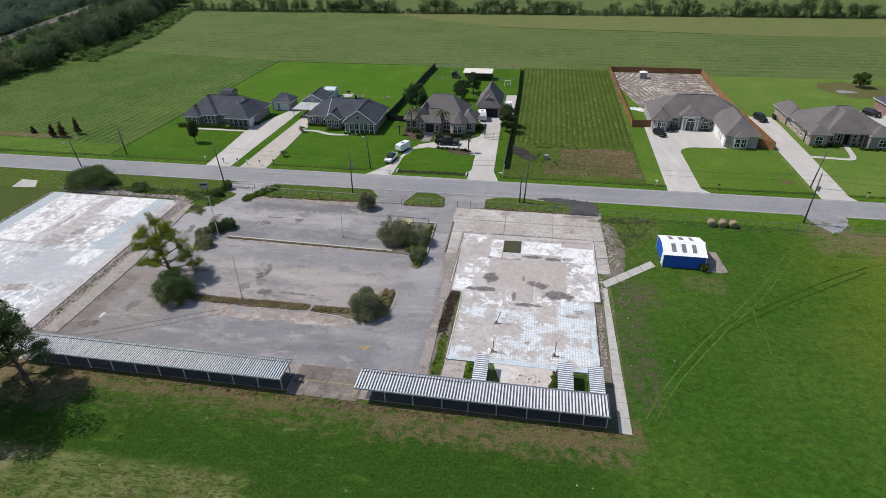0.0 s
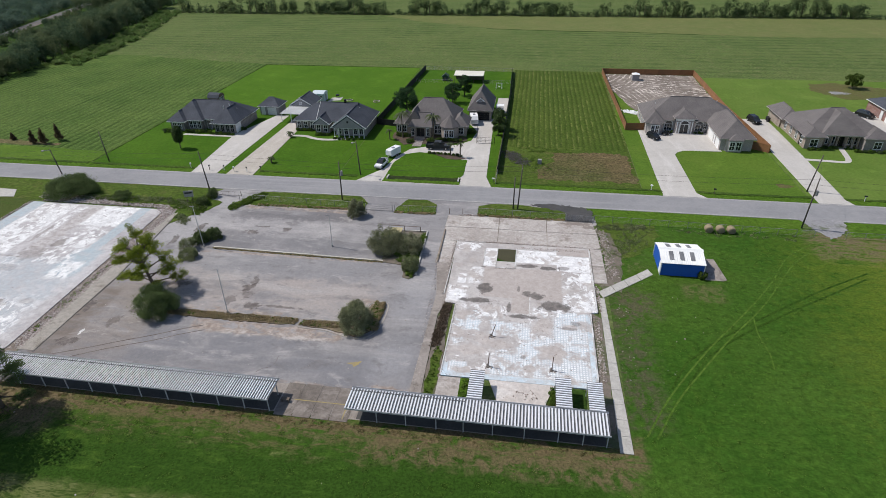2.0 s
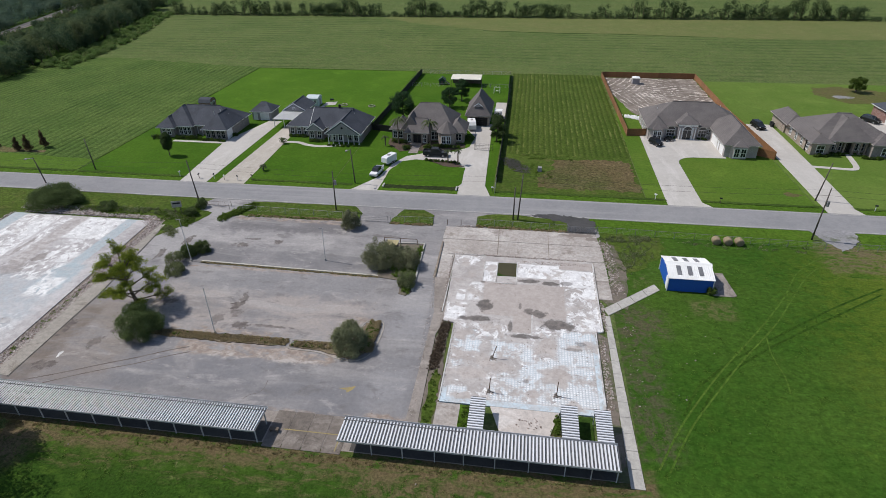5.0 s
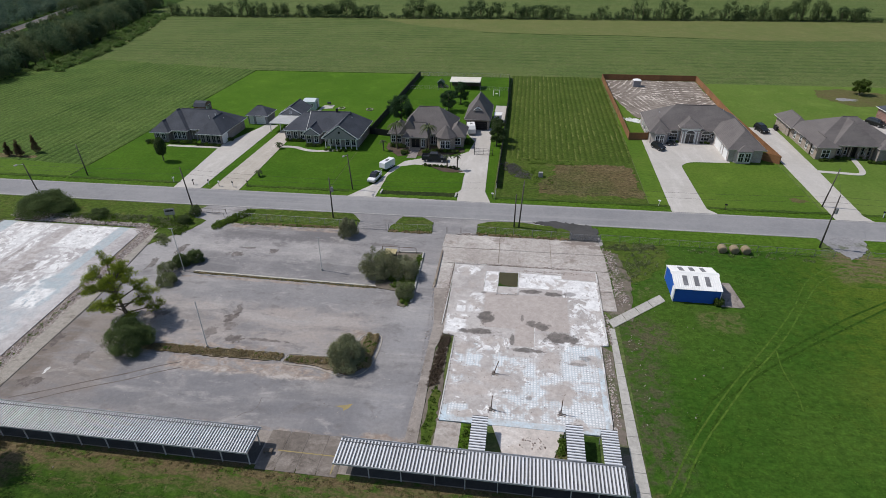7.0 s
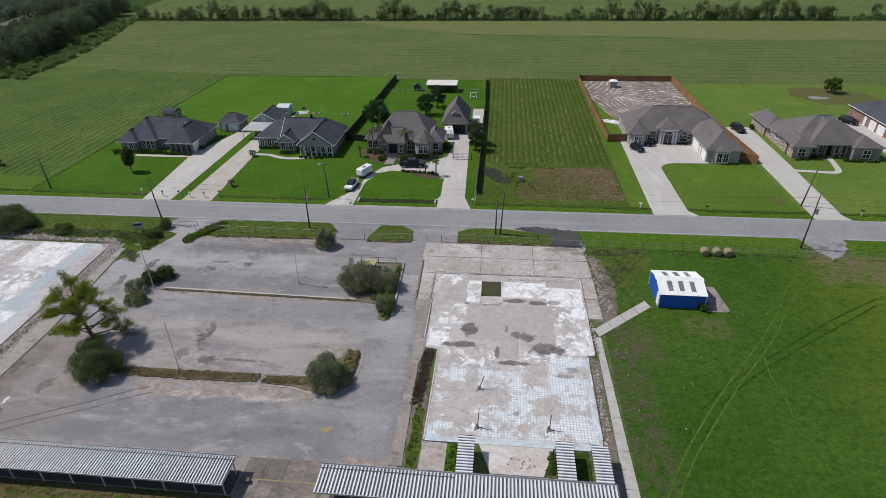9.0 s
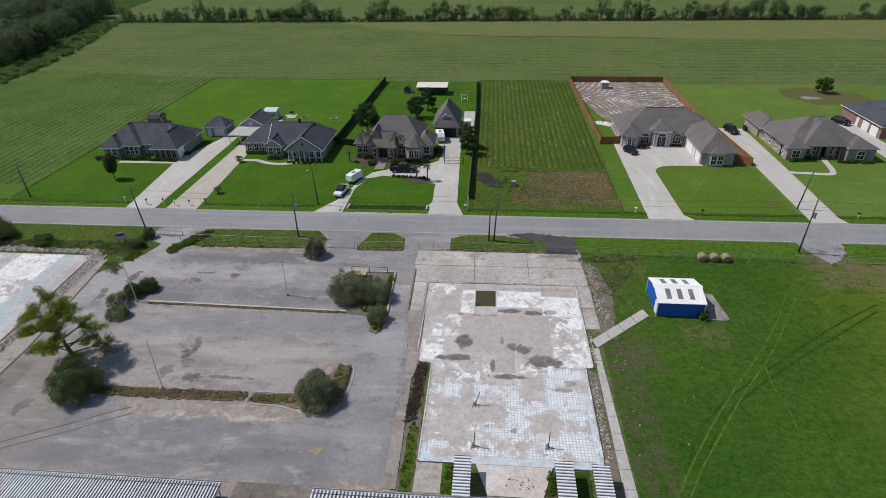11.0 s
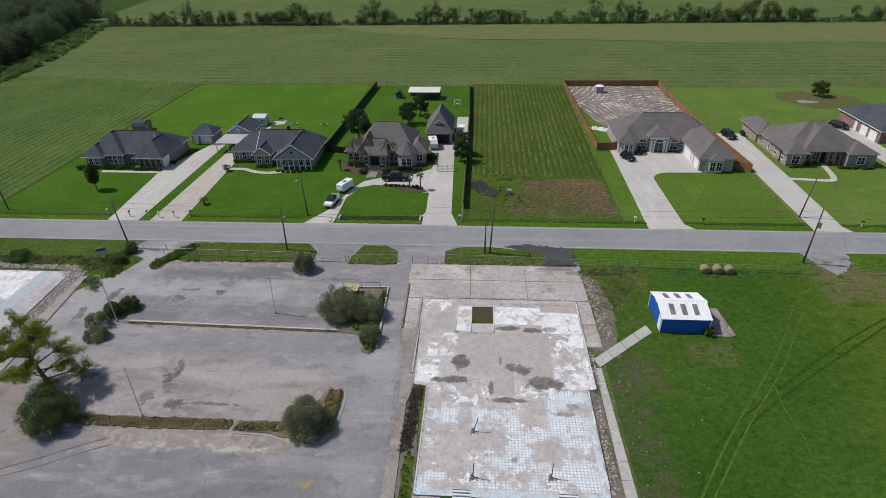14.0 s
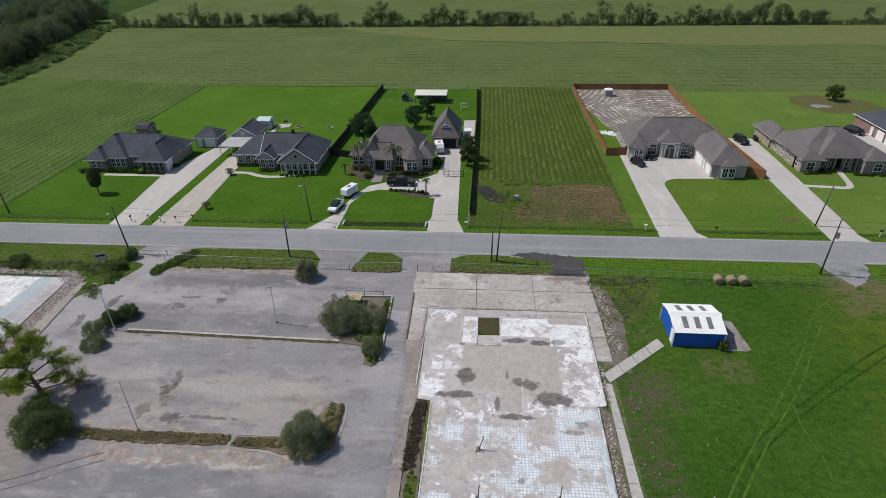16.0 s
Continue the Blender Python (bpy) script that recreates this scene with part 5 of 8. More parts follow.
strip("tyre_track", [(36.3, 46.0), (35.9, 43.5), (35.8, 41.5), (36.0, 38.4), (35.6, 35.5)], 0.18, 0.043, "tyre", "pressed pale grass of a tyre track", "track")

# kerbs and planted strips in the car park
kerb = thing("car_park_kerb", "long pale concrete kerb across the car park", "kerb", kind="structure")
for k in range(12):
    f = k / 12
    x0 = -48.4 + 30.0 * f
    B().box(x0, x0 + 2.44, 54.5 - 0.75 * f, 54.8 - 0.75 * f, 0, 0.2).ob("kerb_stone", "kerb", kerb)
flat("kerb_weeds", ragged([(-48.6, 54.2), (-18.4, 53.4), (-18.4, 53.72), (-48.6, 54.5)], 0.08, 0.6, 23), 0.1, "dry", "line of dry weeds along the kerb", "weeds")
flat("planted_strip", ragged([(-46, 37.4), (-46, 36.1), (-36, 35.7), (-26.7, 36.0), (-26.5, 37.3), (-36, 37.2)], 0.14, 0.5, 24), 0.16, "strip_soil", "raised strip of dry brown weeds", "planting strip")
flat("planted_strip_2", ragged([(-25.8, 37.2), (-25.5, 35.9), (-22, 35.7), (-17.5, 34.6), (-15.2, 36.4), (-14.9, 41.6), (-16.0, 42.5), (-17.1, 42.0), (-18.2, 38.4), (-20.5, 37.4)], 0.1, 0.6, 25), 0.16, "strip_soil", "curved planting strip with dry grass", "planting strip")
planter = flat("planter_bed", [(-20, 64.1), (-12.9, 64.4), (-12.4, 50.4), (-13.2, 49.2), (-14.3, 49.6), (-14.6, 53), (-18.6, 53.6)], 0.15, "soil_dark", "raised planting bed with an old kerb", "planting bed")
for pts in ([(-13.0, 64.4), (-12.8, 64.4), (-12.2, 50.4), (-12.5, 50.4)], [(-20.1, 64.1), (-20.1, 64.35), (-12.8, 64.6), (-12.8, 64.4)]):
    B().prism(pts, 0, 0.3).ob("kerb_stone", "path", planter)
kerb2 = thing("slab_kerb", "dark low kerb between car park and slab", "kerb", kind="structure")
B().prism([(-9.95, 65.6), (-9.75, 65.6), (-9.45, 54.8), (-9.7, 54.8)], 0, 0.32).ob("kerb_stone", "soil", kerb2)
kerb3 = thing("entrance_kerb", "pale kerb round the planting strip", "kerb", kind="structure")
left, right = ribbon([(-26.1, 36.5), (-25.8, 35.6), (-22, 35.4), (-17.4, 34.3), (-15.0, 36.2), (-14.6, 41.6), (-15.8, 42.8), (-17.3, 42.3), (-18.4, 38.6), (-20.6, 37.65), (-25.6, 37.5), (-26.1, 36.5)], 0.16)
for k in range(len(left) - 1):
    B().prism([left[k], left[k + 1], right[k + 1], right[k]], 0, 0.12).ob("kerb_stone", "strip_concrete", kerb3)
for line, w in (([(-56.4, 25.8), (-52.5, 27.6), (-48.4, 29.7), (-45.1, 31.3), (-41.6, 33.2), (-39.2, 34.3)], 0.2), ([(-54.2, 25.3), (-50.5, 27.4), (-47.7, 28.8), (-44.2, 30.4), (-41.4, 32.0), (-38.7, 33.3)], 0.17), ([(-26.3, 29.6), (-26.2, 28.4), (-26.6, 27.5), (-27.4, 27.1), (-28.0, 26.3)], 0.06)):
    strip("asphalt_crack", line, w, 0.064, "stain", "long dark crack in the asphalt", "crack")
strip("kerb_lip", [(-44.5, 37.55), (-36, 37.45), (-26.4, 37.6)], 0.08, 0.10, "strip_concrete", "thin broken kerb of the planting strip", "kerb")
flat("forecourt_line", rect(-21.4, -14.9, 22.55, 22.68), 0.092, "faded_yellow", "faded yellow line on the concrete", "road marking")
flat("forecourt_line", rect(-15.0, -14.87, 20.4, 22.5), 0.092, "faded_yellow", "faded yellow line on the concrete", "road marking")
flat("arrow_mark", [(-17.3, 29.5), (-16.3, 29.75), (-15.3, 30.1), (-15.6, 29.4), (-16.1, 28.9), (-16.3, 29.3)], 0.067, "faded_yellow", "faded yellow paint mark on the asphalt", "road marking")
flat("paint_spill", blob(-55.4, 30.6, 0.28, 0.9, 2.2), 0.066, "stub", "splash of white paint on the asphalt", "stain")

# Dark grass colour that paints the shade between the wood's trees.
flat("wood_floor", [(-172, 105), (-186, 188), (-192, 226), (-203, 262), (-219, 312), (-226, 330), (-250, 480), (-480, 480), (-420, 100)], 0.05, "tall", "wood floor of grass coloured dark for the trees' shade", "ground")

pad = thing("carport_forecourt", "grimy concrete panels between two carports", "paving", kind="structure")
for k in range(4):
    for j in range(2):
        x0 = -23.0 + 2.2 * k
        B().box(x0, x0 + 2.12, 20.1 + 2.6 * j, 20.1 + 2.6 * j + 2.52, 0, 0.075 + 0.012 * rng.rand()).ob("concrete_panel", "forecourt", pad)


# ---- buildings ----
def roof_mesh(x0, x1, y0, y1, z, h, o=0.45, k0=None, k1=None, along="", t=0.16):
    """A roof over a rectangle with its ridge along x or y; k0, k1: how far the ridge ends stand in (0 makes a gable). Solid, with an eave t thick."""
    x0, x1, y0, y1 = x0 - o, x1 + o, y0 - o, y1 + o
    w, d = x1 - x0, y1 - y0
    along = along or ("x" if w >= d else "y")
    k0 = min(w, d) / 2 if k0 is None else k0
    k1 = min(w, d) / 2 if k1 is None else k1
    if along == "x":
        r0, r1 = (x0 + k0, (y0 + y1) / 2, z + h), (x1 - k1, (y0 + y1) / 2, z + h)
        fs = [(4, 5, 9, 8), (6, 7, 8, 9), (7, 4, 8), (5, 6, 9)]
    else:
        r0, r1 = ((x0 + x1) / 2, y0 + k0, z + h), ((x0 + x1) / 2, y1 - k1, z + h)
        fs = [(7, 4, 8, 9), (5, 6, 9, 8), (4, 5, 8), (6, 7, 9)]
    base = [(x0, y0), (x1, y0), (x1, y1), (x0, y1)]
    b = B().add([(x, y, z - t) for x, y in base] + [(x, y, z) for x, y in base] + [r0, r1],
                fs + [(3, 2, 1, 0), (0, 1, 5, 4), (1, 2, 6, 5), (2, 3, 7, 6), (3, 0, 4, 7)])
    return b, (r0, r1)


def add_roof(home, mat, *a, cap=True, gable="", **kw):
    b, (r0, r1) = roof_mesh(*a, **kw)
    roof = b.ob("roof", mat, home)
    if gable:
        gx0, gx1, gy, gz, gh = a[0], a[1], a[2] - kw.get("o", 0.45), a[4], a[5]
        gable_wall(home, gable, gx0 + 0.1, gx1 - 0.1, gy - 0.06, gz - 0.1, gh * 0.86, 0.1)
        c, w = (gx0 + gx1) / 2, (gx1 - gx0) / 2 + 0.45
        for s in (-1, 1):
            B().add([(c + s * w, gy - 0.1, gz - 0.16), (c + s * w, gy - 0.1, gz + 0.06), (c, gy - 0.1, gz + gh + 0.04), (c, gy - 0.1, gz + gh - 0.24),
                     (c + s * w, gy + 0.02, gz - 0.16), (c + s * w, gy + 0.02, gz + 0.06), (c, gy + 0.02, gz + gh + 0.04), (c, gy + 0.02, gz + gh - 0.24)],
                    [(0, 1, 2, 3), (7, 6, 5, 4), (0, 4, 5, 1), (1, 5, 6, 2), (3, 2, 6, 7), (0, 3, 7, 4)]).ob("bargeboard", "white", roof)
    if cap and (Vector(r0) - Vector(r1)).length > 0.5:
        B().tube((r0[0], r0[1], r0[2] + 0.02), (r1[0], r1[1], r1[2] + 0.02), 0.11, 0.11, 6).ob("ridge_cap", mat, roof)
    x0, x1, y0, y1, z = a[:5]
    e = kw.get("o", 0.45) + 0.02
    x0, x1, y0, y1 = x0 - e, x1 + e, y0 - e, y1 + e
    f = B().box(x0, x1, y0 - 0.03, y0, z - 0.17, z - 0.01).box(x0, x1, y1, y1 + 0.03, z - 0.17, z - 0.01)
    f.box(x0 - 0.03, x0, y0, y1, z - 0.17, z - 0.01).box(x1, x1 + 0.03, y0, y1, z - 0.17, z - 0.01)
    f.ob("fascia", "white" if mat == "roof_dark" else "trim_tan", roof)
    return roof


def walls(o, mat, x0, x1, y0, y1, z, gables=""):
    B().box(x0, x1, y0, y1, -0.1, z).ob("wall", mat, o)


def gable_wall(o, mat, x0, x1, y, z, h, depth=0.2):
    B().add([(x0, y, z), (x1, y, z), ((x0 + x1) / 2, y, z + h), (x0, y + depth, z), (x1, y + depth, z), ((x0 + x1) / 2, y + depth, z + h)],
            [(0, 1, 2), (5, 4, 3), (0, 3, 4, 1), (1, 4, 5, 2), (2, 5, 3, 0)]).ob("gable", mat, o)


def opening(o, name, face, u, at, w, h, z, frame="white", inner="glass", bars=1, arch=False):
    """A window or door standing proud of a wall: face "s" (towards -y) or "w" (towards -x); u: its middle along the wall."""
    t, d = 0.12, 0.10

    def place(b, a0, a1, z0, z1, d0, d1):
        if face == "s":
            b.box(a0, a1, at - d1, at - d0, z0, z1)
        else:
            b.box(at - d1, at - d0, a0, a1, z0, z1)
    b = B()
    a0, a1, z1 = u - w / 2, u + w / 2, z + h
    out, inn = [(a0 - t, z - t), (a1 + t, z - t), (a1 + t, z1 + t), (a0 - t, z1 + t)], [(a0, z), (a1, z), (a1, z1), (a0, z1)]
    at3 = (lambda a, zz, dd: (a, at - dd, zz)) if face == "s" else (lambda a, zz, dd: (at - dd, a, zz))
    b.add([at3(a, zz, d) for a, zz in out + inn] + [at3(a, zz, -0.05) for a, zz in out + inn],
          [(k, (k + 1) % 4, 4 + (k + 1) % 4, 4 + k) for k in range(4)] + [(8 + k, 8 + (k + 1) % 4, (k + 1) % 4, k) for k in range(4)] + [(4 + k, 4 + (k + 1) % 4, 12 + (k + 1) % 4, 12 + k) for k in range(4)])
    muntins = []
    for k in range(bars):
        c = a0 + w * (k + 1) / (bars + 1)
        muntins.append(B())
        place(muntins[-1], c - 0.03, c + 0.03, z, z1, -0.05, d - 0.03)
    if name == "window":
        muntins.append(B())
        place(muntins[-1], a0, a1, z + h * 0.5 - 0.03, z + h * 0.5 + 0.03, -0.05, d - 0.028)
    if arch:
        n = 10
        ring = [(u + w / 2 * math.cos(math.pi * k / n), z1 + t + w / 2 * 0.8 * math.sin(math.pi * k / n)) for k in range(n + 1)]
        outer = [(u + (w / 2 + 0.2) * math.cos(math.pi * k / n), z1 + t + (w / 2 * 0.8 + 0.2) * math.sin(math.pi * k / n)) for k in range(n + 1)]
        for k in range(n):
            q = [outer[k], outer[k + 1], ring[k + 1], ring[k]]
            if face == "s":
                b.add([(x, at - d, zz) for x, zz in q] + [(x, at + 0.05, zz) for x, zz in q], [(0, 1, 2, 3), (0, 4, 5, 1), (2, 6, 7, 3)])
    win = b.ob(name, frame, o)
    for x in muntins:
        x.ob("muntin", frame, win)
    p = B()
    place(p, a0, a1, z, z1, -0.06, 0.03)
    if arch and face == "s":
        p.add([(u, at - 0.03, z1 + t)] + [(x, at - 0.03, zz) for x, zz in ring], [(0, k + 1, k + 2) for k in range(n)])
    p.ob("pane" if inner == "glass" else "leaf", inner, win)
    return win


def garage_door(o, face, u, at, w, h, mat="white"):
    b = B()
    for k in range(4):
        z0, z1 = h * k / 4 + 0.01, h * (k + 1) / 4 - 0.02
        if face == "s":
            b.box(u - w / 2, u + w / 2, at - 0.06, at + 0.04, z0, z1)
        else:
            b.box(at - 0.06, at + 0.04, u - w / 2, u + w / 2, z0, z1)
    return b.ob("garage_door", mat, o)


def column(o, x, y, z, mat="white", r=0.14):
    c = B().tube((x, y, 0), (x, y, z), r, r * 0.85, 10).box(x - r * 1.5, x + r * 1.5, y - r * 1.5, y + r * 1.5, 0, 0.16).box(x - r * 1.4, x + r * 1.4, y - r * 1.4, y + r * 1.4, z - 0.14, z)
    return c.ob("column", mat, o)


def vent(o, x, y, z):
    B().tube((x, y, z - 0.5), (x, y, z + 0.35), 0.08, 0.08, 8).ob("vent_pipe", "post", o)


# house with the round-crowned tree
h1 = thing("house", "single-storey grey brick house with dark hip roof", "house")
walls(h1, "brick", -90.2, -71.6, 113.7, 123.2, 2.8)
walls(h1, "brick", -90.1, -81.9, 112.4, 114, 2.79)
walls(h1, "brick", -90.0, -86.2, 110.9, 113, 2.7)
walls(h1, "brick", -77.4, -71.7, 110.5, 114, 2.78)
add_roof(h1, "roof_dark", -90.4, -71.4, 113.4, 123.4, 2.8, 3.6, k0=5.2, k1=5.4)
add_roof(h1, "roof_dark", -90.3, -81.7, 112.1, 122.6, 2.79, 3.75, along="y", k0=5.0, k1=5.0)
add_roof(h1, "roof_dark", -90.2, -85.9, 110.6, 117.5, 2.72, 2.1, along="y", k0=2.6, k1=1.0)
add_roof(h1, "roof_dark", -77.6, -71.4, 110.1, 119.5, 2.81, 3.0, along="y", k0=3.6, k1=2.0)
for x in (-85.1, -84.0, -82.8):
    opening(h1, "window", "s", x, 112.4, 0.8, 1.8, 0.5)
opening(h1, "door", "s", -80.6, 113.7, 1.1, 2.1, 0.05, "white", "brick", 0)
opening(h1, "window", "s", -78.8, 113.7, 0.8, 1.7, 0.6)
for x in (-76.6, -75.2, -73.8, -72.5):
    opening(h1, "window", "s", x, 110.5, 0.85, 1.8, 0.5, "siding")
for x in (-88.9, -87.5):
    opening(h1, "window", "s", x, 110.9, 0.9, 1.4, 0.8)
for x in (-81.4, -79.6, -77.9):
    column(h1, x, 112.8, 2.65, "siding", 0.1)
for k in range(4):
    B().box(-71.72, -71.62, 110.9, 115.9, 0.05 + 0.56 * k, 0.58 + 0.56 * k).ob("garage_panel", "white", h1, "white overhead garage door panel")
vent(h1, -75.6, 113.6, 6.0), vent(h1, -74.6, 115, 6.2), vent(h1, -73.4, 116.5, 4.6)

bs = thing("garden_shed", "small dark shed with a gambrel roof and white door trim", "shed", (-91.2, 137.4, 0.04), 90)
bs.scale = (0.86, 0.9, 0.84)
B().side([(-2.1, -0.05), (2.1, -0.05), (2.1, 2.0), (1.4, 2.9), (0, 3.3), (-1.4, 2.9), (-2.1, 2.0)], -1.9, 1.9).ob("wall", "brick_red", bs)
for s in (-1, 1):
    B().add([(s * 2.3, -2.05, 1.9), (s * 1.45, -2.05, 2.96), (0, -2.05, 3.4), (s * 2.3, 2.05, 1.9), (s * 1.45, 2.05, 2.96), (0, 2.05, 3.4), (s * 2.2, -2.05, 1.82), (s * 1.4, -2.05, 2.86), (0, -2.05, 3.3), (s * 2.2, 2.05, 1.82), (s * 1.4, 2.05, 2.86), (0, 2.05, 3.3)],
            [(0, 3, 4, 1), (1, 4, 5, 2), (6, 7, 10, 9), (7, 8, 11, 10), (0, 1, 7, 6), (1, 2, 8, 7), (3, 9, 10, 4), (4, 10, 11, 5), (0, 6, 9, 3)]).ob("roof_sheet", "roof_dark", bs)
opening(bs, "door", "s", 0.6, -1.9, 1.3, 1.9, 0.05, "white", "wood", 1)
opening(bs, "window", "s", -1.1, -1.9, 0.6, 0.8, 1.0)

g1 = thing("detached_garage", "small grey detached garage with dark hip roof", "garage")
walls(g1, "siding", -72.2, -66.7, 126.8, 132.0, 2.5)
add_roof(g1, "roof_dark", -72.2, -66.7, 126.8, 132.0, 2.5, 1.9, k0=2.4, k1=2.4)
garage_door(g1, "s", -68.6, 126.8, 2.6, 2.1)
opening(g1, "door", "s", -71.2, 126.8, 0.9, 2.0, 0.05, "white", "white", 0)

# house with the white gable
h2 = thing("house", "single-storey house with dark roof and white gabled porch", "house")
walls(h2, "brick", -57.2, -37.2, 115.6, 124.0, 2.75)
walls(h2, "siding", -45.2, -37.2, 112.2, 116, 2.7)
walls(h2, "brick", -51.0, -47.2, 113.3, 116, 2.7)
add_roof(h2, "roof_dark", -57.0, -41.2, 115.4, 124.0, 2.8, 3.25, k1=0.1)
add_roof(h2, "roof_dark", -45.3, -37.0, 110.6, 124.0, 2.79, 3.3, along="y", k0=0, k1=3.6, gable="siding")
add_roof(h2, "roof_dark", -51.0, -47.2, 112.8, 118.5, 2.78, 1.8, along="y", k0=0, k1=0, gable="siding")
mid_roof = add_roof(h2, "roof_dark", -50.6, -41.2, 115.2, 124.2, 2.95, 3.45, k0=0.0, k1=0.1)
for y0, y1 in ((114.72, 119.7), (124.68, 119.7)):
    B().add([(-51.15, y0, 2.86), (-51.15, y0, 3.04), (-51.15, y1, 6.48), (-51.15, y1, 6.24), (-51.06, y0, 2.86), (-51.06, y0, 3.04), (-51.06, y1, 6.48), (-51.06, y1, 6.24)],
            [(0, 1, 2, 3), (7, 6, 5, 4), (0, 4, 5, 1), (1, 5, 6, 2), (3, 2, 6, 7), (0, 3, 7, 4)]).ob("rake_board", "white", mid_roof)
B().box(-44.6, -44.1, 119.5, 120.0, 5.6, 7.2).ob("flue", "black", h2)
B().tube((-41.15, 110.04, 4.3), (-41.15, 110.12, 4.3), 0.28, 0.28, 12).ob("gable_vent", "black", h2)
for x in (-45.0, -43.9, -42.4, -41.2, -40.0, -38.6, -37.3):
    column(h2, x, 110.7, 2.65, "white", 0.11)
for x in (-44.2, -42.4, -40.0, -38.4):
    opening(h2, "window", "s", x, 112.2, 0.9, 1.8, 0.5)
opening(h2, "door", "s", -46.2, 115.6, 1.1, 2.1, 0.05, "white", "white", 0)
for x in (-50.1, -48.2):
    opening(h2, "window", "s", x, 113.3, 0.9, 1.7, 0.5)
for x in (-56.2, -54.4, -52.6):
    opening(h2, "window", "s", x, 115.6, 0.9, 1.6, 0.6)
vent(h2, -42.0, 121.0, 5.4), vent(h2, -40.2, 118.5, 5.2), vent(h2, -41.2, 119.8, 6.1)
cp = thing("house_carport", "white flat-roofed carport beside a house", "carport")
B().box(-63.6, -57.6, 120.6, 127.4, 2.38, 2.5).ob("roof", "sheet", cp)
for k in range(14):
    B().box(-63.5 + 0.45 * k, -63.42 + 0.45 * k, 120.6, 127.4, 2.5, 2.56).ob("rib", "sheet", cp)
for x, y in ((-63.3, 120.9), (-57.9, 120.9), (-60.6, 120.9), (-63.3, 127.1), (-57.9, 127.1)):
    B().box(x - 0.07, x + 0.07, y - 0.07, y + 0.07, 0, 2.4).ob("post", "white", cp)
g2 = thing("detached_garage", "small garage with dark gable roof and pale gable", "garage")
walls(g2, "siding", -63.2, -57.2, 128.2, 135.2, 2.6)
add_roof(g2, "roof_dark", -63.2, -57.2, 128.2, 135.2, 2.7, 2.0, along="y", k0=0, k1=0, gable="siding")
opening(g2, "window", "s", -60.2, 127.68, 0.5, 0.6, 3.0)
garage_door(g2, "s", -60.2, 128.2, 4.6, 2.1)
ws = thing("garden_shed", "small pale grey garden shed with white roof", "shed")
walls(ws, "pale_blue", -61.6, -58.1, 140.9, 144.3, 2.3)
prof = [(140.75, 2.25), (144.45, 2.25), (144.45, 2.36), (143.7, 2.75), (142.6, 2.92), (141.5, 2.75), (140.75, 2.36)]
B().side(prof, 58.0, 61.7).ob("roof", "pale_blue", ws).matrix_basis = Matrix(((0, -1, 0, 0), (1, 0, 0, 0), (0, 0, 1, 0), (0, 0, 0, 1)))
B().side([(140.95, 2.2), (144.25, 2.2), (143.6, 2.7), (142.6, 2.86), (141.6, 2.7)], 58.08, 58.2).ob("gable", "white", ws).matrix_basis = Matrix(((0, -1, 0, 0), (1, 0, 0, 0), (0, 0, 1, 0), (0, 0, 0, 1)))
opening(ws, "window", "s", -59.0, 140.9, 0.6, 0.8, 1.0)
opening(ws, "window", "s", -60.7, 140.9, 0.6, 0.8, 1.0)
B().box(-58.12, -58.04, 142.2, 143.1, 0.1, 2.0).ob("door", "siding", ws)
flat("shed_path", [(-57.6, 136.6), (-56.7, 136.6), (-56.2, 142), (-53.6, 142.8), (-53.9, 146.2), (-57.0, 145.3), (-57.2, 141)], 0.09, "drive", "concrete pad and path by the garden shed", "path")
for x, y in ((-50.9, 143.0), (-42.3, 142.5)):
    o = thing("garden_ring", "low brick ring round a bare bed", "garden ring", (x, y, 0.04), group="garden rings")
    for k in range(12):
        a = 6.283 * k / 12
        B().box(-0.22, 0.22, -0.08, 0.08, 0, 0.22).ob("ring_stone", "brick_tan", o).matrix_basis = pose(0.95 * math.cos(a), 0.95 * math.sin(a), 0, 0, 0, math.degrees(a) + 90)
o = thing("barbecue_grill", "black barbecue grill beside the garden shed", "grill", (-55.4, 145.6, 0.09))
B().box(-0.5, 0.5, -0.3, 0.3, 0.55, 0.95).ob("firebox", "black", o)
for x, y in ((-0.4, -0.2), (0.4, -0.2), (-0.4, 0.2), (0.4, 0.2)):
    B().tube((x, y, 0), (x, y, 0.56), 0.03).ob("leg", "black", o)

# house with steep roofs and the horseshoe drive
h3 = thing("house", "tan brick house with steep brown hip roofs", "house")
walls(h3, "brick_tan", -27.2, -14.6, 115.4, 127.6, 3.1)
walls(h3, "brick_tan", -30.0, -26.8, 115.6, 121.0, 2.8)
walls(h3, "brick_tan", -14.8, -11.8, 115.0, 121.5, 2.8)
walls(h3, "brick_tan", -25.8, -20.6, 113.2, 116, 2.9)
add_roof(h3, "roof_brown", -27.2, -14.6, 115.2, 127.8, 3.15, 4.7, k0=4.0, k1=4.4, along="x")
add_roof(h3, "roof_brown", -25.9, -20.5, 113.0, 119.5, 2.95, 2.6, k0=1.6, k1=1.0, along="x")
add_roof(h3, "roof_brown", -30.1, -25.5, 115.5, 121.2, 2.8, 2.4)
add_roof(h3, "roof_brown", -15.5, -11.7, 114.8, 121.6, 2.85, 2.2)
add_roof(h3, "roof_brown", -27.0, -23.0, 114.6, 120.5, 3.14, 3.3, along="y", k0=0.8, k1=2)
octa = [(-15.9 + 2.3 * math.cos(math.radians(22.5 + 45 * k)), 114.6 + 2.3 * math.sin(math.radians(22.5 + 45 * k))) for k in range(8)]
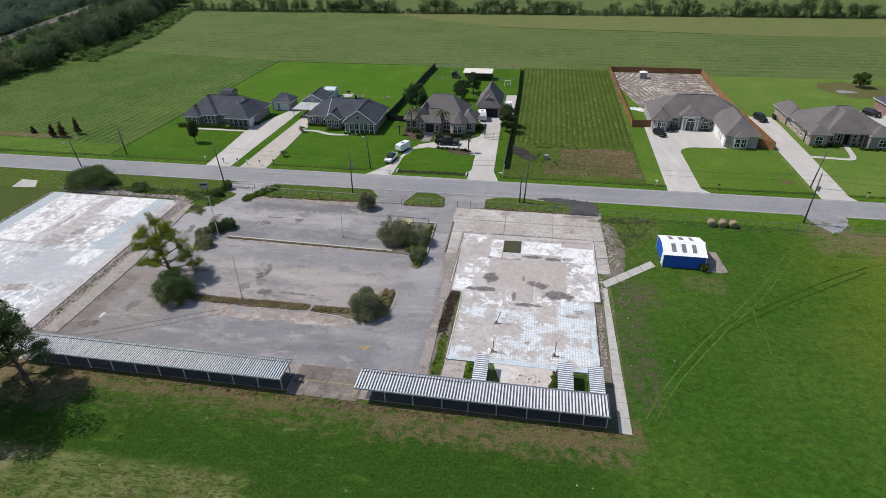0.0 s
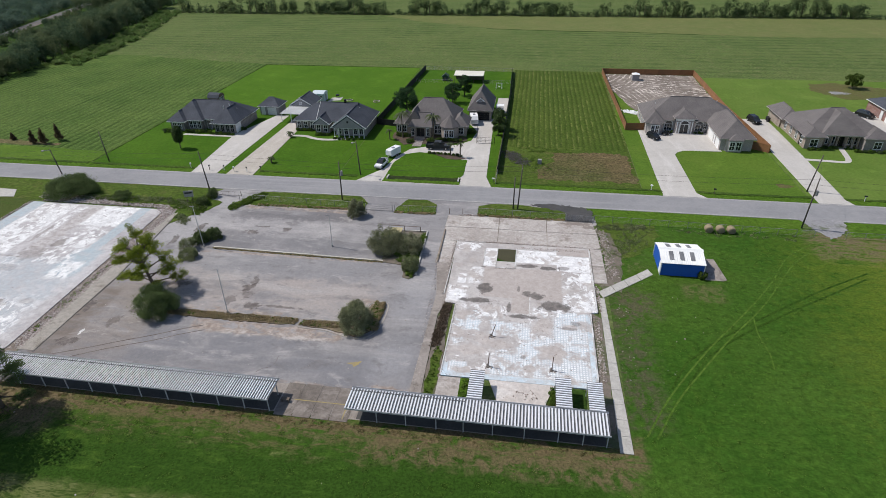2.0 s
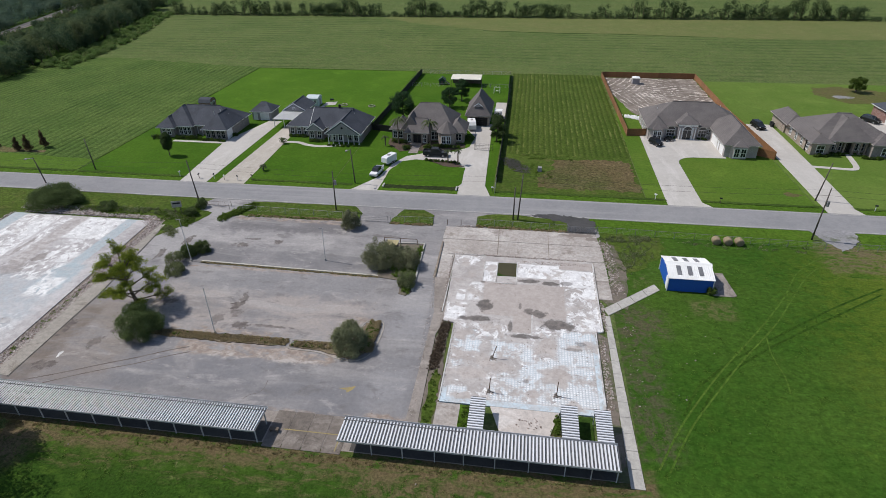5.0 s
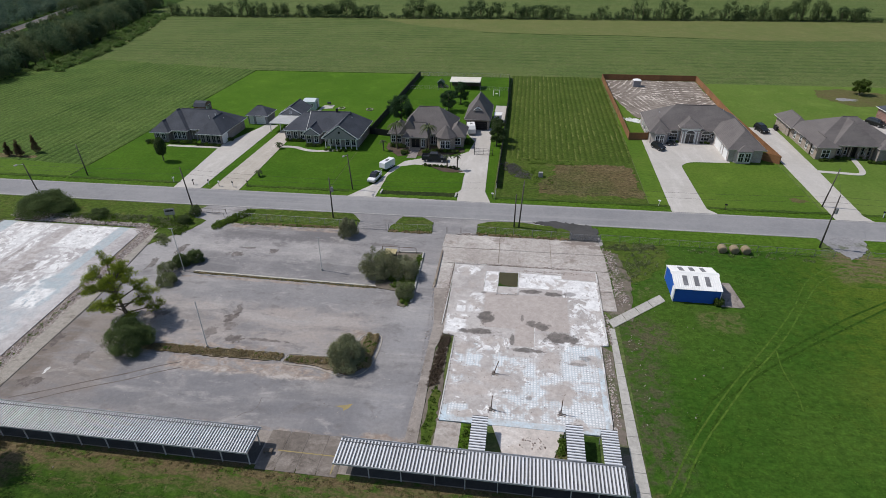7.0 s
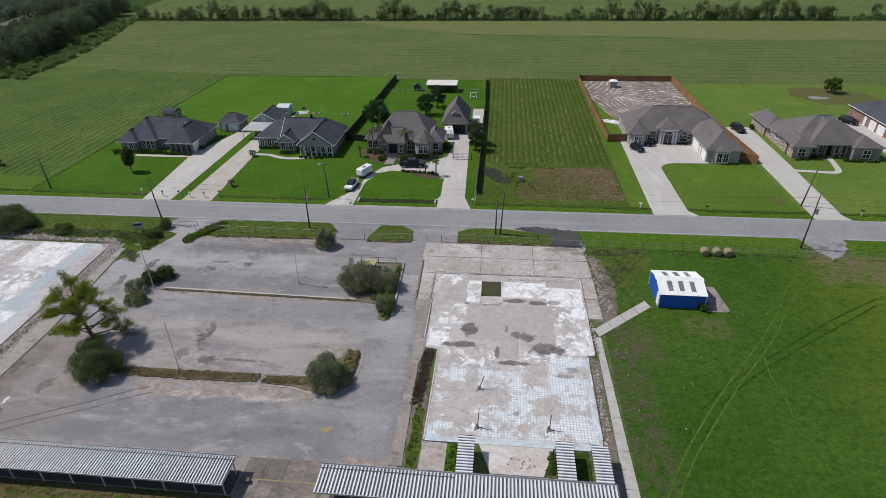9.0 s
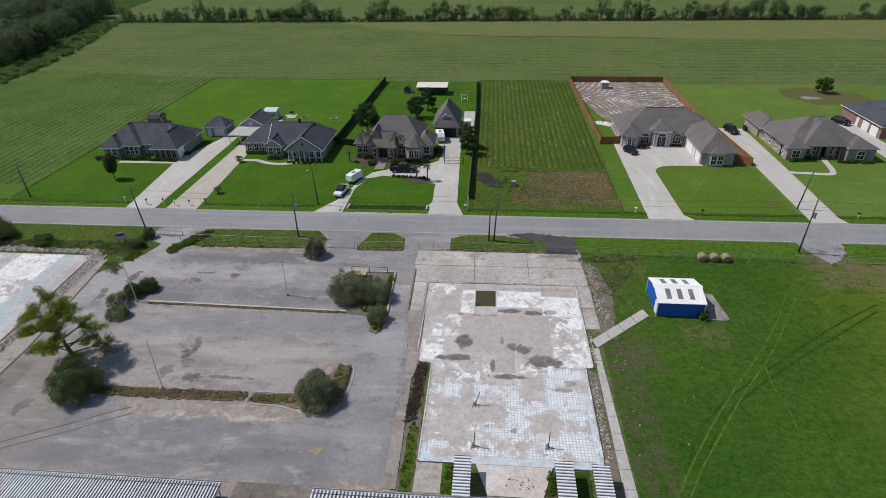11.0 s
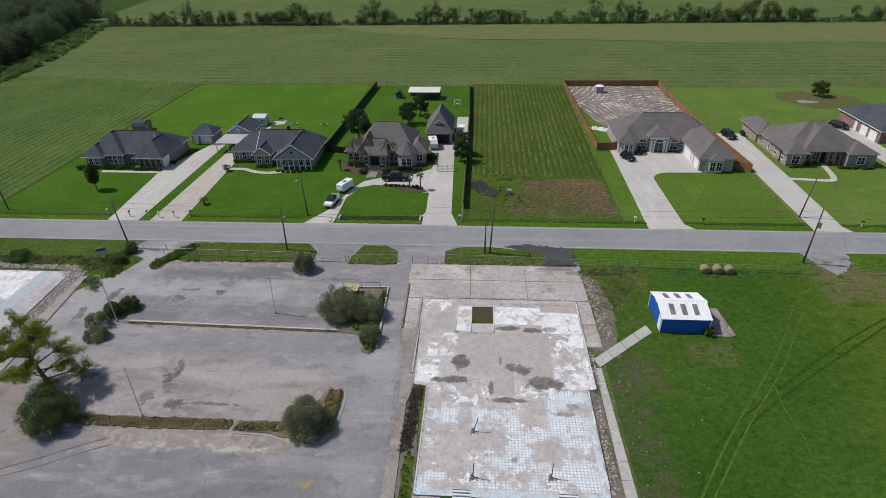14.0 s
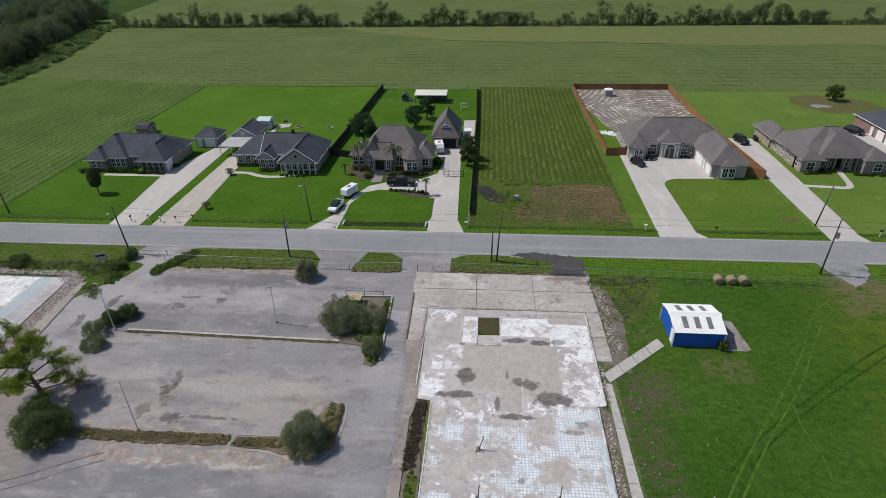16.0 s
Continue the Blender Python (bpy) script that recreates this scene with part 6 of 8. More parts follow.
B().prism(octa, -0.1, 3.0).ob("bay_wall", "brick_tan", h3)
octa = [(-15.9 + 2.75 * math.cos(math.radians(22.5 + 45 * k)), 114.6 + 2.75 * math.sin(math.radians(22.5 + 45 * k))) for k in range(8)]
B().add([(x, y, 2.9) for x, y in octa] + [(x, y, 3.05) for x, y in octa] + [(-15.9, 114.6, 5.6)],
        [(k, (k + 1) % 8, 8 + (k + 1) % 8, 8 + k) for k in range(8)] + [(8 + k, 8 + (k + 1) % 8, 16) for k in range(8)] + [tuple(range(7, -1, -1))]).ob("bay_roof", "roof_brown", h3)
for x in (-16.5, -15.3):
    opening(h3, "window", "s", x, 112.45, 0.9, 1.7, 0.6)
opening(h3, "door", "s", -23.2, 113.2, 1.8, 2.3, 0.05, "wood", "black", 1)
for x in (-25.2, -21.3):
    opening(h3, "window", "s", x, 113.2, 0.7, 1.8, 0.5)
    column(h3, x + 0.6, 112.9, 2.8, "brick_tan", 0.2)
for x in (-29.2, -27.8):
    opening(h3, "window", "s", x, 115.6, 0.9, 1.6, 0.6)
for x in (-19.6, -18.7):
    opening(h3, "window", "s", x, 115.4, 0.7, 1.9, 0.5)
opening(h3, "window", "s", -13.2, 115.0, 1.2, 1.5, 0.7)
B().box(-24.6, -22.0, 111.4, 113.1, 0, 0.28).ob("porch_step", "brick_tan", h3)
vent(h3, -17.6, 124.5, 6.2)
g3 = thing("detached_garage", "steep-roofed brown garage with a front dormer", "garage")
walls(g3, "brick_tan", -12.6, -6.6, 128.2, 140.0, 2.9)
add_roof(g3, "roof_brown", -12.6, -6.6, 128.0, 140.2, 2.95, 4.6, along="y", k0=3.0, k1=3.0)
B().box(-10.3, -8.9, 129.0, 131.0, 3.4, 5.1).ob("dormer_wall", "siding", g3)
add_roof(g3, "roof_brown", -10.3, -8.9, 128.9, 132.0, 5.1, 0.9, along="y", k0=0, k1=0, o=0.2, gable="siding")
opening(g3, "window", "s", -9.6, 129.0, 0.7, 1.0, 3.8)
# Door panels painted near black to read as an open, shaded garage.
garage_door(g3, "s", -9.6, 128.2, 5.0, 2.3, "deep_shade")
bp = thing("backyard_pavilion", "open pavilion with flat cream roof in the yard", "pavilion")
B().add([(-22, 166.5, 2.4), (-12.2, 166.5, 2.4), (-12.2, 171.8, 2.75), (-22, 171.8, 2.75), (-22, 166.5, 2.52), (-12.2, 166.5, 2.52), (-12.2, 171.8, 2.87), (-22, 171.8, 2.87)],
        [(0, 3, 2, 1), (4, 5, 6, 7), (0, 1, 5, 4), (1, 2, 6, 5), (2, 3, 7, 6), (3, 0, 4, 7)]).ob("roof", "cream", bp)
for x in (-21.7, -18.5, -15.4, -12.5):
    for y, z in ((166.8, 2.45), (171.5, 2.75)):
        B().box(x - 0.07, x + 0.07, y - 0.07, y + 0.07, 0, z).ob("post", "wood", bp)
B().box(-21.9, -12.3, 171.3, 171.5, 0, 2.6).ob("back_wall", "wood", bp)

# house with the wide forecourt
h4 = thing("house", "large grey brick house with brown hip roofs", "house")
walls(h4, "brick_pale", 33.0, 55.4, 124.6, 137.0, 3.0)
walls(h4, "brick_pale", 33.0, 36.9, 122.6, 126, 3.0)
walls(h4, "brick_pale", 48.1, 55.2, 112.2, 126, 3.0)
B().box(40.2, 44.4, 123.4, 125.5, -0.1, 3.9).ob("portal_wall", "brick_pale", h4)
add_roof(h4, "roof_brown", 33.0, 55.4, 124.4, 137.2, 3.1, 4.2)
add_roof(h4, "roof_brown", 32.9, 37.0, 122.3, 130, 3.08, 2.2)
add_roof(h4, "roof_brown", 48.0, 55.3, 112.0, 128, 3.09, 3.2)
add_roof(h4, "roof_brown", 39.9, 44.7, 123.3, 131.0, 3.95, 1.5, o=0.3)
for k in range(3):
    B().box(40.1 - 0.06 * k, 44.5 + 0.06 * k, 123.4 - 0.06 * k - 0.03, 123.4, 3.3 + 0.16 * k, 3.44 + 0.16 * k).ob("cornice", "white", h4)
bay = [(49.2, 112.3), (49.8, 111.2), (52.6, 111.2), (53.2, 112.3)]
B().prism(bay, -0.1, 2.9).ob("bay_wall", "brick_pale", h4)
B().add([(48.9, 112.4, 2.9), (49.6, 110.9, 2.9), (52.8, 110.9, 2.9), (53.5, 112.4, 2.9), (51.2, 112.4, 4.0)], [(0, 1, 4), (1, 2, 4), (2, 3, 4), (0, 3, 2, 1)]).ob("bay_roof", "roof_brown", h4)
for x in (50.5, 51.9):
    opening(h4, "window", "s", x, 111.2, 1.0, 1.9, 0.5)
for cx, cy, w in ((34.95, 121.6, 1.25),):
    B().prism([(cx - w - 0.6, cy + 1.1), (cx - w + 0.25, cy), (cx + w - 0.25, cy), (cx + w + 0.6, cy + 1.1)], -0.1, 2.9).ob("bay_wall", "brick_pale", h4)
    B().add([(cx - w - 0.9, cy + 1.2, 2.9), (cx - w, cy - 0.35, 2.9), (cx + w, cy - 0.35, 2.9), (cx + w + 0.9, cy + 1.2, 2.9), (cx, cy + 1.6, 4.3)], [(0, 1, 4), (1, 2, 4), (2, 3, 4), (0, 3, 2, 1)]).ob("bay_roof", "roof_brown", h4)
    opening(h4, "window", "s", cx - 0.5, cy, 0.75, 1.9, 0.5)
    opening(h4, "window", "s", cx + 0.5, cy, 0.75, 1.9, 0.5)
for x in (38.7, 46.2):
    opening(h4, "window", "s", x, 124.6, 1.8, 1.5, 0.45, arch=True, bars=2)
opening(h4, "window", "s", 47.6, 124.6, 0.8, 1.2, 1.0)
opening(h4, "door", "s", 42.3, 123.4, 1.9, 2.3, 0.05, "white", "glass", 1, arch=True)
for x in (40.5, 41.1, 43.5, 44.1):
    column(h4, x, 123.1, 3.0, "white", 0.13)
garage_door(h4, "w", 120.4, 48.1, 4.6, 2.3)
garage_door(h4, "w", 114.4, 48.1, 2.8, 2.3)
opening(h4, "door", "w", 117.0, 48.1, 0.9, 2.0, 0.05, "white", "white", 0)
for y in (133.5, 130.5, 127.5):
    opening(h4, "window", "w", y, 33.0, 0.9, 1.5, 0.8)
for x, y, z in ((36, 131, 5.2), (44, 134, 6.0), (51, 131, 6.2)):
    vent(h4, x, y, z)
h5 = thing("house", "grey-brown brick house with a recessed arched porch", "house")
walls(h5, "brick_tan", 67.8, 85.5, 118.2, 131.5, 3.0)
walls(h5, "brick_tan", 67.8, 71.6, 115.6, 119, 3.0)
walls(h5, "brick", 80.4, 86.2, 115.2, 119, 3.0)
walls(h5, "brick_tan", 67.4, 71.5, 131, 139.5, 2.8)
add_roof(h5, "roof_brown", 67.6, 85.8, 117.0, 132, 3.1, 4.3)
add_roof(h5, "roof_brown", 67.6, 71.8, 115.4, 124, 3.08, 1.5)
add_roof(h5, "roof_brown", 80.6, 86.2, 115.4, 123, 3.08, 1.6)
add_roof(h5, "roof_brown", 67.2, 71.7, 129.0, 139.7, 2.9, 2.0)
add_roof(h5, "roof_brown", 71.6, 80.8, 116.6, 128.5, 3.3, 4.0)
for x in (69.7,):
    opening(h5, "window", "s", x, 115.6, 1.5, 1.6, 0.7)
opening(h5, "window", "s", 83.2, 115.2, 1.5, 1.6, 0.7)
for x in (73.3, 74.7, 78.3, 79.6):
    opening(h5, "window", "s", x, 118.2, 0.9, 1.7, 0.6, arch=True)
opening(h5, "door", "s", 76.4, 118.2, 1.6, 2.3, 0.05, "wood", "black", 1, arch=True)
for x in (72.6, 74.0, 75.4, 77.4, 78.9, 80.0):
    column(h5, x, 117.2, 3.1, "brick_tan", 0.22)
for y in (128, 124.5, 121, 117.6):
    opening(h5, "window", "w", y, 67.8, 0.9, 1.5, 0.8)
garage_door(h5, "w", 135, 67.4, 5.0, 2.2, "brick_tan")
h6 = thing("house", "red brick house with dark grey hip roof", "house")
walls(h6, "brick_red", 95.8, 117, 130.4, 148.6, 3.0)
add_roof(h6, "roof_dark", 95.8, 117, 130.4, 148.6, 3.1, 4.6, k0=8, k1=8)
garage_door(h6, "w", 133.0, 95.7, 3.0, 2.3)
garage_door(h6, "w", 136.8, 95.7, 2.8, 2.3)
opening(h6, "door", "w", 140.4, 95.7, 1.0, 2.1, 0.05, "white", "white", 0)
opening(h6, "window", "s", 98.5, 130.6, 1.5, 1.6, 0.7)
opening(h6, "window", "s", 102.5, 130.6, 1.5, 1.6, 0.7)
vent(h6, 101.5, 139.5, 6.0)
B().box(104.4, 105.4, 140.4, 141.4, 5, 8.2).ob("chimney", "brick_red", h6)

# blue shed
sh = thing("metal_shed", "blue metal shed with ribbed white roof", "shed")
B().side([(55.6, -0.05), (61.6, -0.05), (61.6, 2.3), (58.7, 3.08), (55.6, 2.3)], 0, 6.3).ob("wall", "blue", sh).matrix_basis = Matrix(((0, 1, 0, 25.35), (1, 0, 0, 0), (0, 0, 1, 0), (0, 0, 0, 1)))
for y0, z0, y1, z1 in ((55.4, 2.28, 58.7, 3.14), (61.85, 2.28, 58.7, 3.14)):
    r = B().add([(25.2, y0, z0), (31.8, y0, z0), (31.8, y1, z1), (25.2, y1, z1), (25.2, y0, z0 + 0.05), (31.8, y0, z0 + 0.05), (31.8, y1, z1 + 0.05), (25.2, y1, z1 + 0.05)],
                [(0, 3, 2, 1), (4, 5, 6, 7), (0, 1, 5, 4), (1, 2, 6, 5), (2, 3, 7, 6), (3, 0, 4, 7)] if y0 < 58 else [(1, 2, 3, 0), (7, 6, 5, 4), (4, 5, 1, 0), (5, 6, 2, 1), (6, 7, 3, 2), (7, 4, 0, 3)]).ob("roof_sheet", "white", sh)
    for k in range(23):
        x = 25.25 + 6.5 * k / 22
        B().add([(x - 0.04, y0, z0 + 0.05), (x + 0.04, y0, z0 + 0.05), (x + 0.04, y1, z1 + 0.05), (x - 0.04, y1, z1 + 0.05), (x, y0, z0 + 0.10), (x, y1, z1 + 0.10)],
                [(0, 4, 5, 3), (4, 1, 2, 5), (0, 1, 4), (2, 3, 5)]).ob("rib", "white", r)
    for x in (26.9, 28.45, 30.0):
        f0, f1 = 0.24, 0.78
        q = lambda f, dz: (y0 + (y1 - y0) * f, z0 + (z1 - z0) * f + dz)
        B().add([(x - 0.32, *q(f0, 0.115)), (x + 0.32, *q(f0, 0.115)), (x + 0.32, *q(f1, 0.115)), (x - 0.32, *q(f1, 0.115)),
                 (x - 0.32, *q(f0, 0.0)), (x + 0.32, *q(f0, 0.0)), (x + 0.32, *q(f1, 0.0)), (x - 0.32, *q(f1, 0.0))],
                [(0, 1, 2, 3), (0, 4, 5, 1), (1, 5, 6, 2), (2, 6, 7, 3), (3, 7, 4, 0)]).ob("skylight", "skylight", r)
B().add([(25.1, 58.25, 3.06), (31.9, 58.25, 3.06), (31.9, 58.7, 3.25), (25.1, 58.7, 3.25), (31.9, 59.15, 3.06), (25.1, 59.15, 3.06)], [(0, 1, 2, 3), (3, 2, 4, 5), (0, 3, 5), (1, 4, 2), (0, 5, 4, 1)]).ob("ridge_cap", "white", sh)
for x, y in ((25.3, 55.56), (25.3, 61.6), (31.7, 55.56), (31.7, 61.6)):
    B().box(x - 0.05, x + 0.05, y - 0.05, y + 0.05, 0, 2.3).ob("corner_trim", "white", sh)
B().box(25.29, 25.4, 55.9, 56.9, 0.05, 2.0).ob("door", "white", sh, "white metal door")

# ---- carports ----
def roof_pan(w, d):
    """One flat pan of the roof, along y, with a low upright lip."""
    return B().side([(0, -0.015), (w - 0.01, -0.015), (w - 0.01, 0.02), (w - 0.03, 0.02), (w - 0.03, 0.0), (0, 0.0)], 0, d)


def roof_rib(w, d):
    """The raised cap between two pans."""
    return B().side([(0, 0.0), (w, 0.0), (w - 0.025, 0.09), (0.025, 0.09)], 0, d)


def carport(label, x0, x1, y0, y1, z, posts, pitch=0.36):
    o = thing("carport", label, "carport", group="carports")
    n = round((x1 - x0) / pitch)
    w = (x1 - x0) / n
    first = roof_pan(w, y1 - y0).ob("roof_pan", "steel_dark", o)
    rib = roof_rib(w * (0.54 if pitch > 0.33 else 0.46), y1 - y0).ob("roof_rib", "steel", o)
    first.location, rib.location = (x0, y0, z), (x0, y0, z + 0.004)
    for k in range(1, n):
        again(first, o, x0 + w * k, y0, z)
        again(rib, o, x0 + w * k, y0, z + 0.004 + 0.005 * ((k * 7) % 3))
    B().box(x0, x1, y0 - 0.05, y0 - 0.003, z - 0.14, z + 0.07).ob("front_fascia", "post", o)
    g = B().box(x0, x1, y1 + 0.003, y1 + 0.02, z - 0.1, z + 0.1).box(x0, x1, y1 + 0.02, y1 + 0.2, z - 0.1, z - 0.08).box(x0, x1, y1 + 0.2, y1 + 0.22, z - 0.1, z + 0.12)
    g.ob("gutter", "post", o)
    end = y1 - 0.42
    B().box(x0, x1 if x1 < -20 else -1.3, end, end + 0.06, z + 0.10, z + 0.17).ob("cable_tray", "steel_dark", o)
    for y in (y0 + 0.35, y1 - 0.35):
        B().box(x0 + 0.1, x1 - 0.1, y - 0.05, y + 0.05, z - 0.16, z - 0.02).ob("beam", "post", o)
    for x in posts:
        for y in (y0 + 0.35, y1 - 0.35):
            B().box(x - 0.05, x + 0.05, y - 0.05, y + 0.05, 0, z - 0.14).ob("post", "post", o)
        B().box(x - 0.04, x + 0.04, y0 + 0.3, y1 - 0.3, z - 0.12, z - 0.03).ob("rafter", "post", o)
    return o


carport("long galvanised carport with a ribbed metal roof", -59.6, -23.3, 20.2, 23.4, 2.15, [-58.9, -55.8, -52.4, -49.3, -46.1, -42.8, -39.6, -36.2, -33.0, -29.8, -26.6, -23.6], 0.31)
carport("long galvanised carport joined to small canopies", -14.4, 14.3, 20.2, 23.3, 2.15, [-10.9, -7.6, -4.2, -1.2, 2.0, 5.4, 9.0, 11.6, 14.1])
for x0, x1, y1 in ((-1.2, 0.5, 28.2), (8.7, 10.5, 28.2), (12.3, 14.0, 28.0)):
    o = thing("canopy", "small galvanised canopy between carport and slab", "canopy", group="canopies")
    n = 13
    d = (y1 - 23.55) / n
    first = roof_pan(d, x1 - x0).ob("roof_pan", "steel_dark", o)
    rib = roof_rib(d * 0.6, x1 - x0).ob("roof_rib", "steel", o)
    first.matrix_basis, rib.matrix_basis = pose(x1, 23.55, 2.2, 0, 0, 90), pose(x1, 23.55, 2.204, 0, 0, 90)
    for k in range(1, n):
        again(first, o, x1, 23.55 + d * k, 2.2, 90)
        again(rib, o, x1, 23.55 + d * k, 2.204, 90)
    B().box(x0 + 0.02, x0 + 0.08, 23.6, y1, 2.06, 2.18).box(x1 - 0.08, x1 - 0.02, 23.6, y1, 2.06, 2.18).ob("beam", "post", o)
    for x in (x0 + 0.08, x1 - 0.08):
        B().box(x - 0.04, x + 0.04, y1 - 0.3, y1 - 0.22, 0, 2.08).ob("post", "post", o)
o = thing("bench", "low wooden bench beside the carport", "bench", (-22.3, 22.2, 0.05))
B().box(-0.5, 0.5, -0.22, 0.22, 0.38, 0.46).ob("seat", "wood", o)
B().box(-0.45, -0.36, -0.2, 0.2, 0, 0.38).ob("leg", "wood", o)
B().box(0.36, 0.45, -0.2, 0.2, 0, 0.38).ob("leg", "wood", o)


# ---- vehicles ----
def wheels(o, xs, half, r=0.38):
    for x in xs:
        for s in (-1, 1):
            y = s * half
            t = B().tube((x, y - 0.12, r), (x, y + 0.12, r), r, r, 14).ob("wheel", "rubber", o)
            B().tube((x, y + s * 0.10, r), (x, y + s * 0.135, r), r * 0.6, r * 0.55, 10).ob("rim", "rim", t)


def pickup(label, at, turn, paint, top=None):
    o = thing("pickup_truck", label, "truck", at, turn)
    B().side([(-2.85, 0.45), (2.75, 0.45), (2.85, 0.75), (2.75, 1.08), (1.3, 1.18), (-2.85, 1.14)], -0.98, 0.98, 0.05).ob("body", paint, o)
    B().side([(1.45, 1.16), (0.75, 1.86), (-0.95, 1.9), (-1.2, 1.14)], -0.9, 0.9, 0.14).ob("cab", "glass", o)
    B().side([(0.72, 1.84), (0.6, 1.93), (-0.85, 1.96), (-0.97, 1.86)], -0.79, 0.79, 0.03).ob("cab_roof", top or paint, o)
    B().box(-2.75, -1.3, -0.85, 0.85, 1.10, 1.15).ob("bed_floor", "black", o)
    for y in (-0.95, 0.87):
        B().box(-2.85, -1.25, y, y + 0.08, 1.12, 1.38).ob("bed_side", paint, o)
    B().box(-2.88, -2.8, -0.9, 0.9, 0.8, 1.36).ob("tailgate", paint, o)
    B().box(2.78, 2.92, -0.95, 0.95, 0.45, 0.68).ob("bumper", "rim", o)
    for y in (-0.78, 0.5):
        B().box(2.7, 2.88, y, y + 0.28, 0.78, 0.98).ob("headlight", "white", o)
    wheels(o, (-1.75, 1.8), 0.88)
    return o


def suv(label, at, turn, paint):
    o = thing("car", label, "car", at, turn)
    B().side([(-2.35, 0.4), (2.3, 0.4), (2.4, 0.7), (2.25, 0.98), (1.1, 1.08), (-2.3, 1.1)], -0.92, 0.92, 0.05).ob("body", paint, o)
    B().side([(1.3, 1.05), (0.55, 1.62), (-1.9, 1.66), (-2.25, 1.08)], -0.85, 0.85, 0.15).ob("cabin", "glass", o)
    B().side([(0.5, 1.60), (0.4, 1.70), (-1.75, 1.74), (-1.9, 1.64)], -0.72, 0.72, 0.03).ob("roof", paint, o)
    for y in (-0.75, 0.5):
        B().box(2.2, 2.4, y, y + 0.25, 0.68, 0.86).ob("headlight", "white", o)
    wheels(o, (-1.45, 1.45), 0.82, 0.35)
    return o


pickup("white pickup truck towing a trailer on the drive", (-28.5, 93.4, 0.09), 262, "car_white", "black").scale = (0.80, 0.84, 0.84)
pickup("dark pickup truck parked before the house", (-17.4, 105.4, 0.09), 2, "car_grey")
suv("black car parked at the end of a driveway", (62.3, 134.2, 0.09), 280, "black")
suv("black car parked beside the red brick house", (92.6, 141.9, 0.09), 300, "black")
suv("small black car parked on the forecourt", (34.3, 118.6, 0.09), 300, "black").scale = (0.78, 0.85, 0.9)
o = thing("box_trailer", "white enclosed box trailer behind a pickup", "trailer", (-27.2, 100.0, 0.09), 246)
B().side([(-2.3, 0.45), (2.0, 0.45), (2.5, 0.9), (2.4, 2.25), (2.1, 2.4), (-2.3, 2.4)], -1.0, 1.0, 0.04).ob("box", "car_white", o)
B().tube((2.2, 0, 0.5), (3.5, 0, 0.5), 0.06).ob("tow_bar", "post", o)
B().box(-2.34, -2.28, -0.9, 0.9, 0.55, 2.3).ob("rear_door", "white", o)
B().box(-0.4, 0.6, -0.35, 0.35, 2.4, 2.52).ob("roof_vent", "skylight", o)
wheels(o, (-0.9, 0.0), 1.0, 0.33)
bpy.data.objects["box_trailer"].scale = (0.80, 0.78, 0.80)
o = thing("camper_trailer", "small white camper trailer before the garage", "trailer", (-11.0, 125.6, 0.09), 100)
B().side([(-2.2, 0.5), (2.0, 0.5), (2.3, 1.2), (1.8, 2.3), (-1.6, 2.4), (-2.3, 1.6)], -1.05, 1.05, 0.1).ob("body", "white", o)
B().box(-0.8, 0.6, -1.08, 1.08, 1.3, 1.9).ob("window", "glass", o)
B().box(-0.4, 0.3, -0.3, 0.3, 2.36, 2.55).ob("roof_vent", "siding", o)
B().tube((2.0, 0, 0.55), (3.0, 0, 0.5), 0.06).ob("tow_bar", "post", o)
wheels(o, (-0.2,), 0.98, 0.33)
o = thing("quad_bike", "small dark quad bike beside the front door", "quad bike", (37.8, 121.6, 0.09), 10)
B().side([(-0.9, 0.45), (0.9, 0.45), (0.8, 0.8), (0.2, 0.75), (-0.8, 0.85)], -0.35, 0.35, 0.1).ob("body", "black", o)
B().box(-0.5, 0.2, -0.2, 0.2, 0.8, 0.92).ob("seat", "rubber", o)
B().tube((0.45, -0.4, 1.05), (0.45, 0.4, 1.05), 0.03).ob("handlebar", "rubber", o)
wheels(o, (-0.65, 0.65), 0.5, 0.3)
o = thing("patio_table", "white square patio table on the terrace", "table", (-4.7, 136.0, 0.09))
B().box(-1.1, 1.1, -1.2, 1.2, 1.9, 2.0).ob("tabletop", "white", o)
for x, y in ((-0.9, -1), (0.9, -1), (-0.9, 1), (0.9, 1)):
    B().tube((x, y, 0), (x, y, 1.9), 0.05).ob("leg", "white", o)
for x, y, s in ((36.6, 175.2, 1), ):
    o = thing("garden_shed", "small grey shed in the dirt yard", "shed", (x + 1, y + 1, 0.05))
    B().box(-1.1, 1.1, -1.1, 1.1, 0, 1.9).ob("wall", "siding", o)
    add_roof(o, "white", -1.1, 1.1, -1.1, 1.1, 1.95, 0.5, o=0.12, cap=False)
for k, (x, y) in enumerate(((66.3, 136.4), (66.2, 135.2), (94.2, 141.8))):
    o = thing("wheeled_bin", "dark wheeled rubbish bin beside a driveway", "rubbish bin", (x, y, 0.09), 20 * k, "wheeled bins")
    B().side([(-0.28, 0), (0.28, 0), (0.34, 1.0), (-0.34, 1.0)], -0.3, 0.3).ob("body", "rubber", o)
    B().box(-0.37, 0.37, -0.33, 0.33, 1.0, 1.07).ob("lid", "rubber", o)

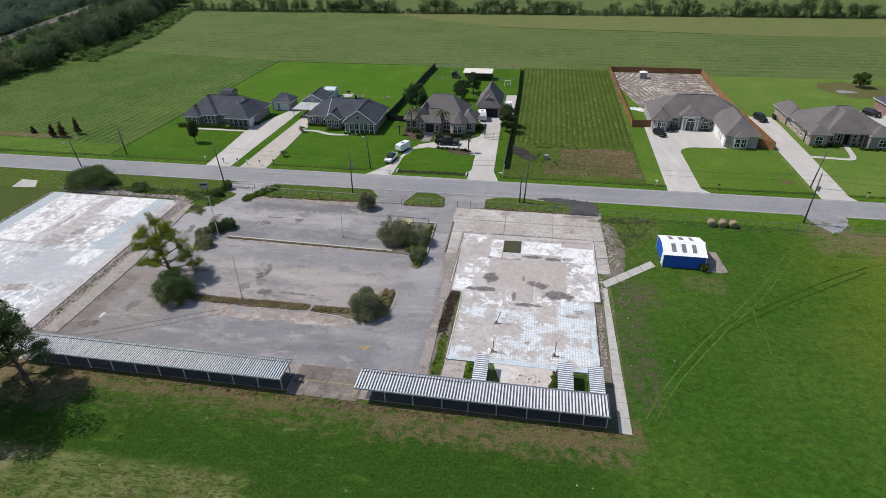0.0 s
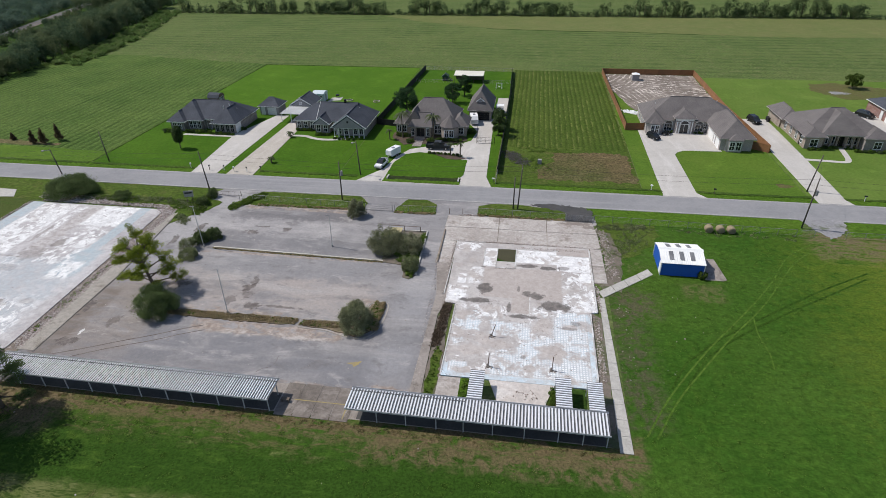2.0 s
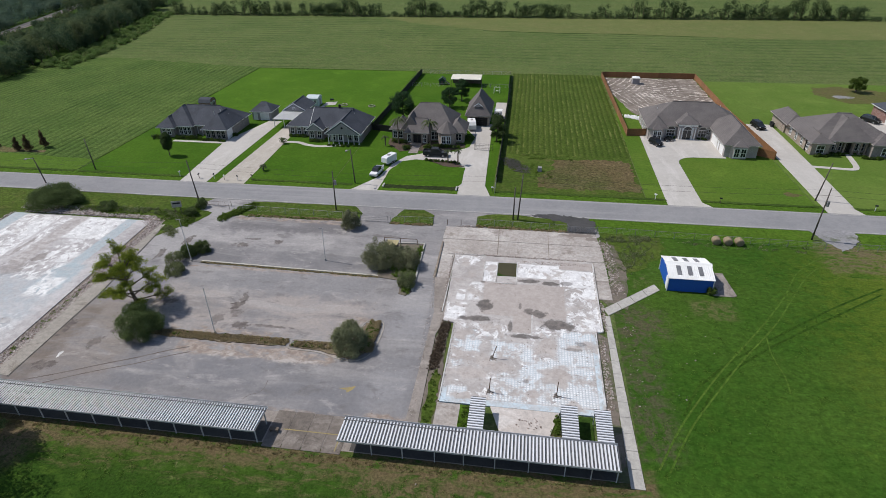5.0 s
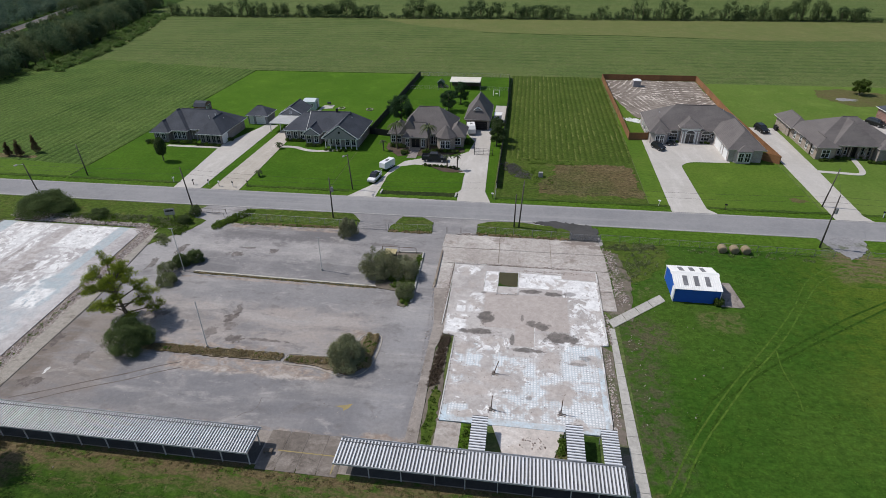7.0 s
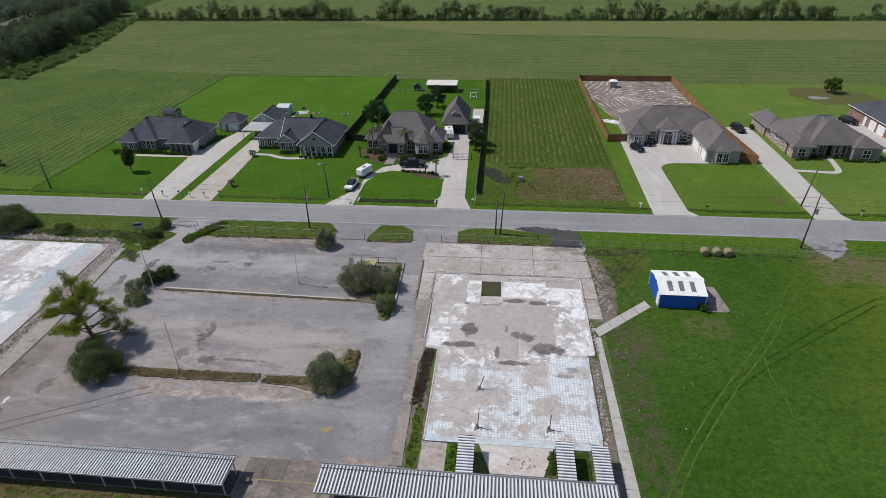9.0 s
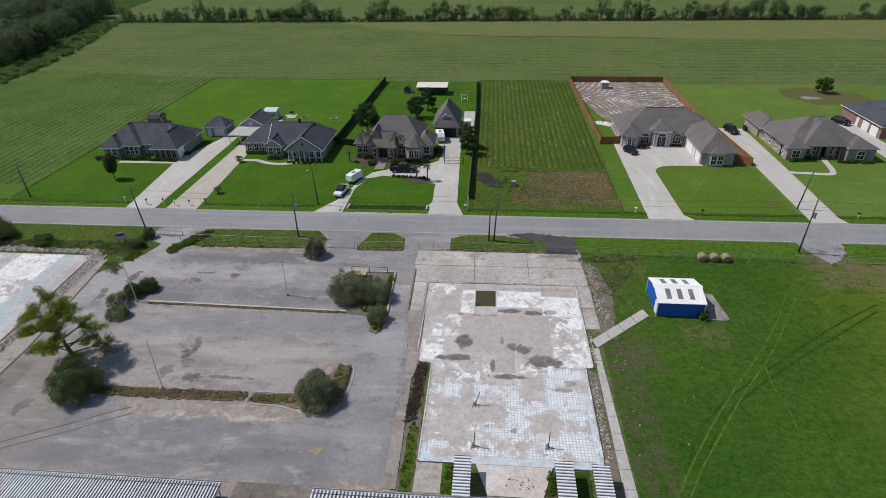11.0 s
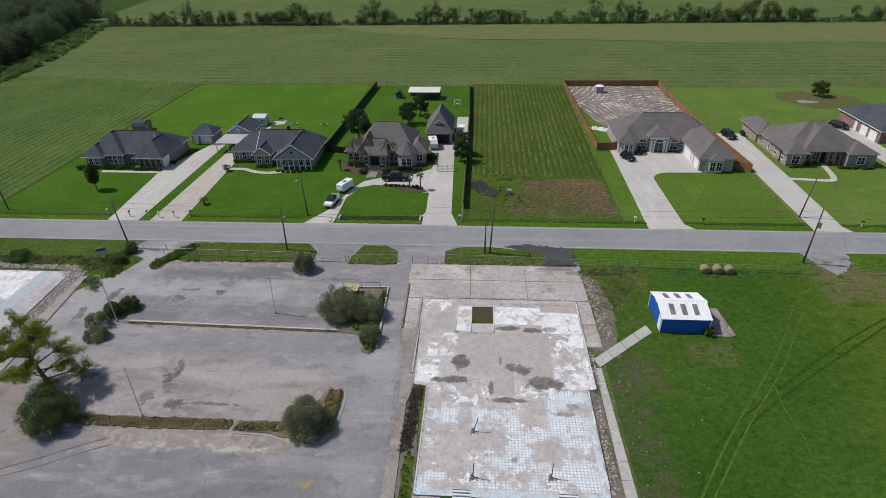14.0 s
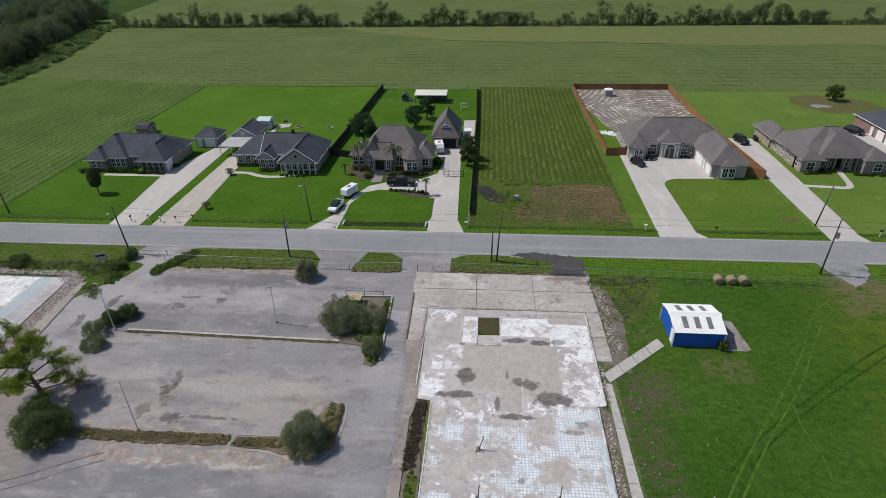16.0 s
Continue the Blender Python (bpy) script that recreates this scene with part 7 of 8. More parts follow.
# ---- bales ----
for k, x in enumerate((36.1, 38.0, 39.8)):
    o = thing("hay_bale", "round brown hay bale lying in the meadow", "hay bale", (x, 70.9, 0.03), 3 * k - 4, "hay bales")
    o.scale = (0.88, 0.86, 0.82)
    n, ring = 20, []
    b = B()
    for j, (y, r) in enumerate(((-0.72, 0.62), (-0.66, 0.76), (-0.3, 0.80), (0.3, 0.80), (0.66, 0.76), (0.72, 0.62))):
        ring.append([(r * math.cos(6.2832 * i / n) * (1 + 0.02 * math.sin(5 * i + j)), y, 0.76 + r * 0.96 * math.sin(6.2832 * i / n)) for i in range(n)])
    vs = [p for q in ring for p in q]
    fs = [(j * n + i, (j + 1) * n + i, (j + 1) * n + (i + 1) % n, j * n + (i + 1) % n) for j in range(5) for i in range(n)]
    b.add(vs, fs + [tuple(range(n)), tuple(range(6 * n - 1, 5 * n - 1, -1))]).ob("bale", "straw", o, smooth=True)

# ---- fences ----
def board_fence(label, line, h, mat, board=0.3, gap=0.012):
    """A board fence in panels, with posts; each panel's boards are proud of its rails."""
    o = thing("board_fence", label, "fence")
    done = {}
    for (ax, ay), (bx, by) in zip(line, line[1:]):
        l = math.hypot(bx - ax, by - ay)
        n = max(1, round(l / 2.4))
        turn = math.degrees(math.atan2(by - ay, bx - ax))
        w = l / n
        key = round(w, 3)
        if key not in done:
            m, front = max(1, round(w / board)), []
            for k in range(m):
                front += [(w * k / m + gap, -0.03), (w * (k + 1) / m - gap, -0.03), (w * (k + 1) / m, 0.0)]
            b = B().prism([(0, 0.03)] + [(0, 0)] + front + [(w, 0.03)], 0.05, h)
            done[key] = [b.ob("panel", mat, o), B().box(-0.05, 0.05, -0.0, 0.1, 0, h + 0.03).ob("post", mat, o)]
            fresh = True
        else:
            fresh = False
        for k in range(n):
            x, y = ax + (bx - ax) * k / n, ay + (by - ay) * k / n
            if fresh and k == 0:
                for p in done[key]:
                    p.matrix_basis = pose(x, y, 0, 0, 0, turn)
            else:
                for p in done[key]:
                    again(p, o, x, y, 0, turn)
    return o


board_fence("red-brown cedar fence round a dirt yard", [(28.3, 124.4), (27.4, 183.6), (57.6, 183.6), (57.4, 143), (59.0, 111.6)], 1.9, "fence_brown")
board_fence("short red-brown cedar fence beside a house", [(28.3, 124.4), (32.9, 124.9)], 1.9, "fence_brown")
board_fence("short red-brown cedar fence behind the garage wing", [(55.6, 114.2), (58.9, 111.7)], 1.9, "fence_brown")
board_fence("dark stained fence between two yards", [(-36.7, 122.0), (-35.4, 156), (-34.4, 183)], 1.9, "fence_dark")
board_fence("dark stained fence beside the crop field", [(-2.4, 92.0), (-2.4, 110), (-2.6, 150), (-3.4, 183)], 1.7, "fence_dark")
board_fence("dark stained fence beside a house", [(-36.7, 122.0), (-30.2, 120.5)], 1.7, "fence_dark")


def wire_fence(label, line, h, post_mat="chain", every=3.0, rails=(0.98,), wires=(0.2, 0.4, 0.6, 0.8)):
    o = thing("wire_fence", label, "fence")
    post = None
    for (ax, ay), (bx, by) in zip(line, line[1:]):
        n = max(1, round(math.hypot(bx - ax, by - ay) / every))
        for k in range(n + 1):
            x, y = ax + (bx - ax) * k / n, ay + (by - ay) * k / n
            if post is None:
                post = B().tube((0, 0, 0), (0, 0, h), 0.045, 0.045, 6).ob("post", post_mat, o)
                post.location = (x, y, 0)
            else:
                again(post, o, x, y)
        for f in rails:
            B().tube((ax, ay, h * f), (bx, by, h * f), 0.03, 0.03, 5).ob("rail", post_mat, o)
        b = B()
        for f in wires:
            b.tube((ax, ay, h * f), (bx, by, h * f), 0.008, 0.008, 4)
        b.ob("wire", post_mat, o)
    return o


wire_fence("grey chain-link fence along the verge", [(-52.6, 73.0), (-27, 72.4)], 1.3)
wire_fence("grey chain-link fence on the small grass island", [(-20.6, 72.0), (-12.6, 72.3)], 1.3)
wire_fence("grey chain-link fence before the concrete apron", [(-4.7, 72.7), (11.5, 72.3)], 1.3)
wire_fence("grey chain-link fence along the meadow", [(16.6, 72.2), (36, 71.6), (53.4, 71.0)], 1.3)
wire_fence("grey chain-link fence along the meadow", [(58.5, 71.2), (130, 71.2)], 1.3)
wire_fence("thin wire fence behind the yard", [(-34.4, 183.2), (-3.4, 183.2)], 1.3)
wire_fence("thin wire fence round a paddock", [(-34.6, 166), (-22.5, 166)], 1.2)
wire_fence("thin wire fence round a paddock", [(-12, 166.5), (-3.2, 166.5)], 1.2)
wire_fence("low wire fence beside the driveway", [(-2.4, 86.6), (-2.4, 92)], 1.2)


def gate(label, x0, x1, y, h, bars, mat, shut=True, y1=None):
    o = thing("gate", label, "gate", group="gates")
    y1 = y if y1 is None else y1
    for x, yy in ((x0, y), (x1, y1)):
        B().tube((x, yy, 0), (x, yy, h + 0.15), 0.06, 0.06, 7).ob("gate_post", mat, o)
    for k in range(bars):
        z = 0.15 + (h - 0.15) * k / (bars - 1)
        B().tube((x0, y, z), (x1, y1, z), 0.025, 0.025, 5).ob("bar", mat, o)
    for f in (0.25, 0.5, 0.75):
        x, yy = x0 + (x1 - x0) * f, y + (y1 - y) * f
        B().tube((x, yy, 0.15), (x, yy, h), 0.02, 0.02, 5).ob("brace", mat, o)
    return o


gate("low grey tubular gate across the entrance", -58.4, -53.0, 74.6, 0.9, 2, "wood")
gate("grey tubular gate between verge and island", -26.2, -21.0, 71.8, 1.2, 4, "chain")
gate("grey tubular gate in the wet gateway", 11.6, 16.5, 72.0, 1.2, 6, "chain")
gate("black iron gate across the driveway", -8.7, -4.4, 110.3, 1.6, 5, "black")
wire_fence("black iron railing beside the drive", [(-8.7, 110.3), (-9.4, 119.2)], 1.5, "black", 1.0, (0.98, 0.1), (0.5,))
for x, y in ((-10.0, 72.1), (-7.5, 72.2)):
    o = thing("fence_post", "lone rusty fence post in the entrance", "post", (x, y, 0.04), group="lone posts")
    B().tube((0, 0, 0), (0, 0, 1.1), 0.05, 0.045, 7).ob("post", "rust", o)
o = thing("pipe_rail", "rusty pipe rail round the planting bed", "railing", (0, 0, 0.1))
for x in (-19.8, -17.0, -14.1):
    B().tube((x, 64.2, 0), (x, 64.2, 1.1), 0.05, 0.05, 6).ob("post", "rust", o)
B().tube((-19.8, 64.2, 1.08), (-14.1, 64.2, 1.08), 0.04, 0.04, 6).ob("rail", "rust", o)
o = thing("wooden_box", "small yellow-roofed wooden pump box", "box", (-18.0, 62.6, 0.15))
B().box(-0.8, 0.8, -0.7, 0.7, 0, 1.0).ob("side_wall", "wood", o)
for k in range(4):
    B().box(-0.95 + 0.48 * k, -0.52 + 0.48 * k, -0.85, 0.85, 1.0, 1.09).ob("roof_board", "gold", o)

# ---- poles, lamps, wires ----
def power_pole(label, x, y, h, lean=(0, 0), arm=True, can=False, lamp=False):
    o = thing("utility_pole", label, "utility pole", (x, y, 0), group="utility poles")
    B().tube((0, 0, -0.1), (lean[0], lean[1], h), 0.14, 0.09, 9).ob("pole", "pole", o, smooth=True)
    f = (h - 0.6) / h
    if arm:
        a = B().box(-0.06 + lean[0] * f, 0.06 + lean[0] * f, -1.0 + lean[1] * f, 1.0 + lean[1] * f, h - 0.7, h - 0.55).ob("crossarm", "pole", o)
        for s in (-0.85, 0.85):
            B().tube((lean[0] * f, s + lean[1] * f, h - 0.56), (lean[0] * f, s + lean[1] * f, h - 0.35), 0.05, 0.04, 6).ob("insulator", "siding", a)
    if can:
        B().tube((lean[0] * 0.7 + 0.35, lean[1] * 0.7, h * 0.66), (lean[0] * 0.7 + 0.35, lean[1] * 0.7, h * 0.66 + 0.9), 0.25, 0.25, 10).ob("transformer", "siding", o)
    if lamp:
        B().tube((lean[0], lean[1], h - 0.3), (lean[0] - 0.3, lean[1] - 1.3, h + 0.1), 0.04, 0.04, 6).ob("lamp_arm", "post", o)
        B().box(lean[0] - 0.5, lean[0] - 0.1, lean[1] - 1.8, lean[1] - 1.2, h, h + 0.18).ob("lamp_head", "siding", o)
    return o


POLES = [(-98.2, 80.4, 5.9, (-1.0, 0.2)), (-60.0, 75.2, 9.0, (-0.6, 0)), (-32.0, 75.3, 8.2, (0.1, 0)), (2.6, 75.5, 9.2, (0.5, 0)), (52.6, 74.3, 9.7, (0.2, 0))]
power_pole("leaning wooden utility pole with a lamp", *POLES[0], arm=False, lamp=True)
power_pole("dark wooden utility pole beside an entrance", *POLES[1], arm=False)
power_pole("wooden utility pole with a grey transformer", *POLES[2], arm=False, can=True)
power_pole("wooden utility pole beside a second pole", *POLES[3], arm=True)
power_pole("bare wooden pole beside a utility pole", 1.75, 75.4, 6.6, (0.1, 0), arm=False)
power_pole("dark wooden utility pole with a grey transformer", *POLES[4], arm=False, can=True)
power_pole("pale utility pole across the road", 59.4, 90.5, 7.8, (0.8, 0), arm=False)
power_pole("thin utility pole in the lawn", -31.9, 88.2, 7.7, (-0.4, 0), arm=False, lamp=True)
power_pole("thin weathered pole at the lawn's edge", -92.6, 88.7, 7.2, (-0.3, 0), arm=False)
tops = [(-240, 78.0, 7.0)] + [(x + l[0], y + l[1], h) for x, y, h, l in POLES] + [(112, 74.0, 9.5), (240, 74.0, 9.5)]
for dz, dy in ((-0.35, 0.0), (-1.4, 0.15)):
    o = thing("power_line", "thin dark power line sagging between poles", "cable", group="power lines")
    for (ax, ay, az), (bx, by, bz) in zip(tops, tops[1:]):
        sag, pts = 0.00022 * (bx - ax) ** 2, []
        for k in range(13):
            f = k / 12
            x, y, z = ax + (bx - ax) * f, ay + dy + (by - ay) * f, az + dz + (bz - az) * f - 4 * sag * f * (1 - f)
            pts += [(x, y - 0.014, z), (x, y, z + 0.014), (x, y + 0.014, z), (x, y, z - 0.014)]
        B().add(pts, [(4 * k + j, 4 * k + (j + 1) % 4, 4 * k + 4 + (j + 1) % 4, 4 * k + 4 + j) for k in range(12) for j in range(4)]).ob("span", "rubber", o)
o = thing("service_wire", "thin service wire across the road", "cable", group="power lines")
for a, c in ((tops[3], (-32.3, 88.2, 7.5)), (tops[5], (60.1, 90.5, 7.5))):
    B().tube(a, c, 0.015, 0.015, 4).ob("span", "rubber", o)


def lamp_post(x, y, h, lean, head):
    o = thing("lamp_post", "thin pale lamp post in the car park", "lamp post", (x, y, 0.05), group="lamp posts")
    B().tube((0, 0, 0), (lean[0], lean[1], h), 0.06, 0.045, 8).ob("post", "sheet", o)
    B().tube((0, 0, 0), (0, 0, 0.35), 0.16, 0.14, 8).ob("foot", "path", o)
    if head:
        B().box(lean[0] - 0.55, lean[0] + 0.2, lean[1] - 0.07, lean[1] + 0.07, h - 0.02, h + 0.06).ob("lamp_head", "siding", o)


lamp_post(-37.2, 37.4, 7.4, (0.0, 0.1), False)
lamp_post(-28.2, 57.4, 6.0, (0.15, 0), True)
lamp_post(-50.2, 54.5, 7.7, (-0.15, 0), True)
o = thing("notice_board", "weathered blank notice board on two posts", "sign", (-61.9, 70.7, 0.06), 20)
for x in (-0.5, 0.5):
    B().box(x - 0.06, x + 0.06, -0.05, 0.05, 0, 2.4).ob("post", "wood", o)
B().box(-0.9, 0.9, -0.11, -0.05, 1.2, 2.5).ob("board", "path", o)
B().box(-0.7, 0.7, -0.13, -0.11, 1.9, 2.2).ob("faded_lettering_bar", "rubber", o)
for k, (x, y) in enumerate(((-71.2, 87.3), (-66.3, 86.6), (-63.0, 86.9), (-60.4, 86.4), (-57.4, 86.5), (-54.5, 87.3), (29.0, 87.4), (41.0, 87.0), (68.4, 87.0), (-2.9, 87.0))):
    o = thing("mailbox", "small roadside mailbox on a short post", "mailbox", (x, y, 0.04), 10 * k, "mailboxes")
    B().box(-0.05, 0.05, -0.05, 0.05, 0, 1.0).ob("post", "wood" if k % 2 else "white", o)
    B().side([(-0.13, 1.0), (0.13, 1.0), (0.13, 1.14), (0.07, 1.22), (-0.07, 1.22), (-0.13, 1.14)], -0.25, 0.25).ob("box", "black" if k % 3 else "white", o)
for x, w in ((-25.6, 1), (-10.3, 1)):
    o = thing("culvert_headwall", "low concrete culvert headwall in the ditch", "headwall", (x, 87.4, 0))
    B().box(-0.15, 0.15, -0.9, 0.9, 0, 0.4).ob("wall", "path", o)
o = thing("utility_box", "small blue utility box in the weeds", "utility box", (6.6, 99.0, 0.04))
B().box(-0.45, 0.45, -0.4, 0.4, 0, 1.0).ob("cabinet", "siding", o)

# broken pipes on the slab
for x, y, dx, dy, h in ((0.6, 37.0, 0.5, 0.2, 1.9), (0.65, 31.1, 0.1, 0.0, 2.2), (8.5, 31.4, 0.05, 0.1, 2.2)):
    o = thing("broken_pipe", "bent iron pipe standing on the bare slab", "pipe", (x, y, 0.2), group="broken pipes")
    B().tube((0, 0, 0), (dx, dy, h), 0.05, 0.05, 7).ob("pipe", "rust", o)
    B().tube((0, 0, 0), (0, 0, 0.12), 0.28, 0.2, 8).ob("base", "damp", o)
    for k in range(4):
        B().box(-0.2, 0.2, -0.05, 0.05, 0, 0.1).ob("loose_brick", "rubble", o).matrix_basis = pose(0.4 * math.cos(k * 1.9), 0.4 * math.sin(k * 1.9), 0, 0, 0, 50 * k)

# play things in the back yard
o = thing("playhouse", "small dark green playhouse with a pitched roof", "playhouse", (-25.2, 169.5, 0.04))
B().box(-0.9, 0.9, -0.9, 0.9, 0, 1.5).ob("wall", "play_green", o)
b, ridge = roof_mesh(-0.9, 0.9, -0.9, 0.9, 1.5, 0.9, 0.3, 0.0, 0.0, "y", 0.1)
b.ob("roof", "play_green", o)
B().box(-0.35, 0.35, -0.94, -0.9, 0.05, 1.2).ob("door", "wood", o)
for s in (-1, 1):
    B().tube((0.9, 0.5 * s, 1.1), (2.6, 0.5 * s, 0.0), 0.06).ob("ramp_rail", "wood", o)
B().add([(0.9, -0.4, 1.0), (0.9, 0.4, 1.0), (2.4, 0.4, 0.05), (2.4, -0.4, 0.05), (0.9, -0.4, 1.08), (0.9, 0.4, 1.08), (2.4, 0.4, 0.13), (2.4, -0.4, 0.13)],
        [(3, 2, 1, 0), (4, 5, 6, 7), (0, 1, 5, 4), (1, 2, 6, 5), (2, 3, 7, 6), (3, 0, 4, 7)]).ob("slide", "skylight", o)
o = thing("swing_frame", "small white metal play frame on the lawn", "play frame", (-6.6, 161.0, 0.04))
for x in (-0.9, 0.9):
    for y in (-0.7, 0.7):
        B().tube((x, y, 0), (x, 0, 1.7), 0.07, 0.07, 6).ob("leg", "white", o)
B().tube((-0.9, 0, 1.7), (0.9, 0, 1.7), 0.07, 0.07, 6).ob("top_bar", "white", o)
B().box(-0.4, 0.4, -0.2, 0.2, 0.5, 0.6).ob("seat", "white", o)


# ---- trees and shrubs ----
def pine(x, y, h, r, seed, label="open yellow-green pine with bare forking limbs", mat="leaf_pine", count=19000):
    """An open pine: leaning trunk, long bare limbs that fork, flat tufts of needles at their ends."""
    o = thing("pine_tree", label, "tree", (x, y, 0))
    q, lobes = random.Random(seed), []
    spine = [(0, 0, -0.1), (-0.1, 0.05, h * 0.2), (-0.45, 0.1, h * 0.42), (-0.8, 0.3, h * 0.66), (-0.9, 0.4, h * 0.88)]
    b = B()
    for p0, p1, r0, r1 in zip(spine, spine[1:], (0.34, 0.27, 0.2, 0.12), (0.27, 0.2, 0.12, 0.05)):
        b.tube(p0, p1, r0, r1, 9)
    b.ob("trunk", "bark", o, smooth=True)
    for k in range(20):
        f = 0.22 + 0.68 * k / 19
        a = k * 2.4 + 0.4 + q.uniform(-0.4, 0.4)
        j = min(3, int(f / 0.22))
        s = [u + (w - u) * (f / 0.22 - j) for u, w in zip(spine[j], spine[j + 1])]
        reach = r * (1.0 - 0.55 * max(0, f - 0.5) / 0.4) * q.uniform(0.75, 1.05)
        rise = h * (-0.06 + 0.42 * f)
        m = (s[0] + reach * 0.5 * math.cos(a), s[1] + reach * 0.5 * math.sin(a), s[2] + rise * 0.7)
        limb = B().tube(s, m, 0.11, 0.075, 6)
        for side in (-0.45, 0.05, 0.5):
            l = reach * q.uniform(0.36, 0.55)
            e = (m[0] + l * math.cos(a + side), m[1] + l * math.sin(a + side), m[2] + rise * q.uniform(0.1, 0.6))
            limb.tube(m, e, 0.06, 0.02, 5)
            for t in (0.45, 0.7, 0.9, 1.08):
                z = r * q.uniform(0.07, 0.15)
                lobes.append((m[0] + (e[0] - m[0]) * t + q.uniform(-0.35, 0.35), m[1] + (e[1] - m[1]) * t + q.uniform(-0.35, 0.35), m[2] + (e[2] - m[2]) * t + 0.15 + q.uniform(-0.15, 0.25), z, z, z * 0.6))
        limb.ob("limb", "bark", o, smooth=True)
    for k in range(14):
        z = r * q.uniform(0.12, 0.18)
        lobes.append((-0.9 + q.uniform(-1.3, 1.3), 0.4 + q.uniform(-1.3, 1.3), h * q.uniform(0.82, 0.97), z, z, z * 0.7))
    leaf_mesh("crown", lobes, count, 0.092, mat, o, 0.6, seed=seed, up=0.6, fuzz=0.6)


pine(-51.0, 41.3, 7.4, 4.7, 5, count=26000)
shrub("round_bush", "large round dark green bush under the pine", -47.5, 36.2, 3.5, 4.2, "leaf_bush", 20000, 0.09, 4, dome=True)
shrub("round_bush", "round olive-green bush on a planting strip", -18.0, 36.7, 2.8, 4.0, "leaf_round", 18000, 0.085, 5, dome=True)
shrub("round_bush", "round grey-green bush beside the entrance gate", -27.2, 69.0, 1.9, 3.6, "leaf_grey", 10000, 0.085, 6, dome=True)
shrub("spreading_bush", "grey-green bush in the planting bed", -18.7, 57.6, 3.2, 4.0, "leaf_grey", 14000, 0.09, 7)
shrub("spreading_bush", "thin grey-brown bush in the planting bed", -14.8, 57.4, 2.5, 3.4, "leaf_grey", 9000, 0.085, 8)
shrub("spreading_bush", "low bush at the planting bed's tip", -13.5, 52.0, 1.6, 2.6, "leaf_olive", 5000, 0.085, 9)
shrub("spreading_bush", "dense green bush at the car park's edge", -49.9, 57.6, 1.6, 2.2, "leaf_bush", 8000, 0.085, 10, dome=True)
shrub("spreading_bush", "dense green bush at the car park's edge", -51.5, 56.0, 1.5, 2.2, "leaf_bush", 7000, 0.085, 28, dome=True)
shrub("spreading_bush", "thin twiggy bush at the car park's edge", -52.4, 53.4, 1.6, 2.2, "leaf_olive", 3000, 0.085, 11)
shrub("spreading_bush", "low green bush at the car park's edge", -50.9, 50.8, 1.7, 1.5, "leaf_olive", 4500, 0.085, 12)
shrub("shed_bush", "small green bush at the shed's corner", 31.6, 55.3, 0.8, 1.3, "leaf", 1200, 0.09, 44)
shrub("big_bush", "very wide olive-green bush beside the white slab", -88.6, 71.4, 5.6, 4.0, "leaf_bush", 26000, 0.12, 13, dome=True)
pine(-55.0, 16.8, 7.8, 4.6, 14, "dark open pine at the meadow's edge", "leaf_bush", 17000)
tree("broad_tree", "tall dark tree at the meadow's edge", -60.0, 13.2, 16.0, 6.2, "leaf_dark", 30000, 0.14, 15, 0.40, 20, 0.35, 1.0, 0.42)
# by the houses
o = thing("columnar_tree", "small upright dark tree in a front lawn", "tree", (-80.3, 98.5, 0.04))
B().tube((0, 0, 0), (0, 0, 1.8), 0.12, 0.09, 8).ob("trunk", "bark", o)
leaf_mesh("crown", [(0, 0, 3.6, 1.25, 1.25, 2.1), (0.2, 0, 4.4, 0.9, 0.9, 1.4), (-0.3, 0.2, 2.4, 1.0, 1.0, 0.9)], 6000, 0.11, "leaf_dark", o, seed=16)
tree("yard_tree", "dark green tree behind a fence", -30.2, 130.0, 8.0, 3.6, "leaf_blue", 14000, 0.12, 17, 0.25, 14, 0.2, 0.9, 0.38)
tree("yard_tree", "dark green tree in the back yard", -19.2, 143.5, 5.6, 2.6, "leaf_blue", 9000, 0.11, 18, 0.2, 12, 0.2, 0.9, 0.38)
tree("yard_tree", "green tree in the back yard", -16.6, 151.0, 6.2, 2.7, "leaf_blue", 9000, 0.11, 19, 0.2, 12, 0.2, 0.9, 0.38)
tree("yard_tree", "small tree beside the driveway fence", -3.9, 116.5, 5.2, 1.8, "leaf_dark", 6500, 0.12, 20, 0.15, 7, 0.15, 0.9, 0.55)
tree("yard_tree", "small tree beside the driveway fence", -3.8, 121.0, 5.6, 1.9, "leaf_dark", 6500, 0.12, 21, 0.15, 7, 0.15, 0.9, 0.55)
tree("lawn_tree", "round green tree alone in the lawn", 102.2, 172.0, 4.4, 2.5, "leaf", 8000, 0.12, 22, 0.18, 12, 0.15, 0.9, 0.4)
for k, (x, y, h, s) in enumerate(((-120.0, 97.6, 3.4, 1.1), (-117.2, 97.8, 4.0, 1.3), (-114.9, 100.4, 4.4, 1.2), (-127.5, 99.5, 1.8, 0.9))):
    o = thing("reddish_sapling", "upright reddish-brown sapling in the hayfield", "tree", (x, y, 0.03), group="reddish saplings")
    B().tube((0, 0, 0), (0, 0, h * 0.6), 0.07, 0.03, 6).ob("trunk", "bark", o)
    leaf_mesh("crown", [(0.15 * math.sin(2.1 * j + k), 0.15 * math.cos(1.7 * j), h * (0.18 + 0.105 * j), s * (0.75 - 0.075 * j), s * (0.75 - 0.075 * j), h * 0.12) for j in range(8)], 1500, 0.13, "leaf_red", o, seed=30 + k)


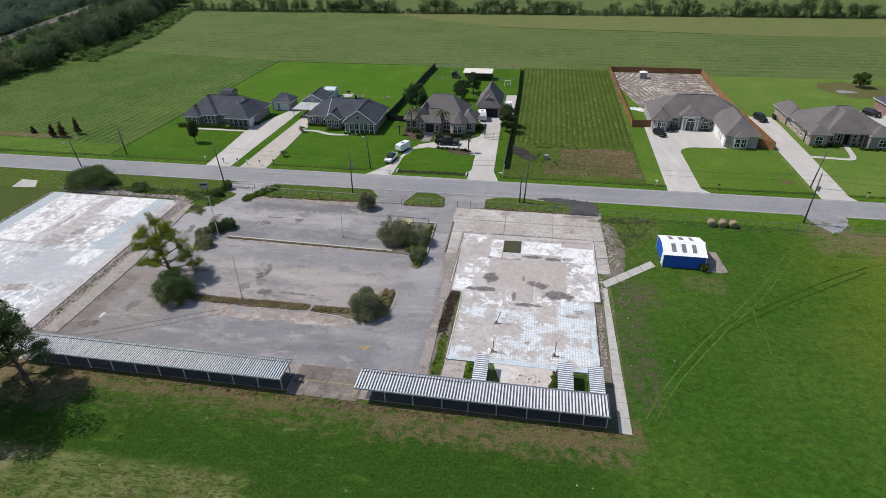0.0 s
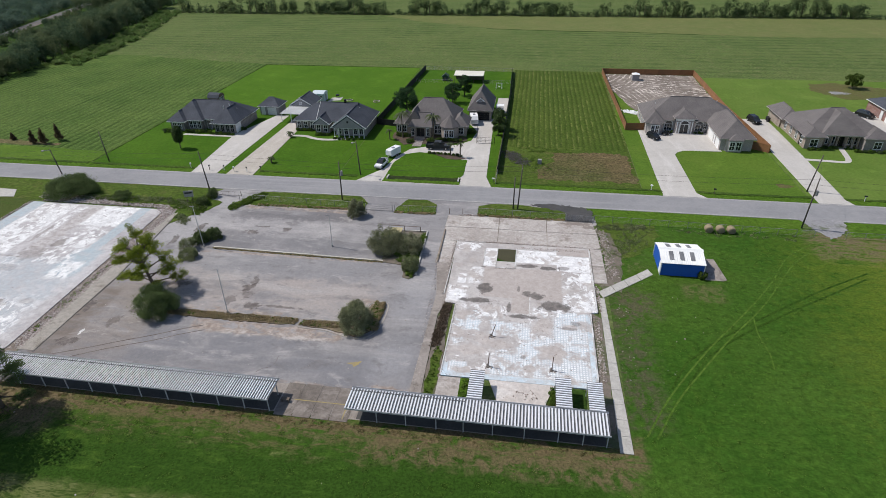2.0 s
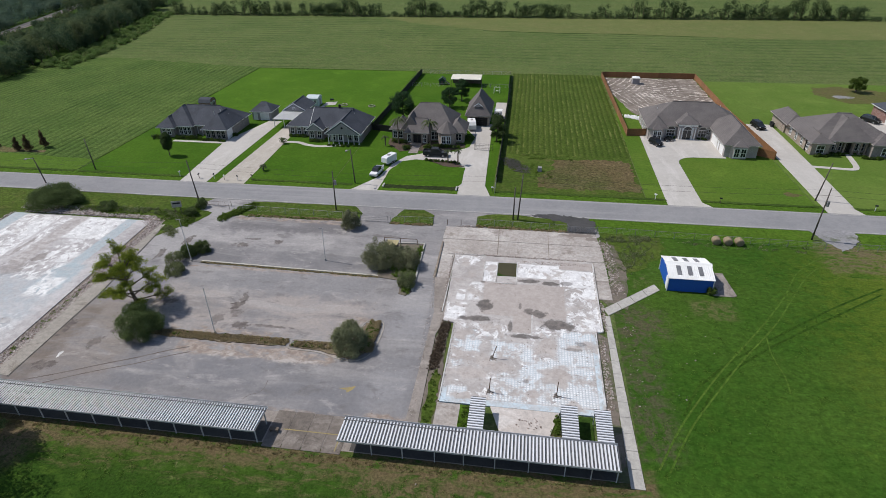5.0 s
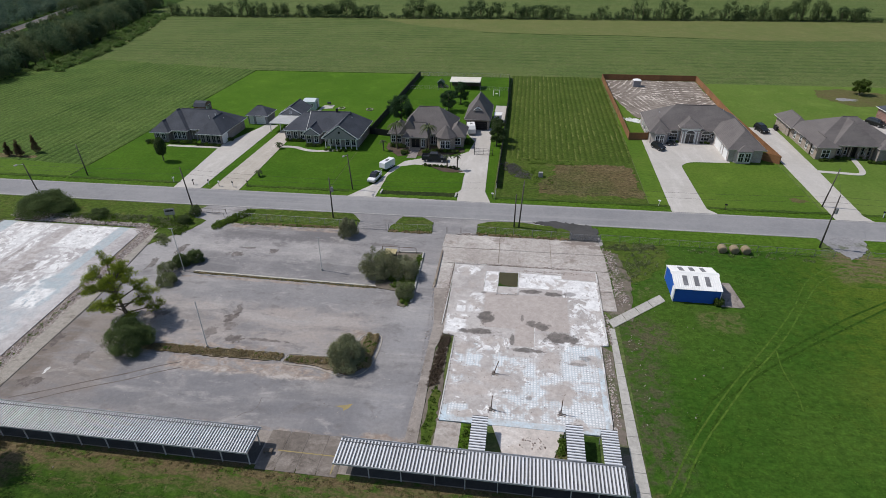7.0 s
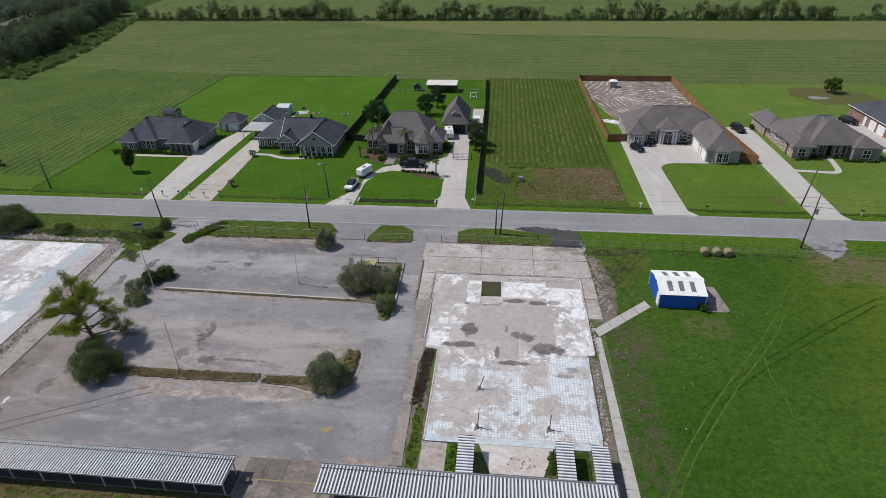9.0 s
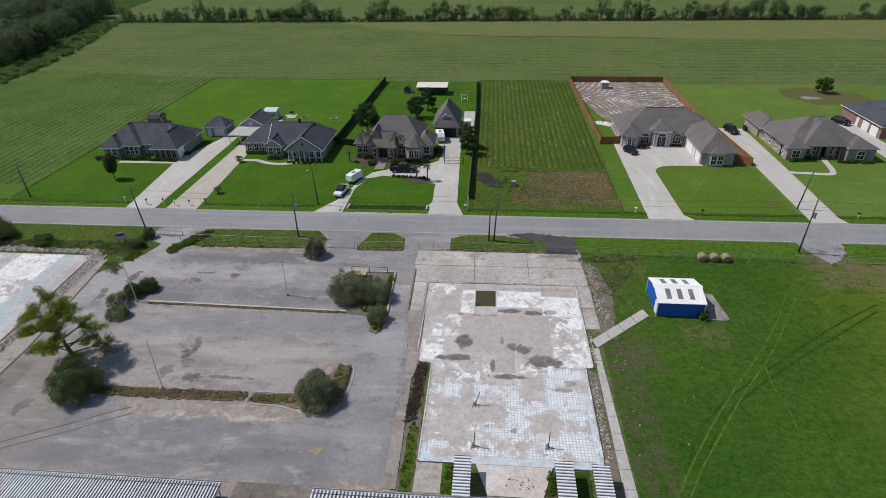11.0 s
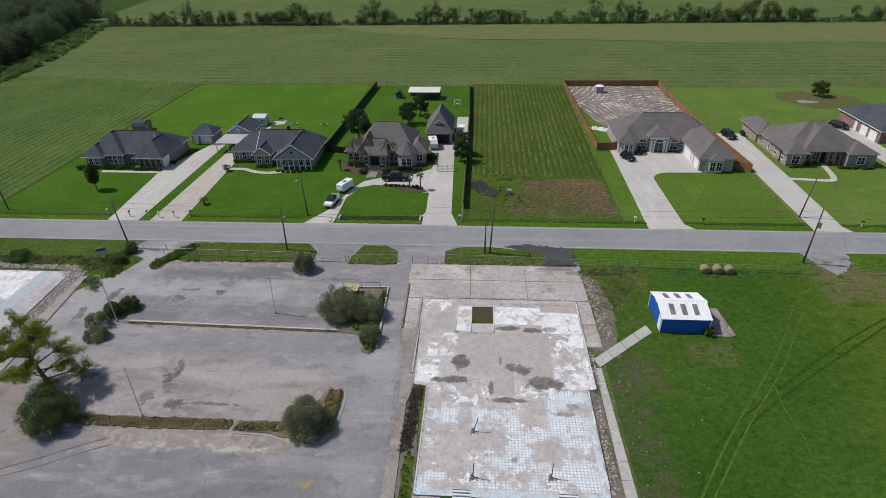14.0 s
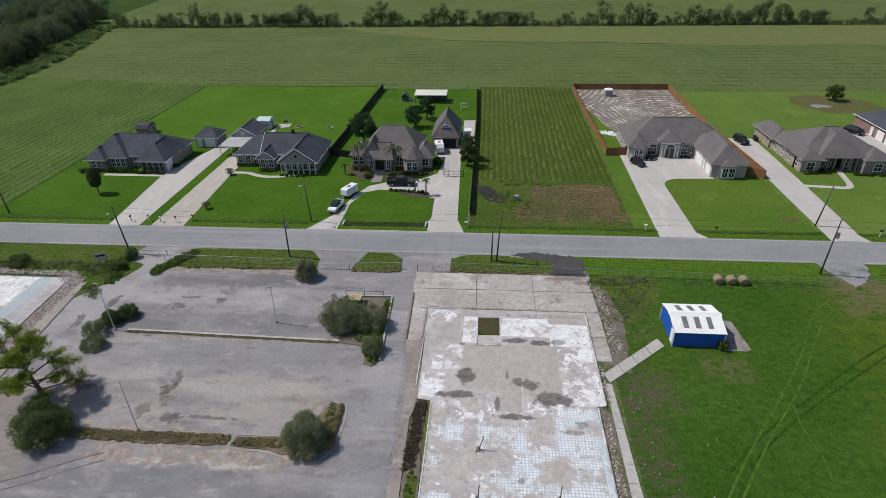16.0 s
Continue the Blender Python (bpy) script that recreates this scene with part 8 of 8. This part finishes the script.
def palm(x, y, h, seed, label, fronds=13, reach=1.5):
    o = thing("palm_tree", label, "palm", (x, y, 0.1), group="palms")
    q = random.Random(seed)
    B().tube((0, 0, 0), (q.uniform(-0.2, 0.2), q.uniform(-0.2, 0.2), h), 0.16, 0.11, 8).ob("trunk", "bark", o)
    for k in range(fronds):
        a, up = 6.283 * k / fronds + q.uniform(-0.2, 0.2), q.uniform(0.1, 0.9)
        b, last, spine = B(), None, []
        for j in range(6):
            f = j / 5
            r = reach * f
            spine.append((r * math.cos(a), r * math.sin(a), h + reach * (up * f - 0.95 * f * f)))
        for j in range(5):
            p, n = spine[j], spine[j + 1]
            w = 0.22 * (1 - abs(j - 1.5) / 4)
            sx, sy = -math.sin(a) * w, math.cos(a) * w
            b.add([(p[0] - sx, p[1] - sy, p[2] - 0.1), (p[0], p[1], p[2] + 0.04), (p[0] + sx, p[1] + sy, p[2] - 0.1),
                   (n[0] - sx, n[1] - sy, n[2] - 0.1), (n[0], n[1], n[2] + 0.04), (n[0] + sx, n[1] + sy, n[2] - 0.1)], [(0, 1, 4, 3), (1, 2, 5, 4)])
        b.ob("frond", "leaf_palm", o)


palm(-27.6, 112.2, 6.2, 1, "tall palm with shaggy fronds before the house", 26, 2.2)
palm(-19.6, 110.8, 6.2, 2, "tall palm with shaggy fronds before the house", 26, 2.1)
palm(-26.2, 119.0, 4.2, 3, "palm with shaggy fronds beside the house", 18, 1.9)
palm(-13.9, 101.4, 3.0, 4, "slim palm in the flower bed", 11, 1.0)
palm(-11.6, 100.6, 3.4, 5, "slim palm in the flower bed", 11, 0.9)
palm(-54.2, 92.4, 1.2, 6, "short palm on the front lawn", 13, 0.9)
palm(-56.4, 109.4, 1.3, 7, "short palm beside a driveway", 13, 1.0)
palm(-30.6, 110.6, 2.4, 8, "small palm at the garden bed's end", 11, 1.0)
n = 0
for x0, x1, y, m, r, h in ((-91.5, -87.5, 109.5, 4, 0.8, 1.1), (-85.8, -78.4, 110.0, 7, 0.6, 0.9), (-78, -71.6, 109.3, 6, 0.5, 0.7), (-57, -52, 114.6, 5, 0.55, 0.8), (-50.6, -46.6, 111.8, 4, 0.5, 0.6), (-45, -38, 109.3, 6, 0.45, 0.5),
                           (-29.6, -25.6, 113.2, 5, 0.7, 1.0), (-21.0, -18.0, 110.2, 4, 0.7, 1.0), (-18.0, -12.4, 111.0, 6, 0.55, 0.8), (-19.4, -11.0, 101.2, 9, 0.45, 0.55), (-26.0, -24.4, 109.0, 3, 0.6, 0.8),
                           (-71.4, -70.8, 113.5, 2, 0.7, 1.0), (68.2, 72.0, 114.8, 5, 0.5, 0.7), (72.4, 75.4, 116.2, 4, 0.5, 0.6), (78, 86, 114.4, 8, 0.5, 0.7), (37.6, 39.8, 123.4, 3, 0.4, 0.5), (45, 47.4, 123.4, 3, 0.4, 0.5), (-11.8, -10.2, 117.5, 4, 0.8, 1.1)):
    for k in range(m):
        n += 1
        x = x0 + (x1 - x0) * (k + 0.5) / m + rng.uniform(-0.2, 0.2)
        dy = -0.9 * (x + 19.4) / 8.4 + 0.9 if y == 101.2 else 0
        shrub("garden_shrub", "low clipped shrub in a garden bed", x, y + dy + rng.uniform(-0.3, 0.3), r * rng.uniform(0.8, 1.2), h * rng.uniform(0.8, 1.3),
              ("leaf", "leaf_dark", "leaf_weed")[n % 3], 260, 0.14, 60 + n, "garden shrubs")

# ---- woods, hedgerow, weeds and rubble ----
def wood(name, label, spots, mat, seed, leaf=0.55, per=170, category="woodland"):
    """Far trees, each a stem under several leafy lobes."""
    q, lobes, b = random.Random(seed), [], B()
    for x, y, h, r in spots:
        b.tube((x, y, 0), (x, y, h * 0.5), 0.2, 0.1, 5)
        lobes.append((x, y, h * 0.5, r * 0.75, r * 0.75, h * 0.42))
        for k in range(6):
            f = q.uniform(0.2, 0.9)
            s = q.uniform(0.3, 0.55)
            lobes.append((x + q.uniform(-0.65, 0.65) * r, y + q.uniform(-0.65, 0.65) * r, h * f, r * s, r * s, min(r * s * 0.9, h * 0.25)))
    o = tagged(thing(name, label, category), kind="stuff")
    leaf_mesh("foliage", lobes, per * len(spots), leaf, mat, o, 0.3, seed=seed, up=0.8)
    b.ob("trunks", "bark", o)
    return o


q = random.Random(5)
line = []
for x in np.arange(-205, 420, 2.0):
    tall = noise.noise((x * 0.06, 3.1, 0)) + 0.6 * noise.noise((x * 0.21, 7.7, 0))
    if tall > 0.30:
        line.append((x + q.uniform(-1, 1), 311 + q.uniform(-2, 4), q.uniform(9.0, 13.0), q.uniform(2.0, 3.4)))
    elif tall > -0.18:
        line.append((x + q.uniform(-1, 1), 311 + q.uniform(-2, 4), q.uniform(5.0, 8.5), q.uniform(2.0, 3.4)))
    elif q.random() < 0.55:
        line.append((x + q.uniform(-1, 1), 310 + q.uniform(-1, 3), q.uniform(2.0, 4.5), q.uniform(1.4, 2.4)))
wood("tree_row", "long dark row of trees behind the fields", line, "leaf_row", 6, 0.24, 520)
wood("hedge_row", "low dark undergrowth along the tree row", [(x, 308 + q.uniform(-1, 1.5), q.uniform(1.6, 2.8), q.uniform(1.5, 2.2)) for x in np.arange(-205, 420, 2.2)], "leaf_row", 7, 0.22, 170)


def edge(y):
    """The wood's edge: its x at y."""
    return float(np.interp(y, (90, 140, 188, 226, 262, 309, 345), (-176, -180, -186, -192, -203, -219, -232)))


def track_x(y):
    return float(np.interp(y, (100, 204, 346, 460), (-205, -243, -290, -328)))


near, far = [], []
while len(near) < 460:
    y = q.uniform(112, 350)
    x = q.uniform(track_x(y) + 7, edge(y))
    top = 13.0 if y > 300 else max(4.0, min(12.0, 0.19 * (x - track_x(y))))
    near.append((x, y, top * q.uniform(0.65, 1.2), min(q.uniform(3.0, 6.4), top * 0.5)))
while len(far) < 520:
    y = q.uniform(120, 470)
    x = track_x(y) - 6 - 100 * q.random() ** 1.6
    far.append((x, y, min(q.uniform(6, 12), 3.5 + 0.35 * (track_x(y) - x)), q.uniform(3.0, 5.4)))
wood("woodland", "dark dense wood beside the fields", near, "leaf_wood", 8, 0.30, 620)
# The far wood's haze lies in its leaf colour only.
wood("woodland", "green wood beyond a railway, tinted for haze", far, "leaf_far", 9, 0.40, 330)
strip("railway_bed", [(track_x(y), y) for y in (120, 204, 270, 346, 460)], 7.0, 0.2, "soil", "dark ballast bed of a railway in the wood", "railway")
for d in (-1.7, 1.7):
    strip("railway_track", [(track_x(y) + d, y) for y in (120, 204, 270, 346, 460)], 1.5, 0.45, "ballast", "pale railway track through the wood", "railway")
brush = [(edge(y) + q.uniform(2, 15), y, q.uniform(0.6, 1.9), q.uniform(0.9, 2.0)) for y in np.arange(178, 312, 0.32)] + [(edge(y) + q.uniform(-1, 3), y, q.uniform(0.5, 1.3), q.uniform(0.8, 1.5)) for y in np.arange(118, 180, 1.6)]
wood("brush", "pale green brush along the wood's edge", brush, "leaf_brush", 10, 0.22, 130, "brush")


def tufts(name, label, spots, mat, seed, size=0.13, per=26, up=0.6):
    lobes = [(x, y, z + h * 0.4, r, r, h * 0.55) for x, y, z, r, h in spots]
    o = leaf_mesh(name, lobes, per * len(spots), size, mat, None, 0.5, seed=seed, up=up)
    return tagged(o, label, "weeds", kind="stuff")


def along(a, b, n, wide, z=0.06, r=(0.15, 0.4), h=(0.15, 0.5)):
    return [(a[0] + (b[0] - a[0]) * f + q.uniform(-wide, wide), a[1] + (b[1] - a[1]) * f + q.uniform(-wide, wide), z, q.uniform(*r), q.uniform(*h)) for f in (q.random() for _ in range(n))]


tufts("strip_weeds", "dry brown weeds on the planting strips", along((-46, 36.5), (-26.8, 36.7), 560, 0.62, 0.15, (0.12, 0.3), (0.05, 0.22)) + along((-25.4, 36.6), (-20, 36.6), 170, 0.5, 0.15, (0.12, 0.3), (0.08, 0.3)) + along((-15.7, 36.6), (-15.9, 42.2), 220, 0.6, 0.16, h=(0.15, 0.5)), "leaf_dry", 1, 0.075, 40, 0.3)
tufts("strip_weeds_green", "green weeds on the planting strips", along((-46, 36.6), (-26.8, 36.7), 14, 0.6, 0.15, (0.1, 0.3), (0.08, 0.3)) + along((-25.4, 36.6), (-20, 36.6), 30, 0.5, 0.15, (0.1, 0.3), (0.08, 0.3)) + along((-16, 36.6), (-15.9, 42.0), 90, 0.6, 0.16) + along((-20, 63), (-13.5, 54), 200, 1.6, 0.15) + along((-13.4, 54), (-13.3, 50), 110, 0.5, 0.15, (0.15, 0.35), (0.15, 0.6)) + along((-13.2, 63.4), (-13.2, 54), 70, 0.4, 0.15), "leaf_weed", 2)
tufts("kerb_grass", "weeds along the long kerb", along((-48.4, 54.3), (-18.5, 53.55), 160, 0.14, 0.06, (0.08, 0.2), (0.1, 0.25)), "leaf_dry", 3, 0.08, 14)
tufts("verge_weeds", "green weeds round the entrance verge", along((-52.6, 69.0), (-48.6, 75.6), 170, 0.9, 0.06, (0.2, 0.45), (0.2, 0.8)) + along((-52, 71.0), (-36, 71.2), 60, 0.4, r=(0.1, 0.25), h=(0.1, 0.3)) + along((-64, 68.5), (-59.0, 72), 150, 1.6, 0.08, (0.2, 0.45), (0.08, 0.3)) + along((-82, 70), (-74, 70.4), 70, 0.8, h=(0.2, 0.7)) + along((-74, 69.6), (-64, 70.4), 50, 1.2, r=(0.1, 0.3), h=(0.1, 0.4)), "leaf_weed", 4, 0.11, 30)
tufts("corner_growth", "rank dark weeds and brambles at the entrance corner", along((-66, 70.5), (-57.4, 67.5), 60, 1.5, 0.08, (0.2, 0.5), (0.15, 0.6)) + along((-61, 65), (-58.2, 62.4), 50, 0.8, 0.08, (0.2, 0.5), (0.15, 0.6)) + along((-85, 70.2), (-66, 70.8), 150, 1.0, 0.06, (0.2, 0.5), (0.15, 0.6)), "leaf_olive", 23, 0.08, 40)
shrub("spreading_bush", "low dark bush beside the notice board", -58.9, 70.0, 1.3, 1.6, "leaf_bush", 3500, 0.085, 71)
shrub("spreading_bush", "low dark bush beside the entrance pole", -58.6, 73.4, 1.2, 1.9, "leaf_bush", 3500, 0.085, 72)
shrub("spreading_bush", "low dark bush behind the white slab", -76.6, 70.6, 1.9, 1.6, "leaf_bush", 4500, 0.085, 73)
tufts("west_weeds", "tall weeds at the white slab's corner", along((-60.2, 73.5), (-57.5, 66), 90, 0.9, 0.08, (0.2, 0.5), (0.15, 0.5)) + along((-62.2, 30), (-62.6, 48), 40, 0.5, r=(0.1, 0.25), h=(0.1, 0.25)), "leaf_weed", 5)
tufts("slab_weeds", "weeds in the strip beside the slab", along((-6.1, 25.6), (-6.1, 34.0), 46, 0.38, r=(0.1, 0.24), h=(0.06, 0.2)) + along((-1.8, 25.5), (-1.8, 28.5), 40, 0.5, r=(0.12, 0.28), h=(0.06, 0.25)) + along((8.3, 25.6), (8.7, 28.2), 30, 0.25), "leaf_grass", 6, 0.1, 20)
tufts("dead_vine", "dead brown vine beside the slab", along((-6.6, 34.5), (-6.2, 43.6), 260, 0.55, r=(0.12, 0.35), h=(0.06, 0.3)), "leaf_dead", 7, 0.08, 34)
tufts("meadow_weeds", "tall weeds in the meadow along the slab", along((17.8, 70), (25, 71), 90, 0.9, 0.05, (0.2, 0.5), (0.1, 0.4)) + along((18.5, 61), (23.5, 68), 150, 2.2, 0.05, (0.15, 0.45), (0.06, 0.25)) + along((22, 70.2), (52, 70.4), 70, 1.0, 0.03, (0.2, 0.5), (0.08, 0.2)), "leaf_olive", 8, 0.10, 16)
tufts("carport_weeds", "dry weeds in front of the carports", along((-60, 19.5), (15, 19.5), 300, 0.45, 0.03, (0.12, 0.3), (0.04, 0.14)), "leaf_straw", 9, 0.055, 26, 0.4)
tufts("fence_weeds", "brown weeds along the chain-link fence", along((-48, 71.3), (-28, 71.5), 130, 0.3, r=(0.1, 0.3), h=(0.08, 0.25)) + along((-20.4, 71.4), (-12.8, 71.6), 60, 0.3, r=(0.1, 0.3), h=(0.08, 0.25)) + along((-4.6, 71.9), (11.4, 71.9), 100, 0.3, r=(0.1, 0.3), h=(0.08, 0.3)), "leaf_dry", 11)
tufts("weed_clump", "low grey dead scrub beside the crop", along((-1.0, 105), (3.2, 98.6), 230, 1.5, r=(0.2, 0.5), h=(0.1, 0.45)), "leaf_scrub", 13, 0.07, 30)
tufts("weed_clump_green", "rank green weeds beside the crop", along((0.5, 107.5), (14, 107), 60, 1.6, r=(0.2, 0.5), h=(0.06, 0.25)) + along((3, 104), (8, 94), 60, 2.2, r=(0.2, 0.5), h=(0.06, 0.25)), "leaf_weed", 14, 0.11, 12)


def chips(name, label, spots, mat, seed):
    """Broken lumps, each a squashed, skewed block."""
    r, v, f = random.Random(seed), [], []
    for x, y, z, s in spots:
        m = pose(x, y, z + s * 0.2, r.uniform(-25, 25), r.uniform(-25, 25), r.uniform(0, 360))
        o = len(v)
        for c in ((-1, -1, -1), (1, -1, -1), (1, 1, -1), (-1, 1, -1), (-0.8, -0.8, 1), (0.8, -0.7, 1), (0.7, 0.8, 1), (-0.7, 0.8, 1)):
            v.append(tuple(m @ Vector((c[0] * s * r.uniform(0.6, 1.1), c[1] * s * r.uniform(0.4, 1.0), c[2] * s * r.uniform(0.2, 0.5)))))
        f += [tuple(o + k for k in q4) for q4 in ((3, 2, 1, 0), (4, 5, 6, 7), (0, 1, 5, 4), (1, 2, 6, 5), (2, 3, 7, 6), (3, 0, 4, 7))]
    return tagged(B().add(v, f).ob(name, mat), label, "rubble", kind="stuff")


def strewn(a, b, n, wide, z, s):
    return [(p[0], p[1], z, q.uniform(*s)) for p in along(a, b, n, wide)]


chips("rubble", "broken concrete and bricks beside the white slab", strewn((-63.6, 67), (-61.9, 27), 4600, 0.95, 0.05, (0.05, 0.18)) + strewn((-92, 68.2), (-65, 68.2), 900, 0.6, 0.06, (0.06, 0.26)) + strewn((-94, 70.0), (-78, 69.4), 500, 1.1, 0.06, (0.06, 0.28)) + strewn((-66.5, 68.0), (-63.2, 64.0), 300, 0.9, 0.06, (0.06, 0.24)) + strewn((-93.6, 48), (-94.4, 67), 450, 0.5, 0.04, (0.05, 0.2)), "chips_mixed", 1)
chips("rubble_east", "stones and broken concrete along the slab's edge", strewn((17.4, 69), (18.2, 54), 420, 0.9, 0.05, (0.05, 0.16)) + strewn((14.8, 43), (14.7, 30), 260, 0.4, 0.06, (0.04, 0.14)) + strewn((18.6, 47), (18, 30), 50, 0.9, 0.03, (0.03, 0.09)) + strewn((15.3, 50.6), (15.3, 44.5), 120, 0.4, 0.06, (0.05, 0.18)), "chips_mixed", 2)
chips("slab_litter", "loose tile and mortar bits on the slab", [(q.uniform(-4.8, 13.8), q.uniform(29, 43.5), 0.2, q.uniform(0.03, 0.09)) for _ in range(120)] + [(q.uniform(-6.8, 14.8), q.uniform(44.5, 61.5), 0.2, q.uniform(0.02, 0.06)) for _ in range(90)] + strewn((-7, 62.1), (14, 62.1), 420, 0.35, 0.13, (0.03, 0.12)) + strewn((-7.3, 46), (-7.4, 61.6), 200, 0.3, 0.13, (0.03, 0.10)) + strewn((14.9, 44.5), (14.9, 61), 160, 0.25, 0.2, (0.03, 0.09)) + strewn((3.4, 60.6), (14, 60.8), 180, 0.4, 0.2, (0.03, 0.10)) + strewn((-0.4, 54.0), (3.2, 54.2), 60, 0.25, 0.2, (0.03, 0.09)) + strewn((-5.0, 43.9), (-5.0, 29), 130, 0.2, 0.2, (0.02, 0.08)) + strewn((-9.3, 54.4), (-7.8, 26), 200, 0.35, 0.12, (0.02, 0.08)) + strewn((-8, 71.7), (-5, 71.8), 60, 0.4, 0.1, (0.04, 0.15)) + strewn((3.5, 26.6), (7, 27.2), 40, 0.8, 0.16, (0.04, 0.12)), "chips_mixed", 3)
chips("car_park_litter", "small stones scattered over the car park", [(q.uniform(-57, -11), q.uniform(26, 70), 0.06, q.uniform(0.02, 0.07)) for _ in range(420)], "chips_mixed", 4)
chips("white_slab_litter", "flakes and stones on the white slab", [(q.uniform(-86, -66), q.uniform(25, 66), 0.3, q.uniform(0.02, 0.06)) for _ in range(110)], "chips_mixed", 5)
chips("yard_debris", "pale rubbish heap in the yard's corner", strewn((30, 141), (34, 138.5), 160, 1.1, 0.05, (0.1, 0.4)) + strewn((35.5, 140), (38, 141), 60, 0.5, 0.05, (0.1, 0.3)), "white", 6)
chips("meadow_litter", "pale scraps lying in the meadow", [(q.uniform(18, 30), q.uniform(25, 60), 0.04, q.uniform(0.05, 0.12)) for _ in range(16)] + [(q.uniform(-55, 15), q.uniform(6, 18), 0.04, q.uniform(0.05, 0.12)) for _ in range(14)], "chips_mixed", 7)

# rough tussocks in the meadow
def over(x0, x1, y0, y1, n, r, h):
    out = []
    while len(out) < n:
        x, y = q.uniform(x0, x1), q.uniform(y0, y1)
        if noise.noise((x * 0.16, y * 0.3, 5.0)) > q.uniform(-0.5, 0.3):
            out.append((x, y, 0.03, q.uniform(*r), q.uniform(*h)))
    return out


tufts("meadow_tussocks", "rough green tussocks in the meadow", over(-62, 17, 8, 19, 300, (0.15, 0.45), (0.04, 0.12)) + over(18, 62, 10, 68, 1500, (0.12, 0.4), (0.02, 0.08)), "leaf_tussock", 15, 0.06, 14, 1.2)
tufts("dry_tussocks", "pale dry tussocks at the meadow's edge", over(-62, -18, 2, 8.5, 260, (0.2, 0.5), (0.04, 0.1)) + over(-58, 15, 15.5, 20.3, 120, (0.12, 0.35), (0.03, 0.08)), "leaf_straw", 16, 0.06, 14, 1.0)
